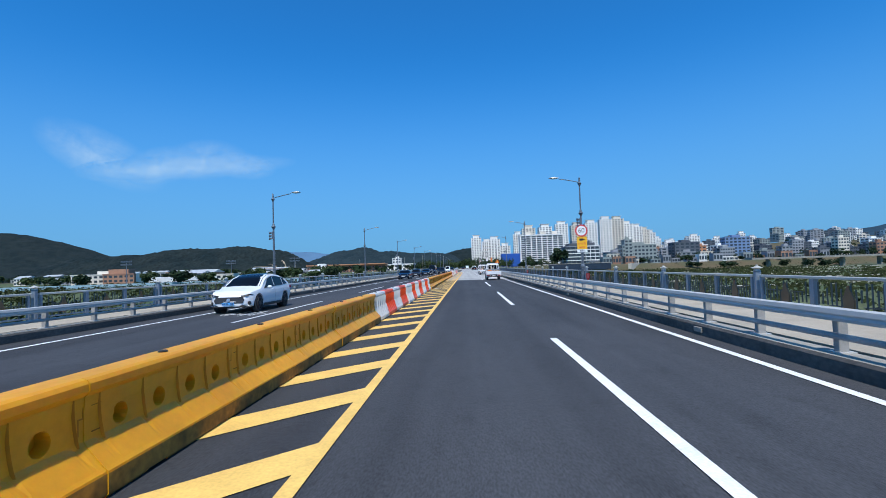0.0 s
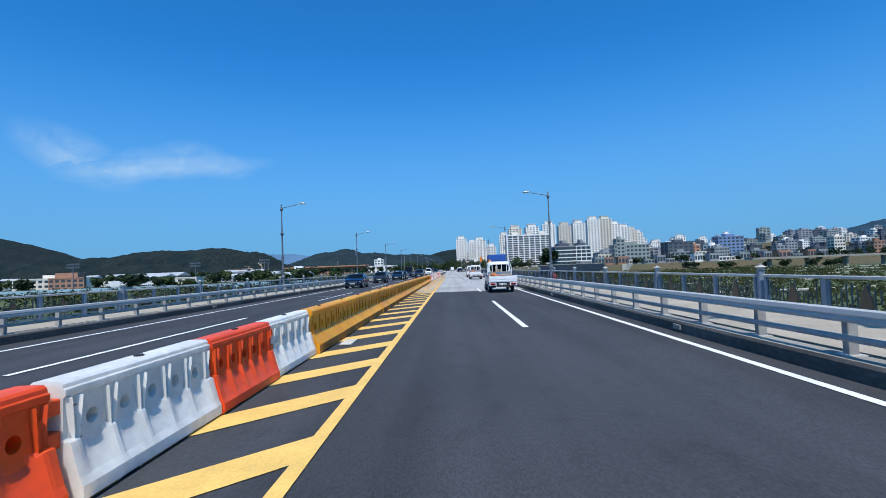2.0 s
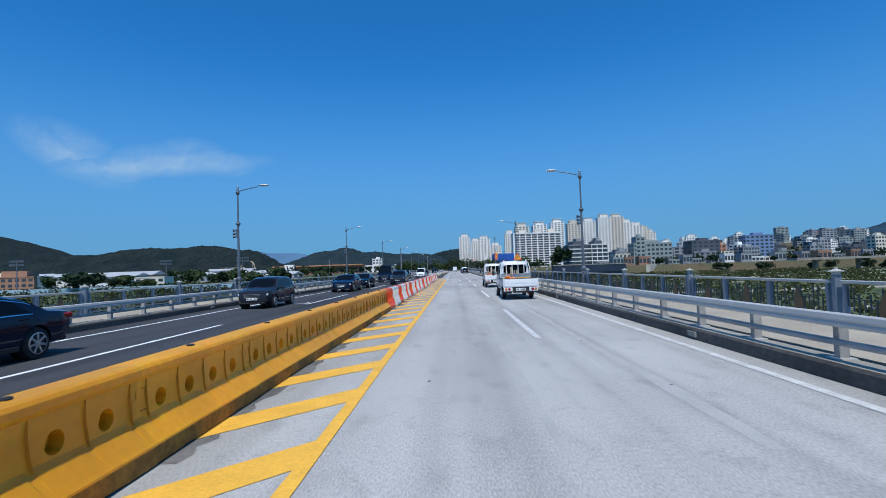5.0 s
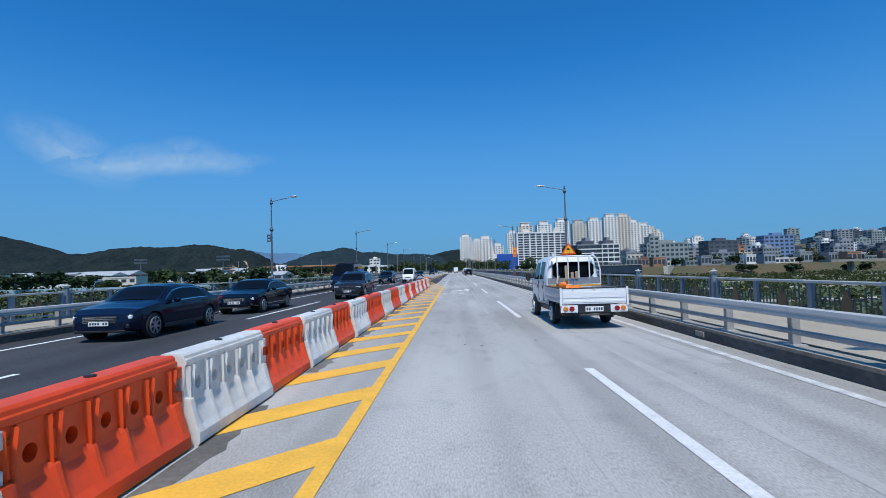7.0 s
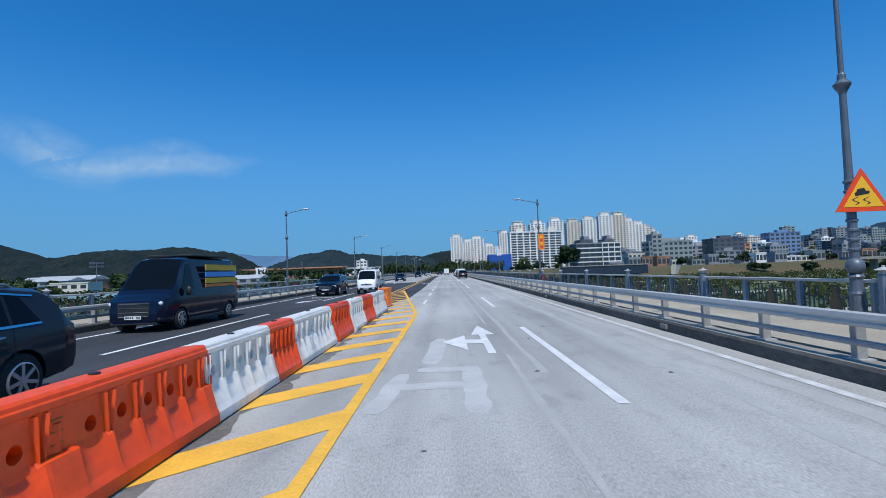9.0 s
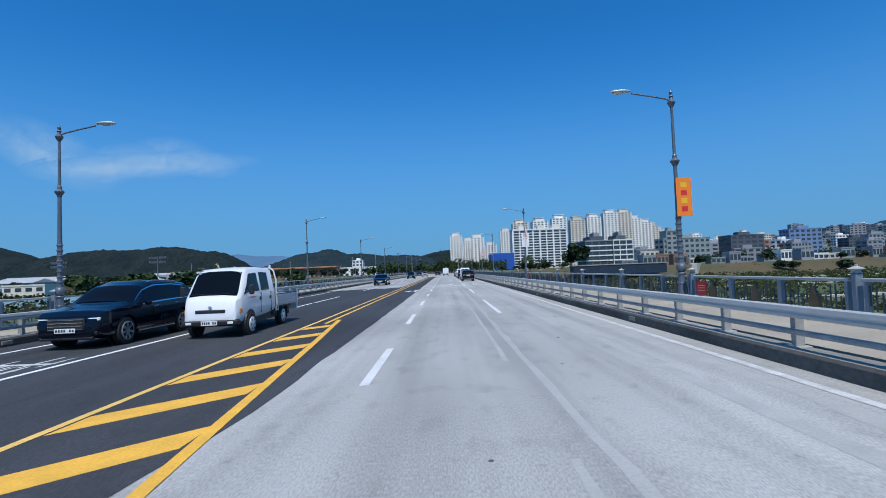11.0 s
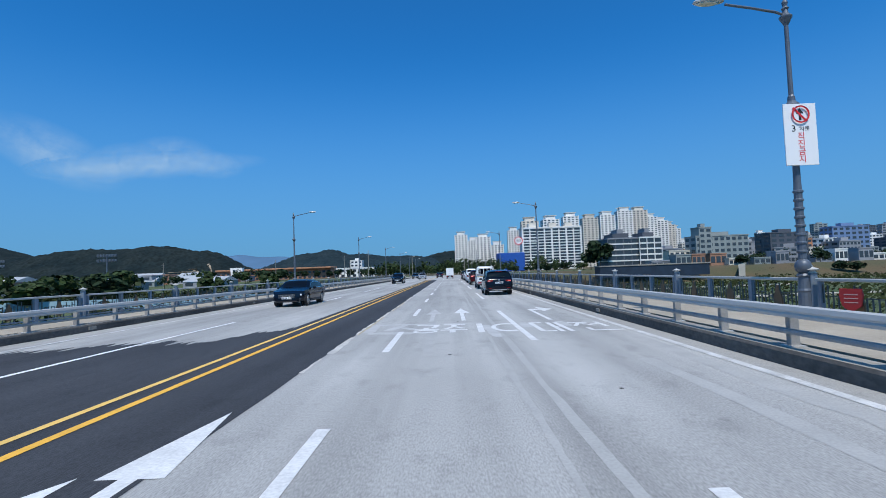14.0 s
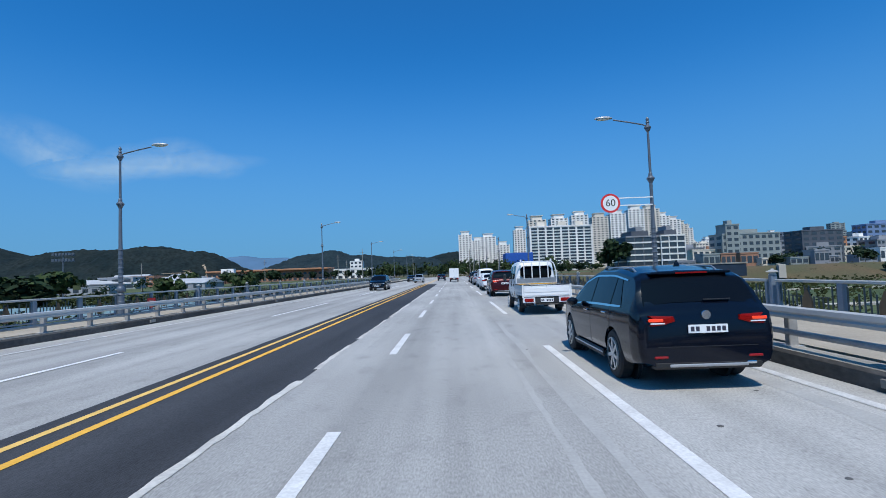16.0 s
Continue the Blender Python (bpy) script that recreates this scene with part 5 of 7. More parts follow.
def cut_arches(bm, W, axles, r):
    """Cut four wheel openings into a body shell."""
    tmp = []
    for data in (bm, bmesh.new()):
        if tmp:
            for s in (1, -1):
                for ya in axles:
                    cyl_bm(data, (s * (W - 0.30), ya, r), (s * (W + 0.2), ya, r), r * 1.12, None, 28)
            bmesh.ops.recalc_face_normals(data, faces=data.faces)
        me = bpy.data.meshes.new("tmp")
        data.to_mesh(me)
        data.free()
        ob = bpy.data.objects.new("tmp", me)
        scene.collection.objects.link(ob)
        tmp.append(ob)
    mod = tmp[0].modifiers.new("cut", "BOOLEAN")
    mod.operation, mod.solver, mod.object = "DIFFERENCE", "EXACT", tmp[1]
    bpy.context.view_layer.update()
    me = bpy.data.meshes.new_from_object(tmp[0].evaluated_get(bpy.context.evaluated_depsgraph_get()))
    out = bmesh.new()
    out.from_mesh(me)
    for ob in tmp:
        old = ob.data
        bpy.data.objects.remove(ob)
        bpy.data.meshes.remove(old)
    bpy.data.meshes.remove(me)
    for e in out.edges:
        if len(e.link_faces) == 2 and e.calc_face_angle() > 0.6:
            e.smooth = False
    return out


def plate(root, y, z, back, blue=False, w=0.52, hgt=0.11, x=0.0):
    d = -1 if back else 1
    p = part("number_plate", box(x - w / 2, x + w / 2, min(y, y + d * 0.012), max(y, y + d * 0.012), z - hgt / 2, z + hgt / 2), PLATE_B if blue else PLATE_W, root, "number plate with unreadable dark bars")
    for i in range(7):
        cx = x - w * 0.4 + w * 0.8 * i / 6
        if i in (2,):
            continue
        part("plate_bar", box(cx - w * 0.045, cx + w * 0.045, min(y + d * 0.012, y + d * 0.016), max(y + d * 0.012, y + d * 0.016), z - hgt * 0.28, z + hgt * 0.28), PLATE_INK, p)


def car(kind, paintm, label, m, tail_lit=False, group="cars in traffic", blue=False, rims=None):
    """kind: suv, sedan, hatch or van."""
    if kind == "suv":
        L, W, r, f_ax, r_ax = 4.8, 0.945, 0.37, 3.83, 1.05
        top = [(0, 0.94), (0.05, 1.06), (0.12, 1.13), (0.42, 1.54), (0.55, 1.605), (1.4, 1.69), (2.3, 1.685), (2.85, 1.57), (3.62, 1.13), (3.8, 1.09), (4.5, 0.97), (4.7, 0.85), (4.8, 0.6)]
        belt = [(0, 1.0), (0.3, 1.10), (1.4, 1.06), (3.5, 1.0), (4.8, 0.9)]
        glass = [(2.28, 3.42, 0.0, 0.62), (1.2, 2.22, 0.0, 0.0), (0.70, 1.14, 0.24, 0.0)]
        rear_g, wind = (0.16, 0.40), (2.9, 3.58)
    elif kind == "crossover":
        L, W, r, f_ax, r_ax = 4.86, 0.97, 0.385, 4.0, 0.98
        top = [(0, 0.88), (0.05, 1.05), (0.15, 1.12), (0.75, 1.42), (1.2, 1.56), (1.9, 1.64), (2.5, 1.62), (2.95, 1.51), (3.75, 1.10), (3.95, 1.04), (4.45, 0.94), (4.66, 0.84), (4.78, 0.68), (4.86, 0.5)]
        belt = [(0, 1.02), (0.6, 1.12), (1.6, 1.05), (3.6, 0.98), (4.86, 0.84)]
        glass = [(2.3, 3.5, 0.0, 0.66), (1.25, 2.24, 0.0, 0.0), (0.62, 1.19, 0.34, 0.0)]
        rear_g, wind = (0.3, 1.1), (2.75, 3.70)
    elif kind == "sedan":
        L, W, r, f_ax, r_ax = 4.95, 0.93, 0.35, 4.05, 1.05
        top = [(0, 0.72), (0.05, 0.95), (0.15, 1.02), (0.65, 1.07), (1.35, 1.36), (1.8, 1.44), (2.5, 1.46), (2.95, 1.40), (3.7, 1.02), (3.85, 0.99), (4.6, 0.86), (4.85, 0.74), (4.95, 0.55)]
        belt = [(0, 0.95), (1.0, 0.98), (3.6, 0.93), (4.95, 0.8)]
        glass = [(2.3, 3.5, 0.0, 0.66), (1.15, 2.24, 0.42, 0.0)]
        rear_g, wind = (0.72, 1.36), (2.98, 3.66)
    elif kind == "hatch":
        L, W, r, f_ax, r_ax = 4.05, 0.88, 0.32, 3.25, 0.72
        top = [(0, 0.85), (0.05, 1.0), (0.35, 1.45), (0.5, 1.52), (1.2, 1.57), (2.0, 1.55), (2.4, 1.47), (3.05, 1.05), (3.2, 1.02), (3.85, 0.88), (3.98, 0.76), (4.05, 0.55)]
        belt = [(0, 1.0), (1.2, 0.98), (3.0, 0.93), (4.05, 0.82)]
        glass = [(1.9, 2.9, 0.0, 0.55), (0.95, 1.85, 0.0, 0.0), (0.4, 0.9, 0.2, 0.0)]
        rear_g, wind = (0.08, 0.34), (2.42, 3.02)
    elif kind == "van":
        L, W, r, f_ax, r_ax = 5.55, 1.03, 0.36, 4.55, 0.95
        top = [(0, 1.2), (0.03, 2.38), (0.1, 2.46), (3.6, 2.46), (3.95, 2.40), (4.85, 1.35), (5.0, 1.22), (5.45, 1.02), (5.52, 0.9), (5.55, 0.6)]
        belt = [(0, 1.15), (4.7, 1.22), (5.55, 0.98)]
        glass = [(3.65, 4.65, 0.0, 0.68)]
        rear_g, wind = None, (3.98, 4.82)
    elif kind == "minivan":
        L, W, r, f_ax, r_ax = 4.6, 0.87, 0.32, 3.95, 1.2
        top = [(0, 1.2), (0.04, 1.75), (0.12, 1.9), (1.2, 1.95), (3.3, 1.93), (3.6, 1.85), (4.25, 1.25), (4.4, 1.1), (4.55, 0.95), (4.6, 0.6)]
        belt = [(0, 1.1), (4.0, 1.08), (4.6, 0.95)]
        glass = [(2.9, 4.05, 0.0, 0.5), (1.5, 2.85, 0.0, 0.0), (0.3, 1.45, 0.1, 0.0)]
        rear_g, wind = (0.02, 0.045), (3.62, 4.22)
    half = [(0, W * 0.80), (0.06, W * 0.90), (0.35, W * 0.98), (1.0, W), (L - 1.1, W), (L - 0.4, W * 0.95), (L - 0.1, W * 0.82), (L, W * 0.7)]
    if kind == "suv":
        half = [(0, W * 0.90), (0.05, W * 0.95), (0.3, W * 0.99), (0.9, W), (L - 1.1, W), (L - 0.4, W * 0.95), (L - 0.1, W * 0.84), (L, W * 0.72)]
    if kind == "crossover":
        half = [(0, W * 0.78), (0.1, W * 0.90), (0.4, W * 0.98), (1.0, W), (L - 1.2, W), (L - 0.7, W * 0.985), (L - 0.4, W * 0.94), (L - 0.2, W * 0.84), (L - 0.07, W * 0.70), (L, W * 0.52)]
    if kind == "van":
        half = [(0, W * 0.97), (0.2, W), (L - 0.9, W), (L - 0.25, W * 0.92), (L, W * 0.72)]
    bottom = [(0, 0.34 if kind == "suv" else 0.42), (0.4, 0.28), (L - 0.5, 0.24), (L, 0.30)]
    root = thing("car" if kind not in ("van", "minivan") else "van", label, "car" if kind not in ("van", "minivan") else "van", group)
    sh = Shell(top, belt, half, bottom, {"van": 0.16, "minivan": 0.16, "suv": 0.36}.get(kind, 0.32))
    body = part("body", cut_arches(sh.body(), W, (r_ax, f_ax), r), paintm, root, smooth=True)
    for y0, y1, a, b in glass:
        for s in (1, -1):
            part("side_window", sh.side_glass(y0, y1, s, 0.1, 0.88, 8, a, b), GLASS, body, smooth=True)
    part("windscreen", sh.top_glass(*wind), GLASS, body, smooth=True)
    if kind == "crossover":
        part("glass_roof", sh.top_glass(1.35, 2.74), GLASS, body, "dark panoramic glass roof", smooth=True)
    if rear_g:
        part("rear_window", sh.top_glass(*rear_g), GLASS, body, smooth=True)
    # sills, arches and wheels
    for s in (1, -1):
        part("sill", box(*sorted((s * (W - 0.03), s * (W + 0.004))), r_ax + r + 0.1, f_ax - r - 0.1, 0.24, 0.36, 0.02), TRIM_DARK, body)
        if kind == "suv":
            part("sill_strip", box(*sorted((s * (W - 0.01), s * (W + 0.012))), r_ax + r + 0.12, f_ax - r - 0.12, 0.30, 0.325, 0.005), SILVER_TRIM, body)
        for ya in (r_ax, f_ax):
            b = bmesh.new()
            cyl_bm(b, (s * (W - 0.31), ya, r), (s * (W - 0.26), ya, r), r * 1.11, None, 24)
            part("wheel_arch", b, BLACK, body)
            wheel(root, s * (W - 0.118), ya, r, s, 0.2, rims)
        b = bmesh.new()
        bmesh.ops.create_uvsphere(b, u_segments=10, v_segments=7, radius=1)
        zb = curve(belt, glass[0][1] - 0.15) + 0.06
        for v in b.verts:
            v.co = Vector((s * (W + 0.10) + v.co.x * 0.11, glass[0][1] - 0.35 + v.co.y * 0.07, zb + v.co.z * (0.075 if kind != "van" else 0.16)))
        part("mirror", b, paintm if kind != "van" else BLACK, root, smooth=True)
        for y0, y1, _, _ in glass[:2]:
            yh = y0 + 0.12
            zz = curve(belt, yh) - 0.10
            part("door_handle", box(*sorted((s * (W * 0.985), s * (W * 0.985 + 0.03))), yh, yh + 0.2, zz, zz + 0.03, 0.008), CHROME if kind == "suv" else paintm, body)
    # door gaps, window trim and body crease
    for s in (1, -1):
        for y0, y1, a, b_ in glass[:2]:
            b = bmesh.new()
            prev = None
            for k in range(9):
                rg = sh.ring(y0 - 0.03)
                pts = rg[2:7]
                f = k / 8 * (len(pts) - 1)
                i0 = min(int(f), len(pts) - 2)
                u = f - i0
                x = pts[i0][0] + (pts[i0 + 1][0] - pts[i0][0]) * u
                z = pts[i0][1] + (pts[i0 + 1][1] - pts[i0][1]) * u
                col = [b.verts.new((s * (x + 0.003), y0 - 0.03 + e, z)) for e in (-0.006, 0.006)]
                if prev:
                    b.faces.new((prev[0], prev[1], col[1], col[0]))
                prev = col
            part("door_gap", b, TRIM_DARK, body)
        if kind in ("suv", "sedan", "crossover"):
            b = bmesh.new()
            prev = None
            for k in range(17):
                y = glass[-1][0] + (glass[0][1] - glass[-1][0]) * k / 16
                rg = sh.ring(y)
                (xa, za), (xb, zb) = rg[6], rg[7]
                col = [b.verts.new((s * (xa + (xb - xa) * f + 0.010), y, za + (zb - za) * f)) for f in (0.04, 0.10, 0.87, 0.92)]
                if prev:
                    b.faces.new((prev[0], prev[1], col[1], col[0]))
                    b.faces.new((prev[2], prev[3], col[3], col[2]))
                prev = col
            part("window_trim", b, CHROME if kind != "crossover" else BLACK, body)
    # front
    zf = curve(top, L - 0.12)
    if kind == "crossover":
        g = bmesh.new()
        vs = [(-0.62, 0.44), (0.62, 0.44), (0.70, 0.58), (0.60, 0.70), (-0.60, 0.70), (-0.70, 0.58)]
        f0 = [g.verts.new((x * 0.93, L - 0.16 - abs(x) * 0.12, z)) for x, z in vs]
        f1 = [g.verts.new((x * 0.93, L + 0.066 - (abs(x) * 0.08 + (z - 0.44) * 0.24), z)) for x, z in vs]
        g.faces.new(f1)
        for j in range(6):
            g.faces.new((f0[j], f0[j - 1], f1[j - 1], f1[j]))
        bmesh.ops.recalc_face_normals(g, faces=g.faces)
        part("grille", g, BLACK, body, "glossy black closed grille panel")
        part("front_badge", lathe([(0.075, 0), (0.07, 0.015), (0.04, 0.015)], 14), SILVER_TRIM, body).matrix_local = pose(0, L + 0.035, 0.585, -76, 0, 0)
        for s in (1, -1):
            h = bmesh.new()
            vs = [(0.50, 0.70, 0.06), (0.74, 0.73, 0.12), (0.90, 0.79, 0.36), (0.80, 0.82, 0.18), (0.50, 0.765, 0.11)]
            a0 = [h.verts.new((s * x, L - d + 0.03, z)) for x, z, d in vs]
            a1 = [h.verts.new((s * x, L - d - 0.10, z - 0.01)) for x, z, d in vs]
            h.faces.new(a0)
            h.faces.new(a1)
            for j in range(5):
                h.faces.new((a0[j], a0[j - 1], a1[j - 1], a1[j]))
            bmesh.ops.recalc_face_normals(h, faces=h.faces)
            part("headlamp", h, BLACK, body, "slim dark headlamp")
            part("air_intake", box(*sorted((s * 0.66, s * 0.84)), L - 0.40, L - 0.145, 0.36, 0.52, 0.03), BLACK, body)
            part("intake_trim", box(*sorted((s * 0.62, s * 0.86)), L - 0.36, L - 0.135, 0.33, 0.355, 0.01), CHROME, body)
        part("lower_grille", box(-0.62, 0.62, L - 0.2, L - 0.005, 0.30, 0.36, 0.02), BLACK, body)
    else:
        part("grille", box(-W * 0.5, W * 0.5, L - 0.05, L + 0.012, 0.48, zf - 0.06, 0.03), BLACK, body, "black grille with chrome bars")
        for k in range(4):
            zz = 0.52 + (zf - 0.62) * k / 3
            part("grille_bar", box(-W * 0.46, W * 0.46, L + 0.01, L + 0.022, zz, zz + 0.018), CHROME, body)
        for s in (1, -1):
            part("headlamp", box(*sorted((s * W * 0.5, s * W * 0.84)), L - 0.32, L - 0.075, zf - 0.17, zf - 0.03, 0.04), HEAD_L, body, "clear headlamp")
            part("fog_grille", box(*sorted((s * W * 0.5, s * W * 0.8)), L - 0.2, L - 0.03, 0.36, 0.48, 0.03), BLACK, body)
    plate(root, L + (0.02 if kind != "crossover" else 0.068), 0.5 if kind != "crossover" else 0.43, False, blue)
    part("front_lip", box(-W * 0.72, W * 0.72, L - 0.12, L + 0.008, 0.26, 0.33, 0.02), TRIM_DARK, body)
    # rear
    tl = TAIL_RED if tail_lit else TAIL_DULL
    zr = curve(belt, 0.1)
    if kind == "van":
        for s in (1, -1):
            part("tail_lamp", box(*sorted((s * W * 0.82, s * W * 0.95)), -0.012, 0.05, 0.9, 1.5, 0.02), tl, body)
        part("rear_window", box(-W * 0.75, W * 0.75, -0.01, 0.03, 1.3, 2.1), GLASS, body)
    else:
        for s in (1, -1):
            if kind == "suv":
                vs = [(0.45, zr - 0.085, 0.0), (0.47, zr - 0.02, 0.0), (0.80, zr - 0.005, 0.02), (0.955, zr + 0.0, 0.24), (0.965, zr - 0.12, 0.24), (0.84, zr - 0.155, 0.02), (0.62, zr - 0.13, 0.0)]
                b = bmesh.new()
                f0 = [b.verts.new((s * W * x, y - 0.014, z)) for x, z, y in vs]
                f1 = [b.verts.new((s * W * x * 0.96, y + 0.10, z)) for x, z, y in vs]
                c0 = b.verts.new((s * W * 0.72, -0.024, zr - 0.07))
                for j in range(7):
                    b.faces.new((f0[j], f0[j - 1], c0))
                    b.faces.new((f0[j], f0[j - 1], f1[j - 1], f1[j]))
                bmesh.ops.recalc_face_normals(b, faces=b.faces)
                lmp = part("tail_lamp", b, tl, body, "dark red wedge-shaped tail lamp")
                if tail_lit:
                    part("lamp_light", box(*sorted((s * W * 0.62, s * W * 0.83)), -0.036, -0.018, zr - 0.085, zr - 0.045, 0.008), TAIL_CORE, lmp, "lit red lamp core")
                part("lamp_strip", box(*sorted((s * W * 0.60, s * W * 0.80)), -0.034, -0.02, zr - 0.115, zr - 0.098), HEAD_L, lmp)
            else:
                part("tail_lamp", box(*sorted((s * W * 0.52, s * W * 0.945)), -0.015, 0.3, zr - 0.13, zr - 0.01, 0.03), tl, body, "red tail lamp")
            part("reflector", box(*sorted((s * W * 0.56, s * W * 0.76)), -0.012, 0.1, 0.45, 0.485, 0.01), TAIL_DULL, body)
    part("rear_bumper_trim", box(-W * 0.78, W * 0.78, -0.01 if kind != "suv" else -0.004, 0.2, 0.30, 0.43, 0.04), TRIM_DARK, body)
    if kind == "suv":
        part("skid_plate", box(-W * 0.55, W * 0.55, -0.016, 0.1, 0.335, 0.375, 0.010), SILVER_TRIM, body)
        part("tailgate_spoiler", box(-W * 0.60, W * 0.60, 0.36, 0.62, 1.565, 1.605, 0.015), paintm, body)
        part("brake_light", box(-0.22, 0.22, 0.352, 0.38, 1.576, 1.596), tl, body)
        part("tailgate_seam", box(-W * 0.70, W * 0.70, -0.004, 0.02, 0.60, 0.608), TRIM_DARK, body)
        part("tailpipe", box(W * 0.52, W * 0.66, -0.03, 0.1, 0.36, 0.40, 0.012), CHROME, body)
        part("rear_wiper", box(0.04, 0.40, 0.13, 0.15, 1.21, 1.225), BLACK, body)
        for s in (1, -1):
            b = bmesh.new()
            pts = [(0.80, 1.60), (0.95, 1.665), (2.2, 1.70), (2.5, 1.62)]
            for (ya, za), (yb, zb) in zip(pts, pts[1:]):
                cyl_bm(b, (s * 0.60, ya, za), (s * 0.60, yb, zb), 0.014, None, 6)
            part("roof_rail", b, SILVER_TRIM, root, "silver roof rail")
        b = lathe([(0.05, 0.0), (0.03, 0.06), (0.005, 0.1)], 8)
        o = part("antenna", b, paintm, root)
        o.location = (0, 0.8, 1.675)
    part("badge", lathe([(0.065, 0), (0.06, 0.012)], 12), CHROME, body).matrix_local = pose(0, -0.008 if kind != "suv" else 0.01, zr - 0.02 if kind != "suv" else 1.02, 90, 0, 0)
    plate(root, -0.02, 0.84 if kind != "sedan" else 0.6, True)
    root.matrix_world = m
    return root


HUB = mat("hub_cap_silver", (0.6, 0.61, 0.62), 0.4, 0.2, var=0.1, scale=8)
BEDSIDE = mat("bed_side_silver", (0.50, 0.53, 0.57), 0.35, 0.35, var=0.12, scale=1.5)


def drop_truck(label, m, cargo, lit=False, paintm=None):
    """Small double-cab drop-side truck, tail at y 0, front at 5.2."""
    pm = paintm or P_WHITE
    root = thing("pickup_truck", label, "truck", "trucks in traffic")
    sh = Shell([(2.28, 1.0), (2.30, 1.86), (2.40, 1.96), (3.4, 1.99), (4.2, 1.95), (4.45, 1.86), (5.0, 1.18), (5.12, 1.04), (5.2, 0.6)],
               [(2.28, 1.22), (4.6, 1.20), (5.2, 1.0)],
               [(2.28, 0.80), (2.36, 0.83), (4.4, 0.83), (4.95, 0.80), (5.2, 0.70)],
               [(2.28, 0.52), (3.2, 0.46), (4.6, 0.40), (5.2, 0.36)], 0.18)
    # loft starts behind the cab
    bm = bmesh.new()
    ys = sorted({*np.linspace(2.28, 5.2, 34).round(3), 2.30, 2.36, 2.4, 5.0, 5.12})
    rings = []
    for y in ys:
        r = sh.ring(y)
        rings.append([bm.verts.new((x, y, z)) for x, z in r] + [bm.verts.new((-x, y, z)) for x, z in reversed(r[1:-1])])
    for a, b in zip(rings, rings[1:]):
        for i in range(len(a)):
            bm.faces.new((a[i], b[i], b[i - 1], a[i - 1]))
    bm.faces.new(rings[0])
    bm.faces.new(list(reversed(rings[-1])))
    bmesh.ops.recalc_face_normals(bm, faces=bm.faces)
    cab = part("cab", bm, pm, root, "white double cab", smooth=True)
    for s in (1, -1):
        part("side_window", sh.side_glass(3.62, 4.78, s, 0.06, 0.86, 8, 0.04, 0.50), GLASS, cab, smooth=True)
        part("side_window", sh.side_glass(2.78, 3.50, s, 0.06, 0.86, 8, 0.0, 0.04), GLASS, cab, smooth=True)
        for y in (3.56, 2.70):
            part("door_gap", box(*sorted((s * 0.80, s * 0.8325)), y - 0.005, y + 0.005, 0.58, 1.2), TRIM_DARK, cab)
        for y in (3.66, 2.82):
            b = lathe([(0.045, 0), (0.062, 0.012), (0.02, 0.02)], 16)
            o = part("door_handle", b, BLACK, cab, "round black door handle recess")
            o.matrix_local = pose(s * 0.828, y, 1.02, 0, 90 * s, 0)
        b = box(-0.07, 0.07, -0.05, 0.05, -0.14, 0.14, 0.03)
        o = part("mirror", b, BLACK, root, "black door mirror")
        o.location = (s * 0.99, 4.72, 1.32)
        part("mirror_arm", box(*sorted((s * 0.80, s * 0.95)), 4.70, 4.74, 1.26, 1.30), BLACK, root)
        for ya, rr, wx in ((4.42, 0.31, 0.765), (1.55, 0.31, 0.72)):
            wh = wheel(root, s * wx, ya, rr, s, 0.19, HUB, 6)
            b = lathe([(0.215, 0.0), (0.205, 0.022), (0.12, 0.038), (0.05, 0.05), (0.0, 0.05)], 24)
            cap = part("hub_cap", b, HUB, wh, "pale round hub cap with slots", smooth=True)
            cap.matrix_local = pose(s * 0.10, 0, 0, 0, 90 * s, 0)
            for i in range(6):
                a = i * math.pi / 3
                c = lathe([(0.026, 0.0), (0.026, 0.012)], 8)
                part("slot", c, BLACK, wh).matrix_local = pose(s * 0.131, 0.145 * math.cos(a), 0.145 * math.sin(a), 0, 90 * s, 0)
        b = bmesh.new()
        cyl_bm(b, (s * 0.70, 4.42, 0.36), (s * 0.836, 4.42, 0.36), 0.40, 0.38, 24)
        part("wheel_arch", b, BLACK, cab)
        part("step_loop", box(*sorted((s * 0.80, s * 0.83)), 1.98, 2.26, 0.52, 0.56, 0.01), pm, root)
        part("step_loop", box(*sorted((s * 0.80, s * 0.83)), 2.20, 2.26, 0.56, 0.68, 0.01), pm, root)
        part("step_loop", box(*sorted((s * 0.80, s * 0.83)), 1.98, 2.03, 0.56, 0.68, 0.01), pm, root)
        part("side_stripe", box(*sorted((s * 0.826, s * 0.8345)), 3.98, 4.55, 1.085, 1.10), SIGN_RED, cab)
        part("side_stripe", box(*sorted((s * 0.826, s * 0.834)), 3.95, 4.40, 1.065, 1.078), BLACK, cab)
        part("rocker_crease", box(*sorted((s * 0.80, s * 0.8335)), 2.45, 4.0, 0.80, 0.812), pm, cab)
        # added filler that blocks light under the truck and darkens its shadow
        part("side_skirt", box(*sorted((s * 0.40, s * 0.70)), 0.5, 4.1, 0.30, 0.60, 0.02), BLACK, root)
        part("mudflap", box(*sorted((s * 0.60, s * 0.80)), 1.02, 1.04, 0.2, 0.6), BLACK, root)
        part("fuel_step", box(*sorted((s * 0.60, s * 0.78)), 2.0, 2.4, 0.40, 0.60, 0.03), TRIM_DARK, root)
    part("windscreen", sh.top_glass(4.46, 5.0), GLASS, cab, smooth=True)
    part("bumper", box(-0.80, 0.80, 5.02, 5.24, 0.34, 0.52, 0.05), TRIM_DARK, cab, "dark front bumper")
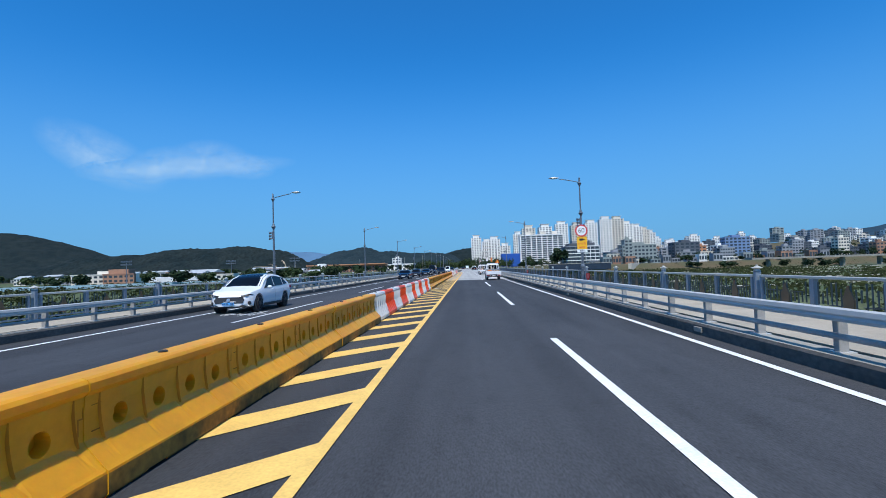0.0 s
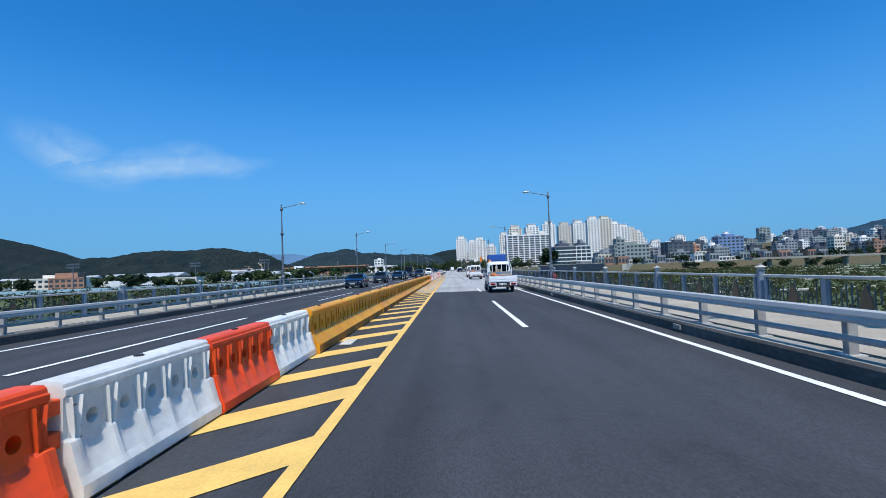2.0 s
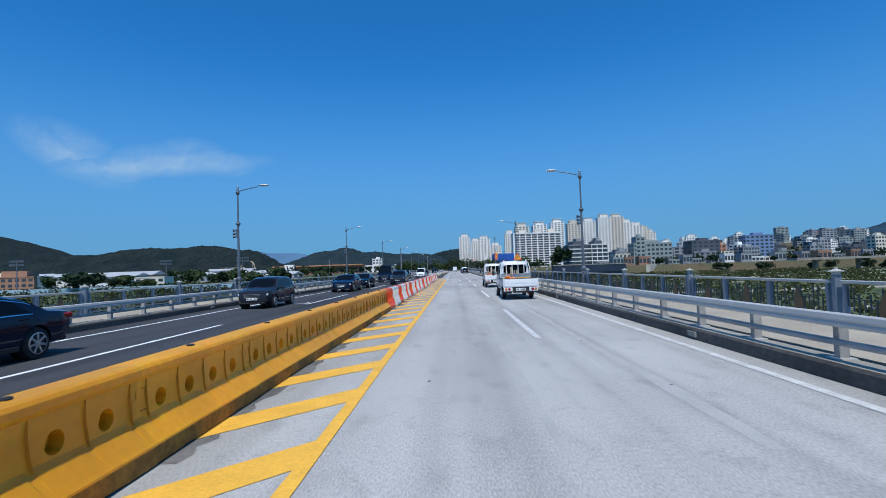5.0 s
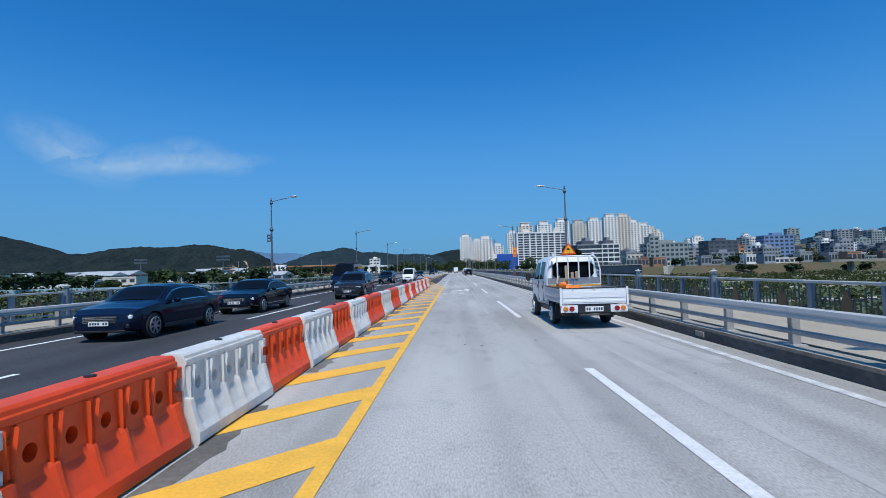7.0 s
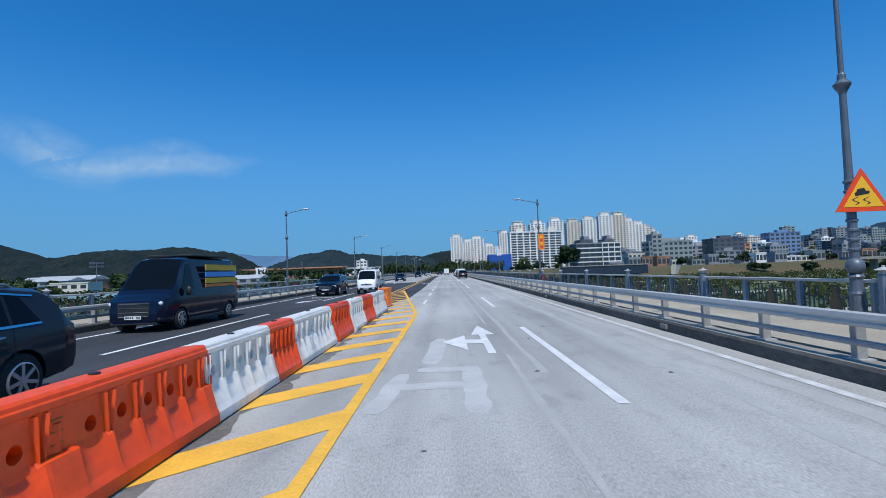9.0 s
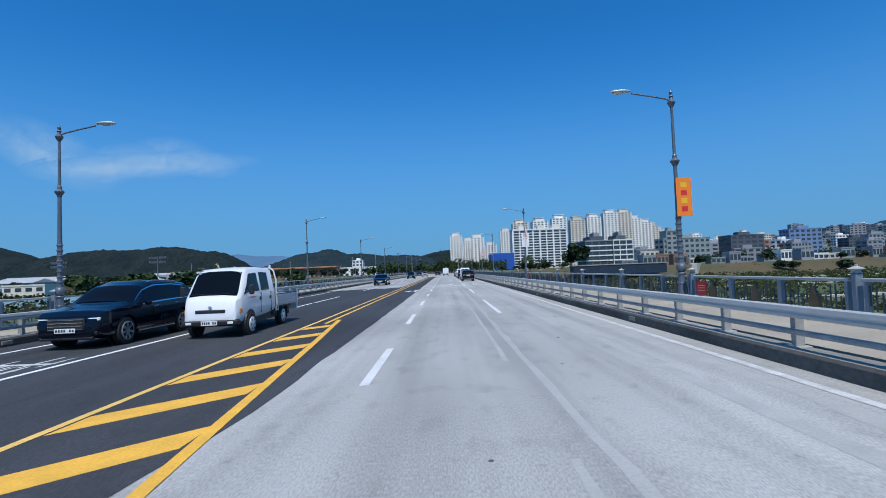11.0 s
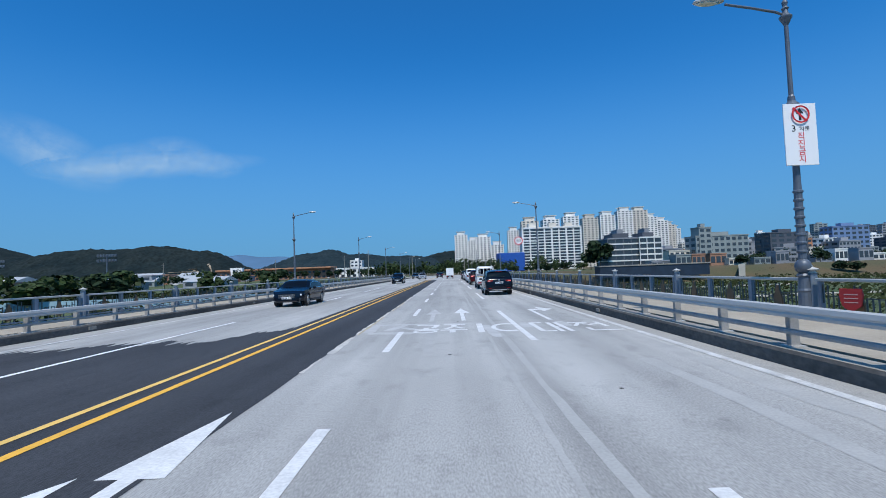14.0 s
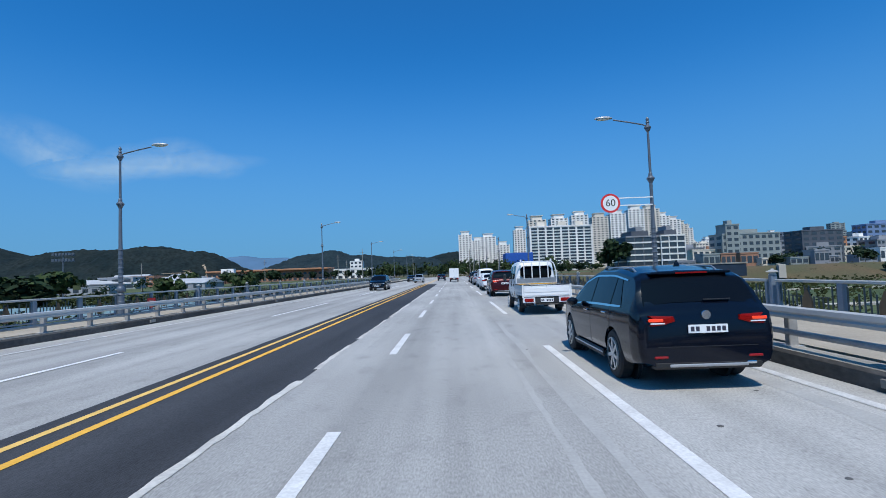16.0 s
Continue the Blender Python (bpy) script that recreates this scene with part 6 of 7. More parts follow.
    part("grille", box(-0.42, 0.42, 5.12, 5.20, 0.70, 0.80, 0.02), BLACK, cab)
    part("front_badge", lathe([(0.05, 0), (0.045, 0.012)], 12), SILVER_TRIM, cab).matrix_local = pose(0, 5.19, 0.86, -80, 0, 0)
    part("wiper", box(-0.45, 0.10, 4.99, 5.02, 1.22, 1.235), BLACK, cab)
    part("wiper", box(0.15, 0.65, 4.99, 5.02, 1.22, 1.235), BLACK, cab)
    for s in (1, -1):
        part("headlamp", box(*sorted((s * 0.46, s * 0.74)), 4.98, 5.165, 0.64, 0.84, 0.05), HEAD_L, cab, "clear headlamp")
        part("turn_lamp", box(*sorted((s * 0.74, s * 0.80)), 4.9, 5.06, 0.66, 0.82, 0.03), AMBER, cab)
        part("fog_lamp", box(*sorted((s * 0.5, s * 0.66)), 5.2, 5.25, 0.40, 0.47, 0.01), HEAD_L, cab)
    plate(root, 5.245, 0.44, False, False, 0.44, 0.12)
    bm = box(-0.62, 0.62, 2.262, 2.285, 1.30, 1.78, 0.11)
    part("rear_window", bm, GLASS, cab, "dark rear window")
    # chassis and load bed
    part("chassis", box(-0.38, 0.38, 0.25, 4.6, 0.38, 0.58, 0.03), BLACK, root)
    part("underbody", box(-0.7, 0.7, 0.3, 2.2, 0.58, 0.66), BLACK, root)
    BED = mat("bed_grey", (0.28, 0.30, 0.32), 0.45, 0.3, var=0.2, scale=3)
    part("bed_floor", box(-0.82, 0.82, 0.06, 2.2, 0.68, 0.74), BED, root, "grey steel load floor")
    for s in (1, -1):
        prof = [(s * 0.82, 0.68), (s * 0.85, 0.68), (s * 0.86, 0.74), (s * 0.85, 0.80), (s * 0.865, 0.86), (s * 0.865, 0.96), (s * 0.85, 1.00), (s * 0.85, 1.06), (s * 0.82, 1.06)]
        dp = part("drop_side", extrude_y(prof, 0.05, 2.2), BEDSIDE, root, "ribbed silver-white drop side")
        part("side_capping", box(*sorted((s * 0.80, s * 0.87)), 0.05, 2.2, 1.06, 1.085), BLACK, dp)
        part("latch", box(*sorted((s * 0.865, s * 0.885)), 0.1, 0.14, 0.78, 1.0), SILVER_TRIM, dp)
        part("corner_post", box(*sorted((s * 0.83, s * 0.88)), 0.0, 0.06, 0.62, 1.09), pm, root)
        lp = part("lamp_panel", box(*sorted((s * 0.42, s * 0.86)), 0.02, 0.08, 0.44, 0.64, 0.01), pm, root)
        for cx, mt in ((0.74, AMBER if not lit else TAIL_DULL), (0.58, TAIL_RED if lit else TAIL_DULL)):
            b = lathe([(0.066, 0), (0.066, 0.02), (0.05, 0.035)], 16)
            o = part("tail_lamp", b, mt, lp, "round tail lamp")
            o.matrix_local = pose(s * cx, 0.02, 0.54, 90, 0, 0)
        part("bumper_bracket", box(*sorted((s * 0.3, s * 0.36)), 0.05, 0.3, 0.40, 0.6), BLACK, root)
    tg = part("tailgate", box(-0.82, 0.82, 0.0, 0.035, 0.66, 1.06, 0.01), pm, root, "white tailgate with ribs")
    for z0, z1 in ((0.70, 0.76), (0.82, 0.98)):
        part("tailgate_rib", box(-0.80, 0.80, -0.012, 0.0, z0, z1, 0.005), pm, tg)
    part("tailgate_capping", box(-0.82, 0.82, -0.005, 0.04, 1.06, 1.08), BLACK, tg)
    for cx in (-0.55, 0.0, 0.55):
        part("hook", box(cx - 0.008, cx + 0.008, -0.02, 0.0, 1.0, 1.08), SILVER_TRIM, tg)
    part("plate_bracket", box(-0.42, 0.42, 0.03, 0.08, 0.42, 0.66, 0.01), BLACK, root)
    plate(root, 0.025, 0.53, True, False, 0.46, 0.13)
    part("bumper_bar", box(-0.40, 0.40, -0.01, 0.05, 0.36, 0.40, 0.015), BLACK, root)
    # headboard frame and panel behind the cab
    hb = part("headboard", box(-0.80, 0.80, 2.12, 2.16, 0.74, 1.30), BED, root, "grey headboard panel with yellow and white stripes")
    part("stripe", box(-0.80, 0.80, 2.114, 2.12, 1.05, 1.08), SIGN_YELLOW, hb)
    for z in (1.025, 1.10, 0.92):
        part("stripe", box(-0.80, 0.80, 2.113, 2.12, z - 0.006, z + 0.006), SIGN_WHITE, hb)
    bm = bmesh.new()
    pts = [(-0.80, 0.74), (-0.80, 1.55), (-0.72, 1.86), (-0.62, 1.95), (0.62, 1.95), (0.72, 1.86), (0.80, 1.55), (0.80, 0.74)]
    for (xa, za), (xb, zb) in zip(pts, pts[1:]):
        cyl_bm(bm, (xa, 2.14, za), (xb, 2.14, zb), 0.024, None, 8)
    part("guard_frame", bm, pm, root, "white tubular guard frame")
    for cx in (-0.48, -0.16, 0.16, 0.48):
        b = bmesh.new()
        cyl_bm(b, (cx, 2.13, 1.28), (cx, 2.13, 1.95), 0.022, None, 8)
        part("guard_bar", b, pm, root)
    for s in (1, -1):
        part("frame_stub", box(s * 0.6 - 0.03, s * 0.6 + 0.03, 2.10, 2.16, 1.95, 2.05), pm, root)
    if lit:
        for s in (1, -1):
            part("tail_lamp", box(*sorted((s * 0.48, s * 0.80)), -0.0, 0.02, 0.48, 0.60, 0.01), TAIL_RED, root, "lit red tail lamp")
    root.matrix_world = m
    if cargo:
        T = m
        bm = bmesh.new()
        bmesh.ops.create_uvsphere(bm, u_segments=36, v_segments=20, radius=1)
        for v in bm.verts:
            k = noise.noise(v.co * 2.3) + 0.6 * noise.noise(v.co * 6.0)
            v.co = Vector((v.co.x * (0.50 + 0.08 * k), v.co.y * 0.26, max(-0.05, v.co.z * (0.30 + 0.07 * k))))
        o = solid("tarpaulin", bm, mat("orange_tarpaulin", (0.85, 0.22, 0.03), 0.5, var=0.2, scale=5, bump=0.4, fine_scale=14), "crumpled orange tarpaulin lying on the truck bed", "tarpaulin", smooth=True)
        o.matrix_world = T @ pose(-0.22, 1.75, 0.78, 0, 0, -8)
        bm = lathe([(0.13, 0), (0.10, 0.1), (0.05, 0.24), (0.045, 0.24)], 28)
        o = solid("traffic_cone", bm, mat("cone_orange", (0.85, 0.2, 0.02), 0.5), "orange cone lying on the truck bed", "cone", smooth=True)
        o.matrix_world = T @ pose(-0.5, 1.55, 1.06, 60, 30, 0)
        bm = bmesh.new()
        for i in range(7):
            a = i * 0.9
            cyl_bm(bm, (0.05 * math.cos(a), 0.03 * math.sin(a), -i * 0.05), (0.05 * math.cos(a + 2), 0.03 * math.sin(a + 2), -i * 0.05 - 0.12), 0.018, None, 6)
        o = solid("rope_coil", bm, mat("rope_beige", (0.5, 0.44, 0.33), 0.9), "beige rope hung on the guard frame", "rope")
        o.matrix_world = T @ pose(-0.48, 2.09, 1.36)
        for dx, hh, mt, lb in ((-0.22, 0.40, (0.45, 0.38, 0.27), "wooden board leaning on the headboard"), (-0.05, 0.2, (0.4, 0.34, 0.25), "short wooden board on the headboard"), (0.08, 0.22, (0.42, 0.36, 0.27), "short wooden board on the headboard")):
            o = solid("board", box(-0.045, 0.045, -0.012, 0.012, 0, hh, 0.004), mat("board_wood", mt, 0.8, var=0.2, scale=8), lb, "board")
            o.matrix_world = T @ pose(dx, 2.09, 1.27, 6, 8 * dx, 0)
        for dx, cc, lb, a in ((-0.16, (0.03, 0.22, 0.65), "blue strap hung on the headboard", 0.16), (-0.28, (0.85, 0.5, 0.03), "yellow strap hung on the headboard", 0.10)):
            bm = bmesh.new()
            for i in range(30):
                u0, u1 = 2 * math.pi * i / 30, 2 * math.pi * (i + 1) / 30
                w0, w1 = 0.10 + 0.03 * math.sin(3 * u0), 0.10 + 0.03 * math.sin(3 * u1)
                cyl_bm(bm, (a * 0.7 * math.cos(u0), 0.02 * math.sin(2 * u0), w0 * math.sin(u0)), (a * 0.7 * math.cos(u1), 0.02 * math.sin(2 * u1), w1 * math.sin(u1)), 0.011, None, 6)
            o = solid("strap", bm, mat("strap_plastic", cc, 0.5), lb, "strap")
            o.matrix_world = T @ pose(dx + 0.05, 2.09, 1.16)
    return root


def box_truck(label, m, front=False):
    root = thing("box_truck", label, "truck", "trucks in traffic")
    part("cargo_box", box(-0.86, 0.86, 0, 3.1, 0.75, 2.45, 0.03), P_WHITE, root, "white cargo box")
    part("rear_door_gap", box(-0.01, 0.01, -0.004, 0.0, 0.8, 2.4), TRIM_DARK, root)
    part("cab", box(-0.8, 0.8, 3.2, 4.9, 0.45, 1.95, 0.15), P_WHITE, root)
    part("windscreen", box(-0.7, 0.7, 4.88, 4.91, 1.2, 1.75), GLASS, root)
    part("chassis", box(-0.7, 0.7, 0.05, 4.7, 0.35, 0.72, 0.03), BLACK, root)
    for s in (1, -1):
        part("tail_lamp", box(*sorted((s * 0.5, s * 0.8)), -0.02, 0.05, 0.5, 0.64, 0.01), TAIL_DULL, root)
        for ya in (0.9, 4.1):
            wheel(root, s * 0.68, ya, 0.32, s, 0.2)
    plate(root, 0.0, 0.55, True, False, 0.4, 0.14)
    root.matrix_world = m
    return root


def nose(L, x, y):
    return pose(x, y + L, 0, 0, 0, 180)


car("crossover", P_WHITE, "white electric family car with dark windows on asphalt", nose(4.86, -10.15, 20.0), blue=True, rims=BLACK)
car("sedan", P_NAVY, "dark blue saloon car on asphalt beyond the barrier", nose(4.95, -10.2, 76.8))
car("hatch", P_GREY, "dark grey compact car with tinted windows on asphalt", nose(4.05, -10.1, 94.0))
car("sedan", P_NAVY, "dark navy saloon car with chrome grille on asphalt", nose(4.95, -9.6, 110.6))
car("sedan", P_BLACK, "black saloon car with wide striped grille on asphalt", nose(4.95, -9.7, 118.6))
VAN = car("van", P_NAVY, "dark navy delivery van with bright side panel", nose(5.55, -10.3, 140.6))
for i, (z0, z1, mt) in enumerate(((1.98, 2.2, SIGN_YELLOW), (1.74, 1.93, PLATE_B), (1.50, 1.70, SIGN_YELLOW), (1.36, 1.47, SIGN_ORANGE))):
    part("side_panel", box(1.012, 1.034, 0.25, 2.9, z0, z1), mt, VAN, "bright advertising panel in plain bars")
    for k in range(5):
        part("panel_bar", box(1.034, 1.036, 0.45 + k * 0.48, 0.75 + k * 0.48, z0 + 0.05, z1 - 0.05), SIGN_RED if i == 0 else PLATE_INK, VAN)
    part("side_panel", box(-1.034, -1.012, 0.25, 2.9, z0, z1), mt, VAN, "bright advertising panel in plain bars")
part("roof_rack", box(-0.85, 0.85, 0.6, 3.4, 2.50, 2.58, 0.02), BLACK, VAN, "black roof rack")
car("suv", P_GREY, "dark blue-grey sport utility car with slim headlamps", nose(4.8, -6.95, 127.8))
car("suv", P_BLACK, "blue-black sport utility car on asphalt", nose(4.8, -9.8, 163.5))
drop_truck("white double-cab truck in the oncoming lane", nose(5.2, -6.8, 164.8), False)
car("sedan", P_BLACK, "long black saloon car with chrome grille on concrete", nose(4.95, -9.0, 216.6))
car("suv", P_BLACK, "black sport utility car far down the carriageway", nose(4.8, -8.5, 268))
car("hatch", P_SILVER, "silver compact car far down the carriageway", nose(4.05, -6.8, 308))
car("sedan", P_GREY, "grey saloon car far down the carriageway", nose(4.95, -9.6, 324))

drop_truck("white double-cab drop-side truck with orange tarpaulin on its bed", pose(3.12, 94.95, 0), True)
drop_truck("white double-cab drop-side truck on asphalt, load on its bed", pose(3.0, 58.5, 0), True, True)
drop_truck("white double-cab drop-side truck on concrete, load on its bed", pose(3.2, 110.9, 0), True)
car("suv", P_BLACK, "blue-black sport utility car with lit red tail lamps", pose(3.0, 221.35, 0) @ Matrix.Diagonal((0.95, 0.95, 0.95, 1)), tail_lit=True)
drop_truck("white double-cab drop-side truck with empty bed", pose(3.12, 232.7, 0), False, True)
car("suv", P_WINE, "dark red sport utility car in the traffic queue", pose(3.1, 246.5, 0), tail_lit=True)
car("sedan", P_WHITE, "white saloon car in the traffic queue", pose(3.1, 257, 0))
car("minivan", P_WHITE, "white van in the traffic queue", pose(3.2, 266, 0))
car("sedan", P_SILVER, "silver saloon car in the traffic queue", pose(3.2, 276, 0))
car("suv", P_GREY, "grey sport utility car in the traffic queue", pose(3.2, 286, 0))
car("hatch", P_NAVY, "navy compact car in the traffic queue", pose(3.2, 296, 0))
box_truck("white box truck with closed rear doors", pose(-0.1, 304, 0))
car("sedan", P_GREY, "grey saloon car far ahead on concrete", pose(-2.9, 325, 0))

# ---- signs on the lamp posts ----
def disc(r, y0, y1, seg=32):
    bm = bmesh.new()
    cyl_bm(bm, (0, y1, 0), (0, y0, 0), r, None, seg)
    return bm


def speed_sign(x, y, z, r, label):
    root = thing("speed_sign", label, "road sign", "road signs")
    root.matrix_world = pose(x, y, z)
    part("backing", disc(r, -0.01, 0.02), SIGN_RED, root)
    part("face", disc(r * 0.79, -0.016, -0.008), SIGN_WHITE, root)
    o = text_mesh("figure", "60", r * 1.05, SIGN_BLACK, pose(0, -0.019, 0, 90, 0, 0), root)
    part("bracket", box(-0.04, 0.04, 0.02, 0.14, -0.1, 0.1), LAMP_GREY, root)
    return root


speed_sign(7.95, LR[0] - 0.16, 3.92, 0.43, "round red and white speed limit sign on the lamp post")
root = thing("camera_notice", "yellow notice plate with dark bars on the lamp post", "road sign", "road signs")
root.matrix_world = pose(7.97, LR[0] - 0.16, 3.07) @ Matrix.Diagonal((0.83, 1, 0.83, 1))
part("plate", box(-0.42, 0.42, -0.01, 0.01, -0.53, 0.53, 0.004), SIGN_YELLOW, root)
part("border", box(-0.38, 0.38, -0.013, -0.01, 0.47, 0.49), SIGN_BLACK, root)
part("pictogram", box(-0.22, 0.1, -0.014, -0.01, 0.18, 0.36, 0.02), SIGN_BLACK, root)
part("pictogram", box(0.1, 0.24, -0.014, -0.01, 0.23, 0.31), SIGN_BLACK, root)
text_mesh("word", "단속중", 0.24, SIGN_RED, pose(0, -0.013, -0.1, 90, 0, 0), root)
part("word_bar", box(-0.25, 0.25, -0.013, -0.01, -0.4, -0.33), SIGN_RED, root)
root = thing("distance_plate", "small white plate reading 300m under the notice", "road sign", "road signs")
root.matrix_world = pose(7.97, LR[0] - 0.16, 2.5) @ Matrix.Diagonal((0.83, 1, 0.83, 1))
part("plate", box(-0.42, 0.42, -0.01, 0.01, -0.12, 0.12, 0.004), SIGN_WHITE, root)
text_mesh("figure", "300m", 0.22, SIGN_BLACK, pose(0, -0.013, 0, 90, 0, 0), root)


def prism_y(pts, y0, y1):
    bm = bmesh.new()
    a = [bm.verts.new((x, y0, z)) for x, z in pts]
    b = [bm.verts.new((x, y1, z)) for x, z in pts]
    for i in range(len(a)):
        bm.faces.new((a[i], a[(i + 1) % len(a)], b[(i + 1) % len(a)], b[i]))
    bm.faces.new(list(reversed(a)))
    bm.faces.new(b)
    bmesh.ops.recalc_face_normals(bm, faces=bm.faces)
    return bm


root = thing("warning_sign", "orange-red triangular slippery road warning sign", "road sign", "road signs")
root.matrix_world = pose(8.1, LR[3] - 0.18, 2.52) @ Matrix.Diagonal((0.78, 1, 0.78, 1))
part("backing", prism_y([(-0.72, 0), (0.72, 0), (0, 1.12)], -0.01, 0.02), mat("sign_orange_red", (0.8, 0.07, 0.01), 0.4), root)
part("face", prism_y([(-0.52, 0.12), (0.52, 0.12), (0, 0.92)], -0.015, -0.008), SIGN_YELLOW, root)
part("pictogram", prism_y([(-0.20, 0.40), (0.16, 0.46), (0.17, 0.53), (0.08, 0.53), (0.03, 0.61), (-0.14, 0.58), (-0.17, 0.50), (-0.22, 0.48)], -0.02, -0.014), SIGN_BLACK, root, "black skidding car")
for x0 in (-0.20, 0.08):
    b = bmesh.new()
    pts = [(x0 + 0.075 * math.sin(k * 0.9), 0.18 + 0.024 * k) for k in range(9)]
    for (xa, za), (xb, zb) in zip(pts, pts[1:]):
        b.faces.new([b.verts.new(p) for p in ((xa - 0.022, -0.018, za), (xa + 0.022, -0.018, za), (xb + 0.022, -0.018, zb), (xb - 0.022, -0.018, zb))])
    part("pictogram", b, SIGN_BLACK, root, "black wavy skid track")

root = thing("lane_sign", "tall white sign forbidding straight on from lane three", "road sign", "road signs")
root.matrix_world = pose(8.03, LR[5] - 0.18, 3.73) @ Matrix.Diagonal((0.88, 1, 0.88, 1))
part("plate", box(-0.42, 0.42, -0.01, 0.02, 0.0, 1.62, 0.005), SIGN_WHITE, root)
b = lathe([(0.23, -0.02), (0.23, -0.012), (0.19, -0.012), (0.19, -0.02)], 28, 0.0, False)
bmesh.ops.transform(b, matrix=pose(0, 0, 0, -90, 0, 0), verts=b.verts)
part("ring", b, SIGN_RED, root).location = (0, -0.03, 1.33)
part("arrow", prism_y([(-0.03, 1.18), (0.03, 1.18), (0.03, 1.36), (0.1, 1.36), (0, 1.5), (-0.1, 1.36), (-0.03, 1.36)], -0.016, -0.01), SIGN_BLACK, root)
part("slash", prism_y([(-0.19, 1.50), (-0.15, 1.53), (0.19, 1.16), (0.15, 1.13)], -0.02, -0.016), SIGN_RED, root)
text_mesh("figure", "3", 0.24, SIGN_BLACK, pose(-0.18, -0.013, 0.96, 90, 0, 0), root)
text_mesh("word", "차로", 0.15, SIGN_BLACK, pose(0.1, -0.013, 0.95, 90, 0, 0), root)
for i, c in enumerate("직진금지"):
    text_mesh("word", c, 0.22, SIGN_RED, pose(0.0, -0.013, 0.75 - 0.2 * i, 90, 0, 0), root)

root = thing("banner", "orange vertical banner on the lamp post", "banner", "road signs")
root.matrix_world = pose(8.18, LR[4] - 0.14, 3.2) @ Matrix.Diagonal((0.88, 1, 0.88, 1))
part("cloth", box(-0.3, 0.3, -0.01, 0.01, 0, 1.55, 0.003), SIGN_ORANGE, root)
for i in range(4):
    part("word_bar", box(-0.12, 0.12, -0.014, -0.01, 0.2 + i * 0.32, 0.4 + i * 0.32), SIGN_YELLOW if i % 2 else SIGN_RED, root)

SP = speed_sign(6.27, LR[6] - 0.15, 4.2, 0.39, "round red and white speed limit sign on a side arm")
part("arm", box(0.0, 1.73, 0.03, 0.07, 0.18, 0.22), SIGN_WHITE, SP)
part("arm", box(0.0, 1.73, 0.03, 0.07, -0.12, -0.08), SIGN_WHITE, SP)

# loudspeakers and small boxes on some posts
for x, y in ((8.0, LR[2]), (-14.7, LL[2]), (-14.7, LL[3]), (-14.7, LL[0]), (8.0, LR[0])):
    root = thing("loudspeaker", "small grey horn loudspeakers on a lamp post", "loudspeaker", "loudspeakers")
    root.matrix_world = pose(x, y, 4.28) @ Matrix.Diagonal((0.9, 0.9, 0.9, 1))
    for i in range(3):
        b = bmesh.new()
        cyl_bm(b, (-0.08, -0.05, i * 0.24), (-0.34, -0.16, i * 0.24), 0.04, 0.11, 12)
        part("horn", b, LAMP_GREY, root)
    part("bracket", box(-0.12, 0.02, -0.1, 0.02, -0.05, 0.6), LAMP_GREY, root)

# red shield boards on the balustrades
SHIELD = mat("shield_red", (0.36, 0.02, 0.02), 0.5)
SHIELD_INK = mat("shield_ink", (0.5, 0.3, 0.28), 0.5)
for x, ys in ((8.0, [LR[k] - 1.3 for k in (0, 1, 3, 4, 5)]), (-14.72, [LL[k] + 2.2 for k in (0, 2, 3, 4, 5, 6)])):
    for y in ys:
        root = thing("shield_board", "red shield-shaped board fixed to the balustrade", "board", "shield boards")
        root.matrix_world = pose(x, y, 0.14, 0, 0, -70 if x > 0 else 70) @ Matrix.Diagonal((0.8, 0.8, 0.8, 1))
        part("board", prism_y([(-0.02, 0.42), (0.22, 0.58), (0.28, 0.85), (0.25, 1.02), (-0.25, 1.02), (-0.28, 0.85), (-0.22, 0.58)], -0.02, 0.02), SHIELD, root)
        for i in range(3):
            part("word_bar", box(-0.16, 0.16, -0.024, -0.02, 0.66 + i * 0.1, 0.685 + i * 0.1), SHIELD_INK, root)

# kerb drains and road debris
PEBBLE = mat("dark_grit", (0.10, 0.10, 0.10), 0.8, var=0.2, scale=2)
for y in range(-4, 290, 14):
    for sgn, xk in ((1, XC_R), (-1, XC_L)):
        solid("kerb_outlet", box(*sorted((xk - sgn * 0.03, xk + sgn * 0.02)), y + 0.7, y + 1.05, 0.06, 0.17, 0.008), CONC_OLD, "small concrete outlet block on the kerb face", "outlet", "kerb outlets")
rng = random.Random(3)
solid("board", box(-2.75, -2.48, 38.6, 39.4, 0.004, 0.03, 0.004), mat("pale_board", (0.6, 0.57, 0.5), 0.8, var=0.2, scale=3), "pale broken board lying on the hatched strip", "board")
for i in range(60):
    x, y = rng.uniform(-1.2, 4.2), rng.uniform(64, 232)
    r = rng.uniform(0.02, 0.045)
    b = bmesh.new()
    bmesh.ops.create_icosphere(b, subdivisions=1, radius=r)
    for v in b.verts:
        v.co.z = max(0, v.co.z * 0.35)
        v.co.x *= rng.uniform(0.6, 1.4)
    o = solid("pebble", b, PEBBLE, "small dark pebble on the road", "pebble", "pebbles on the road")
    o.location = (x, y, 0.001)


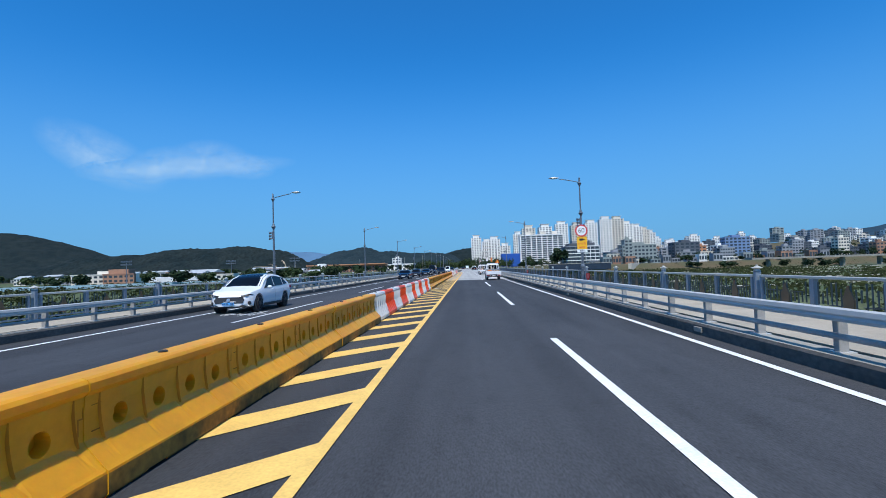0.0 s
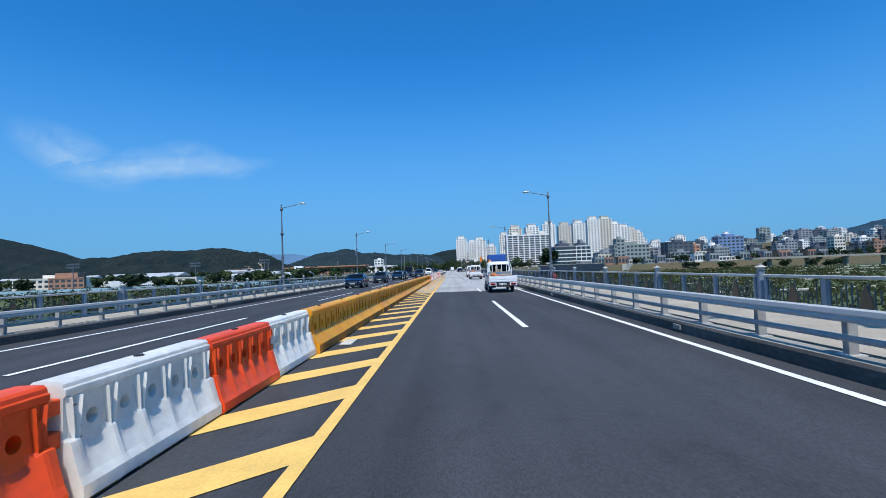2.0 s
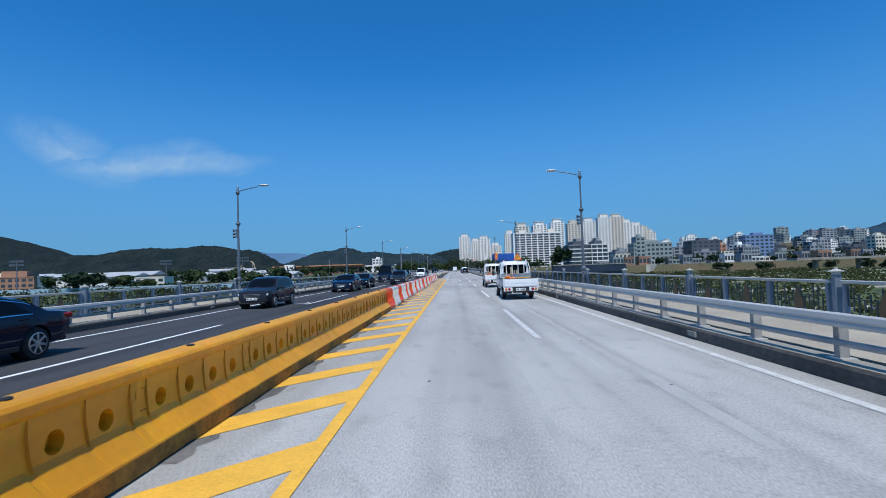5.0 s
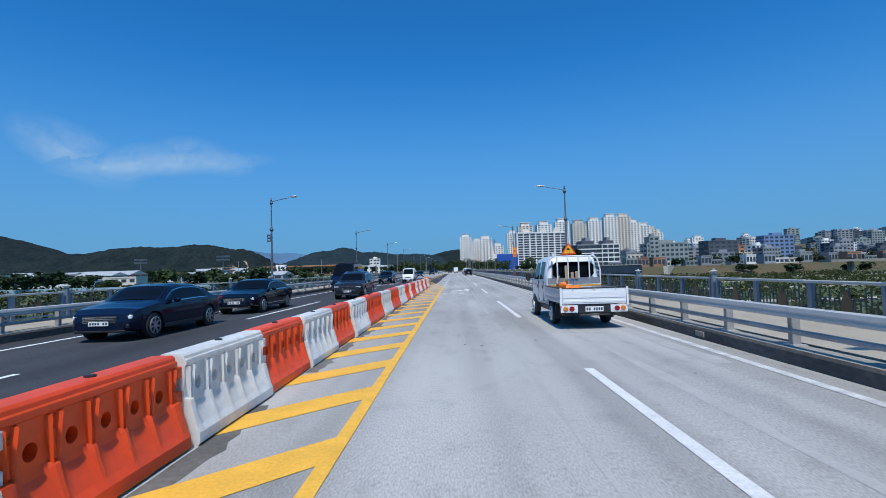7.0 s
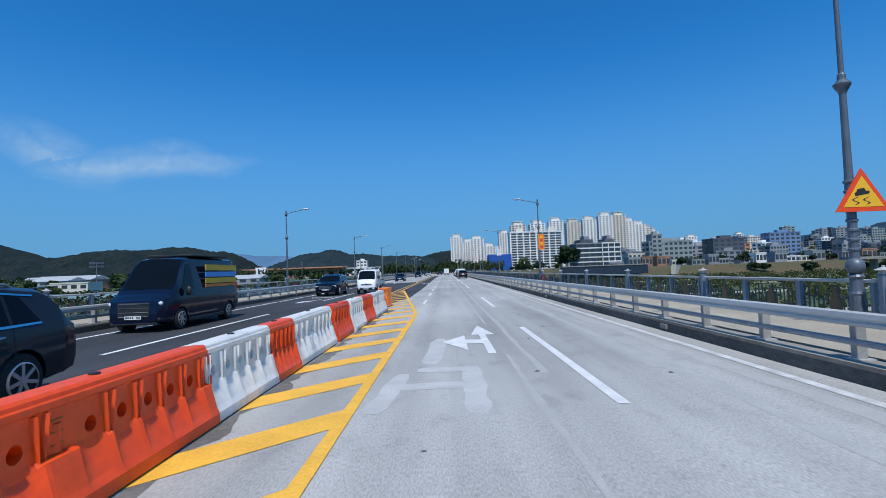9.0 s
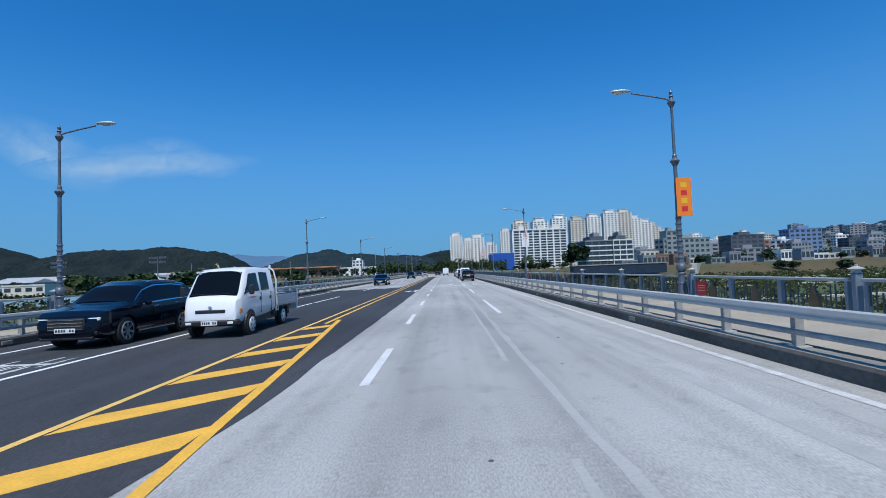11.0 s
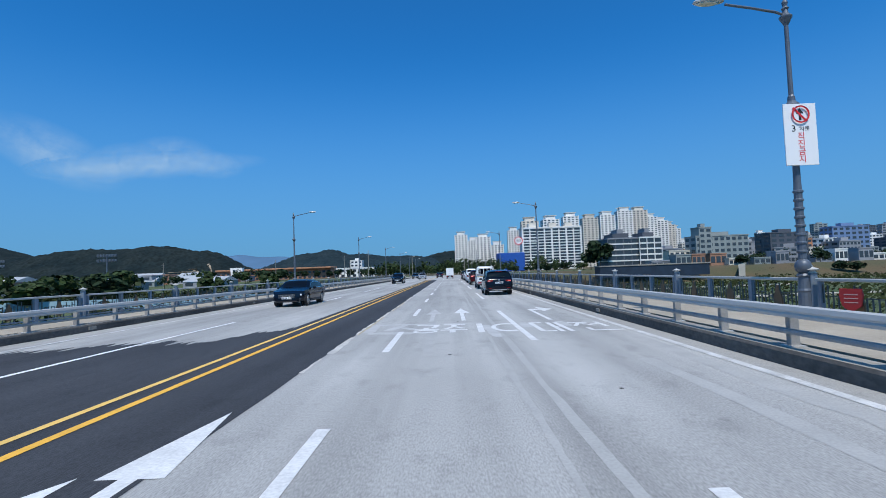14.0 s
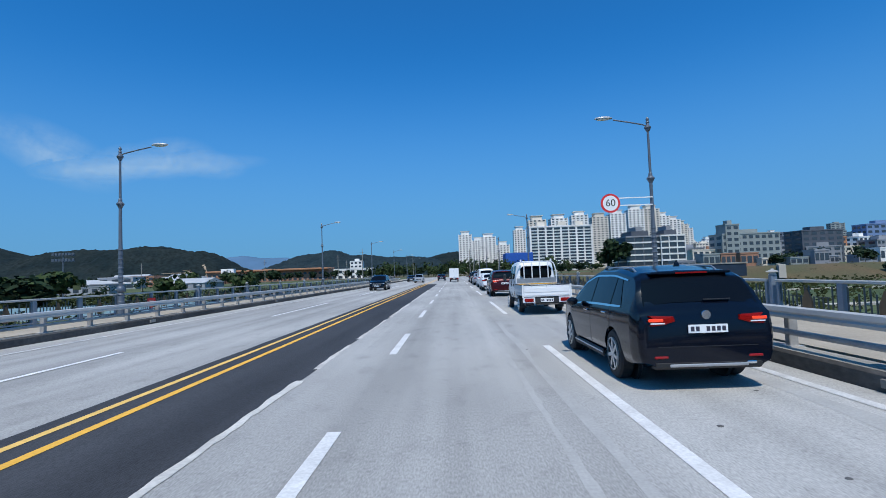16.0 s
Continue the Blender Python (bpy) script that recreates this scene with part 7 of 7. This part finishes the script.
# ---- trees ----
def crown_mesh(name, seed, n, size, material, tall=1.0):
    """Unit crown made of many small tilted leaf clumps in an uneven volume."""
    rng = random.Random(seed)
    lobes = [(Vector((rng.uniform(-.5, .5), rng.uniform(-.5, .5), rng.uniform(-.35, .5) * tall)), rng.uniform(.35, .62)) for _ in range(9)]
    vs, fs = [], []
    for _ in range(n):
        c, r = rng.choice(lobes)
        d = Vector((rng.gauss(0, 1), rng.gauss(0, 1), rng.gauss(0, 1) + 0.25)).normalized()
        p = c + d * r * rng.uniform(0.72, 1.03)
        nrm = (d + Vector((rng.gauss(0, .45), rng.gauss(0, .45), rng.gauss(0, .45)))).normalized()
        t = nrm.orthogonal().normalized()
        b = nrm.cross(t)
        a = rng.uniform(0, 6.3)
        u, w = t * math.cos(a) + b * math.sin(a), b * math.cos(a) - t * math.sin(a)
        s = size * rng.uniform(0.6, 1.4)
        k = len(vs)
        vs += [p + u * s, p + w * s * 0.7 + nrm * s * 0.3, p - u * s * 0.8, p - w * s * 0.75 - nrm * s * 0.2]
        fs.append((k, k + 1, k + 2, k + 3))
    me = bpy.data.meshes.new(name)
    me.from_pydata([tuple(v) for v in vs], [], fs)
    me.materials.append(material)
    return me


def trunk_mesh():
    bm = bmesh.new()
    cyl_bm(bm, (0, 0, -0.4), (0, 0, 2.2), 0.16, 0.11, 8)
    for a in range(5):
        c, s = math.cos(a * 1.3), math.sin(a * 1.3)
        cyl_bm(bm, (0, 0, 1.5 + a * 0.13), (c * 0.9, s * 0.9, 2.6 + a * 0.25), 0.07, 0.025, 6)
    return mesh_of("trunk", bm, BARK)


TRUNK = trunk_mesh()
CROWNS = [crown_mesh("crown", i, 420, 0.17, LEAF) for i in range(3)] + [crown_mesh("crown", 10 + i, 420, 0.17, LEAF_DARK) for i in range(3)]


def tree(x, y, z, h, w, kind, label):
    root = thing("tree", label, "tree", "trees beyond the bridge")
    root.location = (x, y, z)
    t = new("trunk", TRUNK)
    t.parent = root
    t.scale = (h / 8, h / 8, h / 6)
    c = new("crown", CROWNS[kind])
    c.parent = root
    c.location = (0, 0, h * 0.6)
    c.scale = (w * 0.62, w * 0.62, h * 0.46)
    c.rotation_euler = (0, 0, (x * 1.7 + y) % 6.28)
    return root


for x, y, h, w in ((-93, 330, 9.5, 9), (-95, 298, 7, 10), (-76, 345, 8, 7), (-63, 362, 7.5, 7), (-120, 340, 9, 10), (-150, 350, 10, 9), (-176, 330, 8, 9), (-205, 345, 10, 10), (-236, 352, 9, 9)):
    tree(x, y, ground_h(x, y) - 0.3, h, w, int(x) % 3, "broad green tree beside the car park")
rng = random.Random(21)
tree(94, 498, 0.5, 17, 14, 3, "large dark green tree beside the office block")
tree(90, 505, 0.5, 13, 11, 4, "dark green tree beside the office block")
for i in range(90):           # right bank
    y = rng.uniform(455, 640)
    x = rng.uniform(0.12 * y - 30, 1.05 * y - 60)
    if 95 < x < 150 and y < 520:
        continue
    h = rng.uniform(3, 6.5)
    tree(x, y, ground_h(x, y) - 0.3, h, h * rng.uniform(.8, 1.2), rng.randrange(6), "green tree on the far bank")
for i in range(40):           # tree belt right of the town
    x, y = rng.uniform(190, 520), rng.uniform(360, 470)
    h = rng.uniform(4, 7.5)
    tree(x, y, ground_h(x, y) - 0.3, h, h * 1.1, 3 + rng.randrange(3), "dark green tree in the river park")
for i in range(70):          # left plain
    y = rng.uniform(300, 700)
    x = -rng.uniform(0.2 * y + 10, 1.0 * y + 40)
    h = rng.uniform(4, 10.5)
    tree(x, y, ground_h(x, y) - 0.3, h, h * rng.uniform(.8, 1.25), rng.randrange(6), "green tree among low buildings")


def woodland(name, spots, material, label, seed):
    """Far trees too many to count: crowns of leaf clumps and short trunks in one mesh."""
    rng = random.Random(seed)
    vs, fs = [], []
    for x, y, z, h in spots:
        lobes = [(Vector((rng.uniform(-.3, .3) * h, rng.uniform(-.3, .3) * h, rng.uniform(.35, .8) * h)), rng.uniform(.2, .34) * h) for _ in range(6)]
        for _ in range(90):
            c, r = rng.choice(lobes)
            d = Vector((rng.gauss(0, 1), rng.gauss(0, 1), rng.gauss(0, 1))).normalized()
            p = Vector((x, y, z)) + c + d * r * rng.uniform(.7, 1.05)
            u = (d.orthogonal().normalized() + Vector((rng.gauss(0, .5), rng.gauss(0, .5), rng.gauss(0, .5)))).normalized() * h * 0.085
            w = u.cross(d).normalized() * h * 0.07
            k = len(vs)
            vs += [tuple(p + u), tuple(p + w), tuple(p - u), tuple(p - w)]
            fs.append((k, k + 1, k + 2, k + 3))
        k = len(vs)
        t = h * 0.02
        vs += [(x - t, y, z - 0.5), (x + t, y, z - 0.5), (x + t * .6, y, z + h * .5), (x - t * .6, y, z + h * .5)]
        fs.append((k, k + 1, k + 2, k + 3))
    me = bpy.data.meshes.new(name)
    me.from_pydata(vs, [], fs)
    me.materials.append(material)
    return tagged(new(name, me), label, "woodland", kind="stuff")


spots = []
for i in range(230):
    y = rng.uniform(430, 860)
    x = -rng.uniform(0.18 * y + 10, 1.05 * y + 40)
    spots.append((x, y, ground_h(x, y) - 0.3, rng.uniform(5, 11)))
woodland("woodland", spots, LEAF_DARK, "dark trees among the buildings of the left bank", 31)
spots = []
for i in range(380):
    y = rng.uniform(462, 900)
    x = rng.uniform(0.22 * y, 1.1 * y)
    if not (95 < x < 150 and y < 530):
        spots.append((x, y, ground_h(x, y) - 0.3, rng.uniform(4, 10)))
woodland("woodland", spots, LEAF_DARK, "dark trees between the buildings of the town", 32)
spots = [(x, y, -1.0, rng.uniform(7, 14)) for x, y in [(rng.uniform(-70, 110), rng.uniform(580, 700)) for _ in range(90)]]
woodland("woodland", spots, LEAF, "green trees beyond the end of the bridge", 33)
for i in range(14):           # round trees by the road on the far left bank
    tree(-150 + i * 9.5, 600 + 3 * (i % 3), ground_h(-100, 600), 7, 6.5, 3 + i % 3, "round-topped green roadside tree near a hall")

def shrub_bank(name, x0, x1, y0, y1, n, smin, smax, material, label, seed):
    """Uncountable low scrub as one stuff mesh of tilted leaf clumps."""
    rng = random.Random(seed)
    vs, fs = [], []
    for _ in range(n):
        x, y = rng.uniform(x0, x1), rng.uniform(y0, y1)
        z = ground_h(x, y)
        s0 = rng.uniform(smin, smax)
        for _ in range(16):
            s = s0
            p = Vector((x + rng.gauss(0, s * 0.8), y + rng.gauss(0, s * 0.8), z + rng.uniform(0, s * 1.3)))
            u = Vector((rng.gauss(0, 1), rng.gauss(0, 1), rng.gauss(0, .6))).normalized() * s * 0.30
            w = u.orthogonal().normalized() * s * 0.22
            k = len(vs)
            vs += [tuple(p + u), tuple(p + w), tuple(p - u), tuple(p - w)]
            fs.append((k, k + 1, k + 2, k + 3))
    me = bpy.data.meshes.new(name)
    me.from_pydata(vs, [], fs)
    me.materials.append(material)
    return tagged(new(name, me), label, "shrubs", kind="stuff")


shrub_bank("scrub", 14, 220, -10, 400, 2600, 0.7, 2.2, SCRUB, "dull green scrub and reeds in the river park", 4)
shrub_bank("scrub", -320, -24, 20, 420, 3600, 0.7, 2.0, SCRUB, "dull green scrub and reeds below the bridge", 5)
shrub_bank("scrub", 20, 420, 405, 455, 260, 0.3, 0.8, SCRUB, "dark scrub along the foot of the bank", 6)

# ---- landmarks on the left bank ----
building(-270, 353, -5, 46, 14, 9.5, 3, 12, BC, "cream and brick school building", 8)
part("annex", box(-8, 6, 2, 12, 9.5, 13.5), BR, building(-258, 352, -5, 22, 14, 9.5, 3, 6, BR, "brick school building with roof block", 8))
solid("shed", box(-262, -208, 372, 392, -5, 1.6, 0.2), mat("white_sheet_metal", (0.7, 0.71, 0.72), 0.5, var=0.1, scale=0.3), "long white industrial shed with flat roof", "shed")
building(-190, 372, -5, 18, 12, 7, 2, 4, BC, "small cream house with flat roof", 5)
solid("blue_fence", box(-330, -40, 300, 300.4, -4.6, -1.8), mat("pale_blue_panel", (0.30, 0.45, 0.52), 0.6, var=0.15, scale=0.3), "long pale blue panel fence", "fence")
for x, y in ((-137, 385), (-196, 400), (-236, 330)):
    root = thing("floodlight_mast", "grey stadium floodlight mast with lamp rows", "floodlight", "floodlight masts")
    root.matrix_world = pose(x, y, -4.5)
    b = bmesh.new()
    cyl_bm(b, (0, 0, 0), (0, 0, 17), 0.35, 0.2, 8)
    part("mast", b, LAMP_GREY, root)
    for r_ in range(2):
        part("cross_bar", box(-4, 4, -0.15, 0.15, 15 + r_ * 2, 15.2 + r_ * 2), LAMP_GREY, root)
        for k in range(7):
            part("floodlight", box(-3.9 + k * 1.2, -3.1 + k * 1.2, -0.45, -0.1, 15.2 + r_ * 2, 16.1 + r_ * 2, 0.05), LAMP_GREY, root)
building(-155, 622, -1, 100, 18, 9, 2, 24, BR, "long low building with orange roof and white wall", 2, wh=0.4)
solid("long_roof", box(-206, -104, 619, 643, 8.7, 10.2, 0.3), mat("orange_roof", (0.42, 0.20, 0.10), 0.7, var=0.2, scale=0.3), "long orange-brown roof", "roof")
root = thing("gate_tower", "white slanted gate tower with dark glass strip", "tower")
root.matrix_world = pose(-182, 608, -1)
part("wall", prism_y([(-4, 0), (5, 0), (5, 12.5), (-5.5, 12.5)], 0, 4), BW, root)
part("glass_strip", prism_y([(-2.2, 0.3), (0.4, 0.3), (-1.6, 11), (-3.2, 11)], -0.1, 0), WIN, root)
building(-90, 640, -1, 42, 16, 9, 2, 8, BW, "white hall with long windows", 0)
building(-112, 780, -1, 14, 12, 20, 5, 3, BW, "small white tower block", 0)
for i, (x, y) in enumerate(((-60, 470), (-38, 420), (-25, 520), (8, 455), (26, 500), (-110, 500), (-170, 480), (-75, 560), (14, 560))):
    root = thing("utility_pole", "grey concrete utility pole with cross arms", "utility pole", "utility poles")
    root.matrix_world = pose(x, y, -2)
    b = bmesh.new()
    cyl_bm(b, (0, 0, 0), (0, 0, 15), 0.2, 0.13, 8)
    part("pole", b, CONC_OLD, root)
    part("cross_arm", box(-1.1, 1.1, -0.07, 0.07, 13.6, 13.75), LAMP_GREY, root)
    part("cross_arm", box(-0.9, 0.9, -0.07, 0.07, 12.4, 12.55), LAMP_GREY, root)

# terraces cut into the near hill
TER = mat("bare_terrace", (0.34, 0.27, 0.19), 0.9, var=0.35, scale=0.2)
TER_WALL = mat("mossy_terrace_wall", (0.20, 0.215, 0.18), 0.9, var=0.3, scale=0.4)
root = thing("terraced_cutting", "pale terraced cutting with mossy walls on the hillside", "terrace")
for i in range(6):
    part("terrace_wall", box(-362 + i * 1.6, -326 - i * 2, 806 + i * 9, 815 + i * 9, -4, 10 + i * 3.4, 0.4), TER_WALL, root)
    part("terrace_tread", box(-362 + i * 1.6, -325 - i * 2, 804.8 + i * 9, 815 + i * 9, 10 + i * 3.4, 10.7 + i * 3.4, 0.2), TER, root)
bm = bmesh.new()
vs = [bm.verts.new(p) for p in ((-328, 800, -3), (-300, 806, -3), (-303, 816, 9), (-316, 838, 21), (-330, 856, 29), (-338, 852, 28), (-330, 816, 13))]
bm.faces.new(vs)
part("bare_slope", bm, TER, root, "bare earth slope")

# ---- right bank: low viaduct, pavilion, parked cars ----
root = thing("viaduct", "low grey concrete viaduct in the river park", "viaduct")
part("deck", box(220, 640, 392, 402, -0.2, 1.2), CONC_OLD, root)
for x in range(235, 640, 28):
    part("column", box(x - 0.8, x + 0.8, 395, 399, -8, -0.2, 0.2), CONC_OLD, root)
for sgn in range(5):
    solid("park_path", box(18, 420, 150 + sgn * 52, 153 + sgn * 52, -6.95, -6.6), PATH_M, "pale path through the river park", "path", kind="structure")
solid("car_park", box(-330, -30, 306, 322, -5.0, -3.9), PATH_M, "pale car park beside the river", "car park", kind="structure")


# dark ramp wall with a pale coping where the bank road meets the bridge
root = thing("ramp_wall", "dark blue ramp wall with pale coping at the bridge end", "wall")
part("panel", box(70, 121, 421, 429, -4.0, 1.15, 0.1), mat("dark_blue_panel", (0.02, 0.035, 0.06), 0.5, var=0.3, scale=0.4), root)
part("coping", box(69.6, 121.4, 420.7, 429.3, 1.15, 1.75, 0.06), CONC_OLD, root)
solid("bank_path", slab([(150, 447), (153, 447), (139, 424), (136, 424)], -5.5, 0.1), PATH_M, "pale path slanting down the bank", "path", kind="structure")


# ---- wisp of cloud ----
def cloud_sheet():
    m = bpy.data.materials.new("cloud_wisp")
    m.use_nodes = True
    nt = m.node_tree
    for n in list(nt.nodes):
        nt.nodes.remove(n)
    out = nt.nodes.new("ShaderNodeOutputMaterial")
    mixn = nt.nodes.new("ShaderNodeMixShader")
    tr = nt.nodes.new("ShaderNodeBsdfTransparent")
    # emission stands in for sunlight on the cloud
    em = nt.nodes.new("ShaderNodeEmission")
    em.inputs[0].default_value = (0.62, 0.82, 1.0, 1)
    em.inputs[1].default_value = 0.95
    tc = nt.nodes.new("ShaderNodeTexCoord")
    mp = nt.nodes.new("ShaderNodeMapping")
    mp.inputs["Scale"].default_value = (1.0, 1.0, 0.6)
    n1 = nt.nodes.new("ShaderNodeTexNoise")
    n1.inputs["Scale"].default_value = 1.7
    n1.inputs["Detail"].default_value = 7
    n1.inputs["Roughness"].default_value = 0.6
    r1 = nt.nodes.new("ShaderNodeMapRange")
    r1.inputs[1].default_value, r1.inputs[2].default_value = 0.28, 0.80
    g = nt.nodes.new("ShaderNodeTexGradient")
    g.gradient_type = "SPHERICAL"
    mu = nt.nodes.new("ShaderNodeMath")
    mu.operation = "MULTIPLY"
    mu2 = nt.nodes.new("ShaderNodeMath")
    mu2.operation = "MULTIPLY"
    mu2.inputs[1].default_value = 0.75
    nt.links.new(tc.outputs["Object"], mp.inputs[0])
    nt.links.new(mp.outputs[0], n1.inputs["Vector"])
    nt.links.new(n1.outputs[0], r1.inputs[0])
    nt.links.new(tc.outputs["Object"], g.inputs[0])
    nt.links.new(r1.outputs[0], mu.inputs[0])
    nt.links.new(g.outputs[1], mu.inputs[1])
    nt.links.new(mu.outputs[0], mu2.inputs[0])
    nt.links.new(mu2.outputs[0], mixn.inputs[0])
    nt.links.new(tr.outputs[0], mixn.inputs[1])
    nt.links.new(em.outputs[0], mixn.inputs[2])
    nt.links.new(mixn.outputs[0], out.inputs[0])
    return m


CLOUD = cloud_sheet()
for x, z, sx, sz, rot in ((-1830, 815, 330, 150, 0), (-2140, 790, 300, 140, -6), (-2600, 890, 560, 190, 26), (-2380, 770, 420, 90, 0), (-1560, 765, 260, 100, 10), (-1950, 770, 800, 90, 0)):
    bm = bmesh.new()
    n = 12
    c0 = bm.verts.new((0, 0, 0))
    ringv = [bm.verts.new((math.cos(2 * math.pi * i / 32), 0, math.sin(2 * math.pi * i / 32))) for i in range(32)]
    for i in range(32):
        bm.faces.new((c0, ringv[i], ringv[(i + 1) % 32]))
    o = solid("cloud", bm, CLOUD, "thin white wisp of cloud in the blue sky", "cloud", "clouds", kind="structure")
    o.matrix_world = pose(x, 3350, z, 0, rot, 0) @ Matrix.Diagonal((sx, sx, sz, 1))
    o.visible_shadow = False


# ---- glowing ring painted as pale horizon haze, far behind everything ----
def haze_backdrop():
    m = bpy.data.materials.new("horizon_haze")
    m.use_nodes = True
    nt = m.node_tree
    for n in list(nt.nodes):
        nt.nodes.remove(n)
    out = nt.nodes.new("ShaderNodeOutputMaterial")
    mixn = nt.nodes.new("ShaderNodeMixShader")
    tr = nt.nodes.new("ShaderNodeBsdfTransparent")
    em = nt.nodes.new("ShaderNodeEmission")
    # self-lit haze colour, faded out with height below
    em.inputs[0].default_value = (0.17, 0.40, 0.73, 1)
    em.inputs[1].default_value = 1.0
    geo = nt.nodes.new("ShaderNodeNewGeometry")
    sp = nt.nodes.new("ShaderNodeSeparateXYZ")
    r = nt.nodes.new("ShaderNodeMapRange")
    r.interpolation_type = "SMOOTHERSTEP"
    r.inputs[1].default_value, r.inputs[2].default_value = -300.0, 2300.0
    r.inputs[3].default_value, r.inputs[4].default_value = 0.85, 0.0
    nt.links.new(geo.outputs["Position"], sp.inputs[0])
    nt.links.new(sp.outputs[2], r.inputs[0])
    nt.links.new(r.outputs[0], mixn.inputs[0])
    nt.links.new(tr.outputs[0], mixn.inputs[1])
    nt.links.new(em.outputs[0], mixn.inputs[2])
    nt.links.new(mixn.outputs[0], out.inputs[0])
    bm = bmesh.new()
    prev = None
    for i in range(49):
        a = 2 * math.pi * i / 48
        x, y = 4700 * math.sin(a), 4700 * math.cos(a)
        col = [bm.verts.new((x, y, z)) for z in (-12, 2400)]
        if prev:
            bm.faces.new((prev[0], col[0], col[1], prev[1]))
        prev = col
    o = solid("backdrop", bm, m, "glowing backdrop painted as pale blue haze over the horizon", "haze", kind="structure", smooth=True)
    o.visible_shadow = False


haze_backdrop()
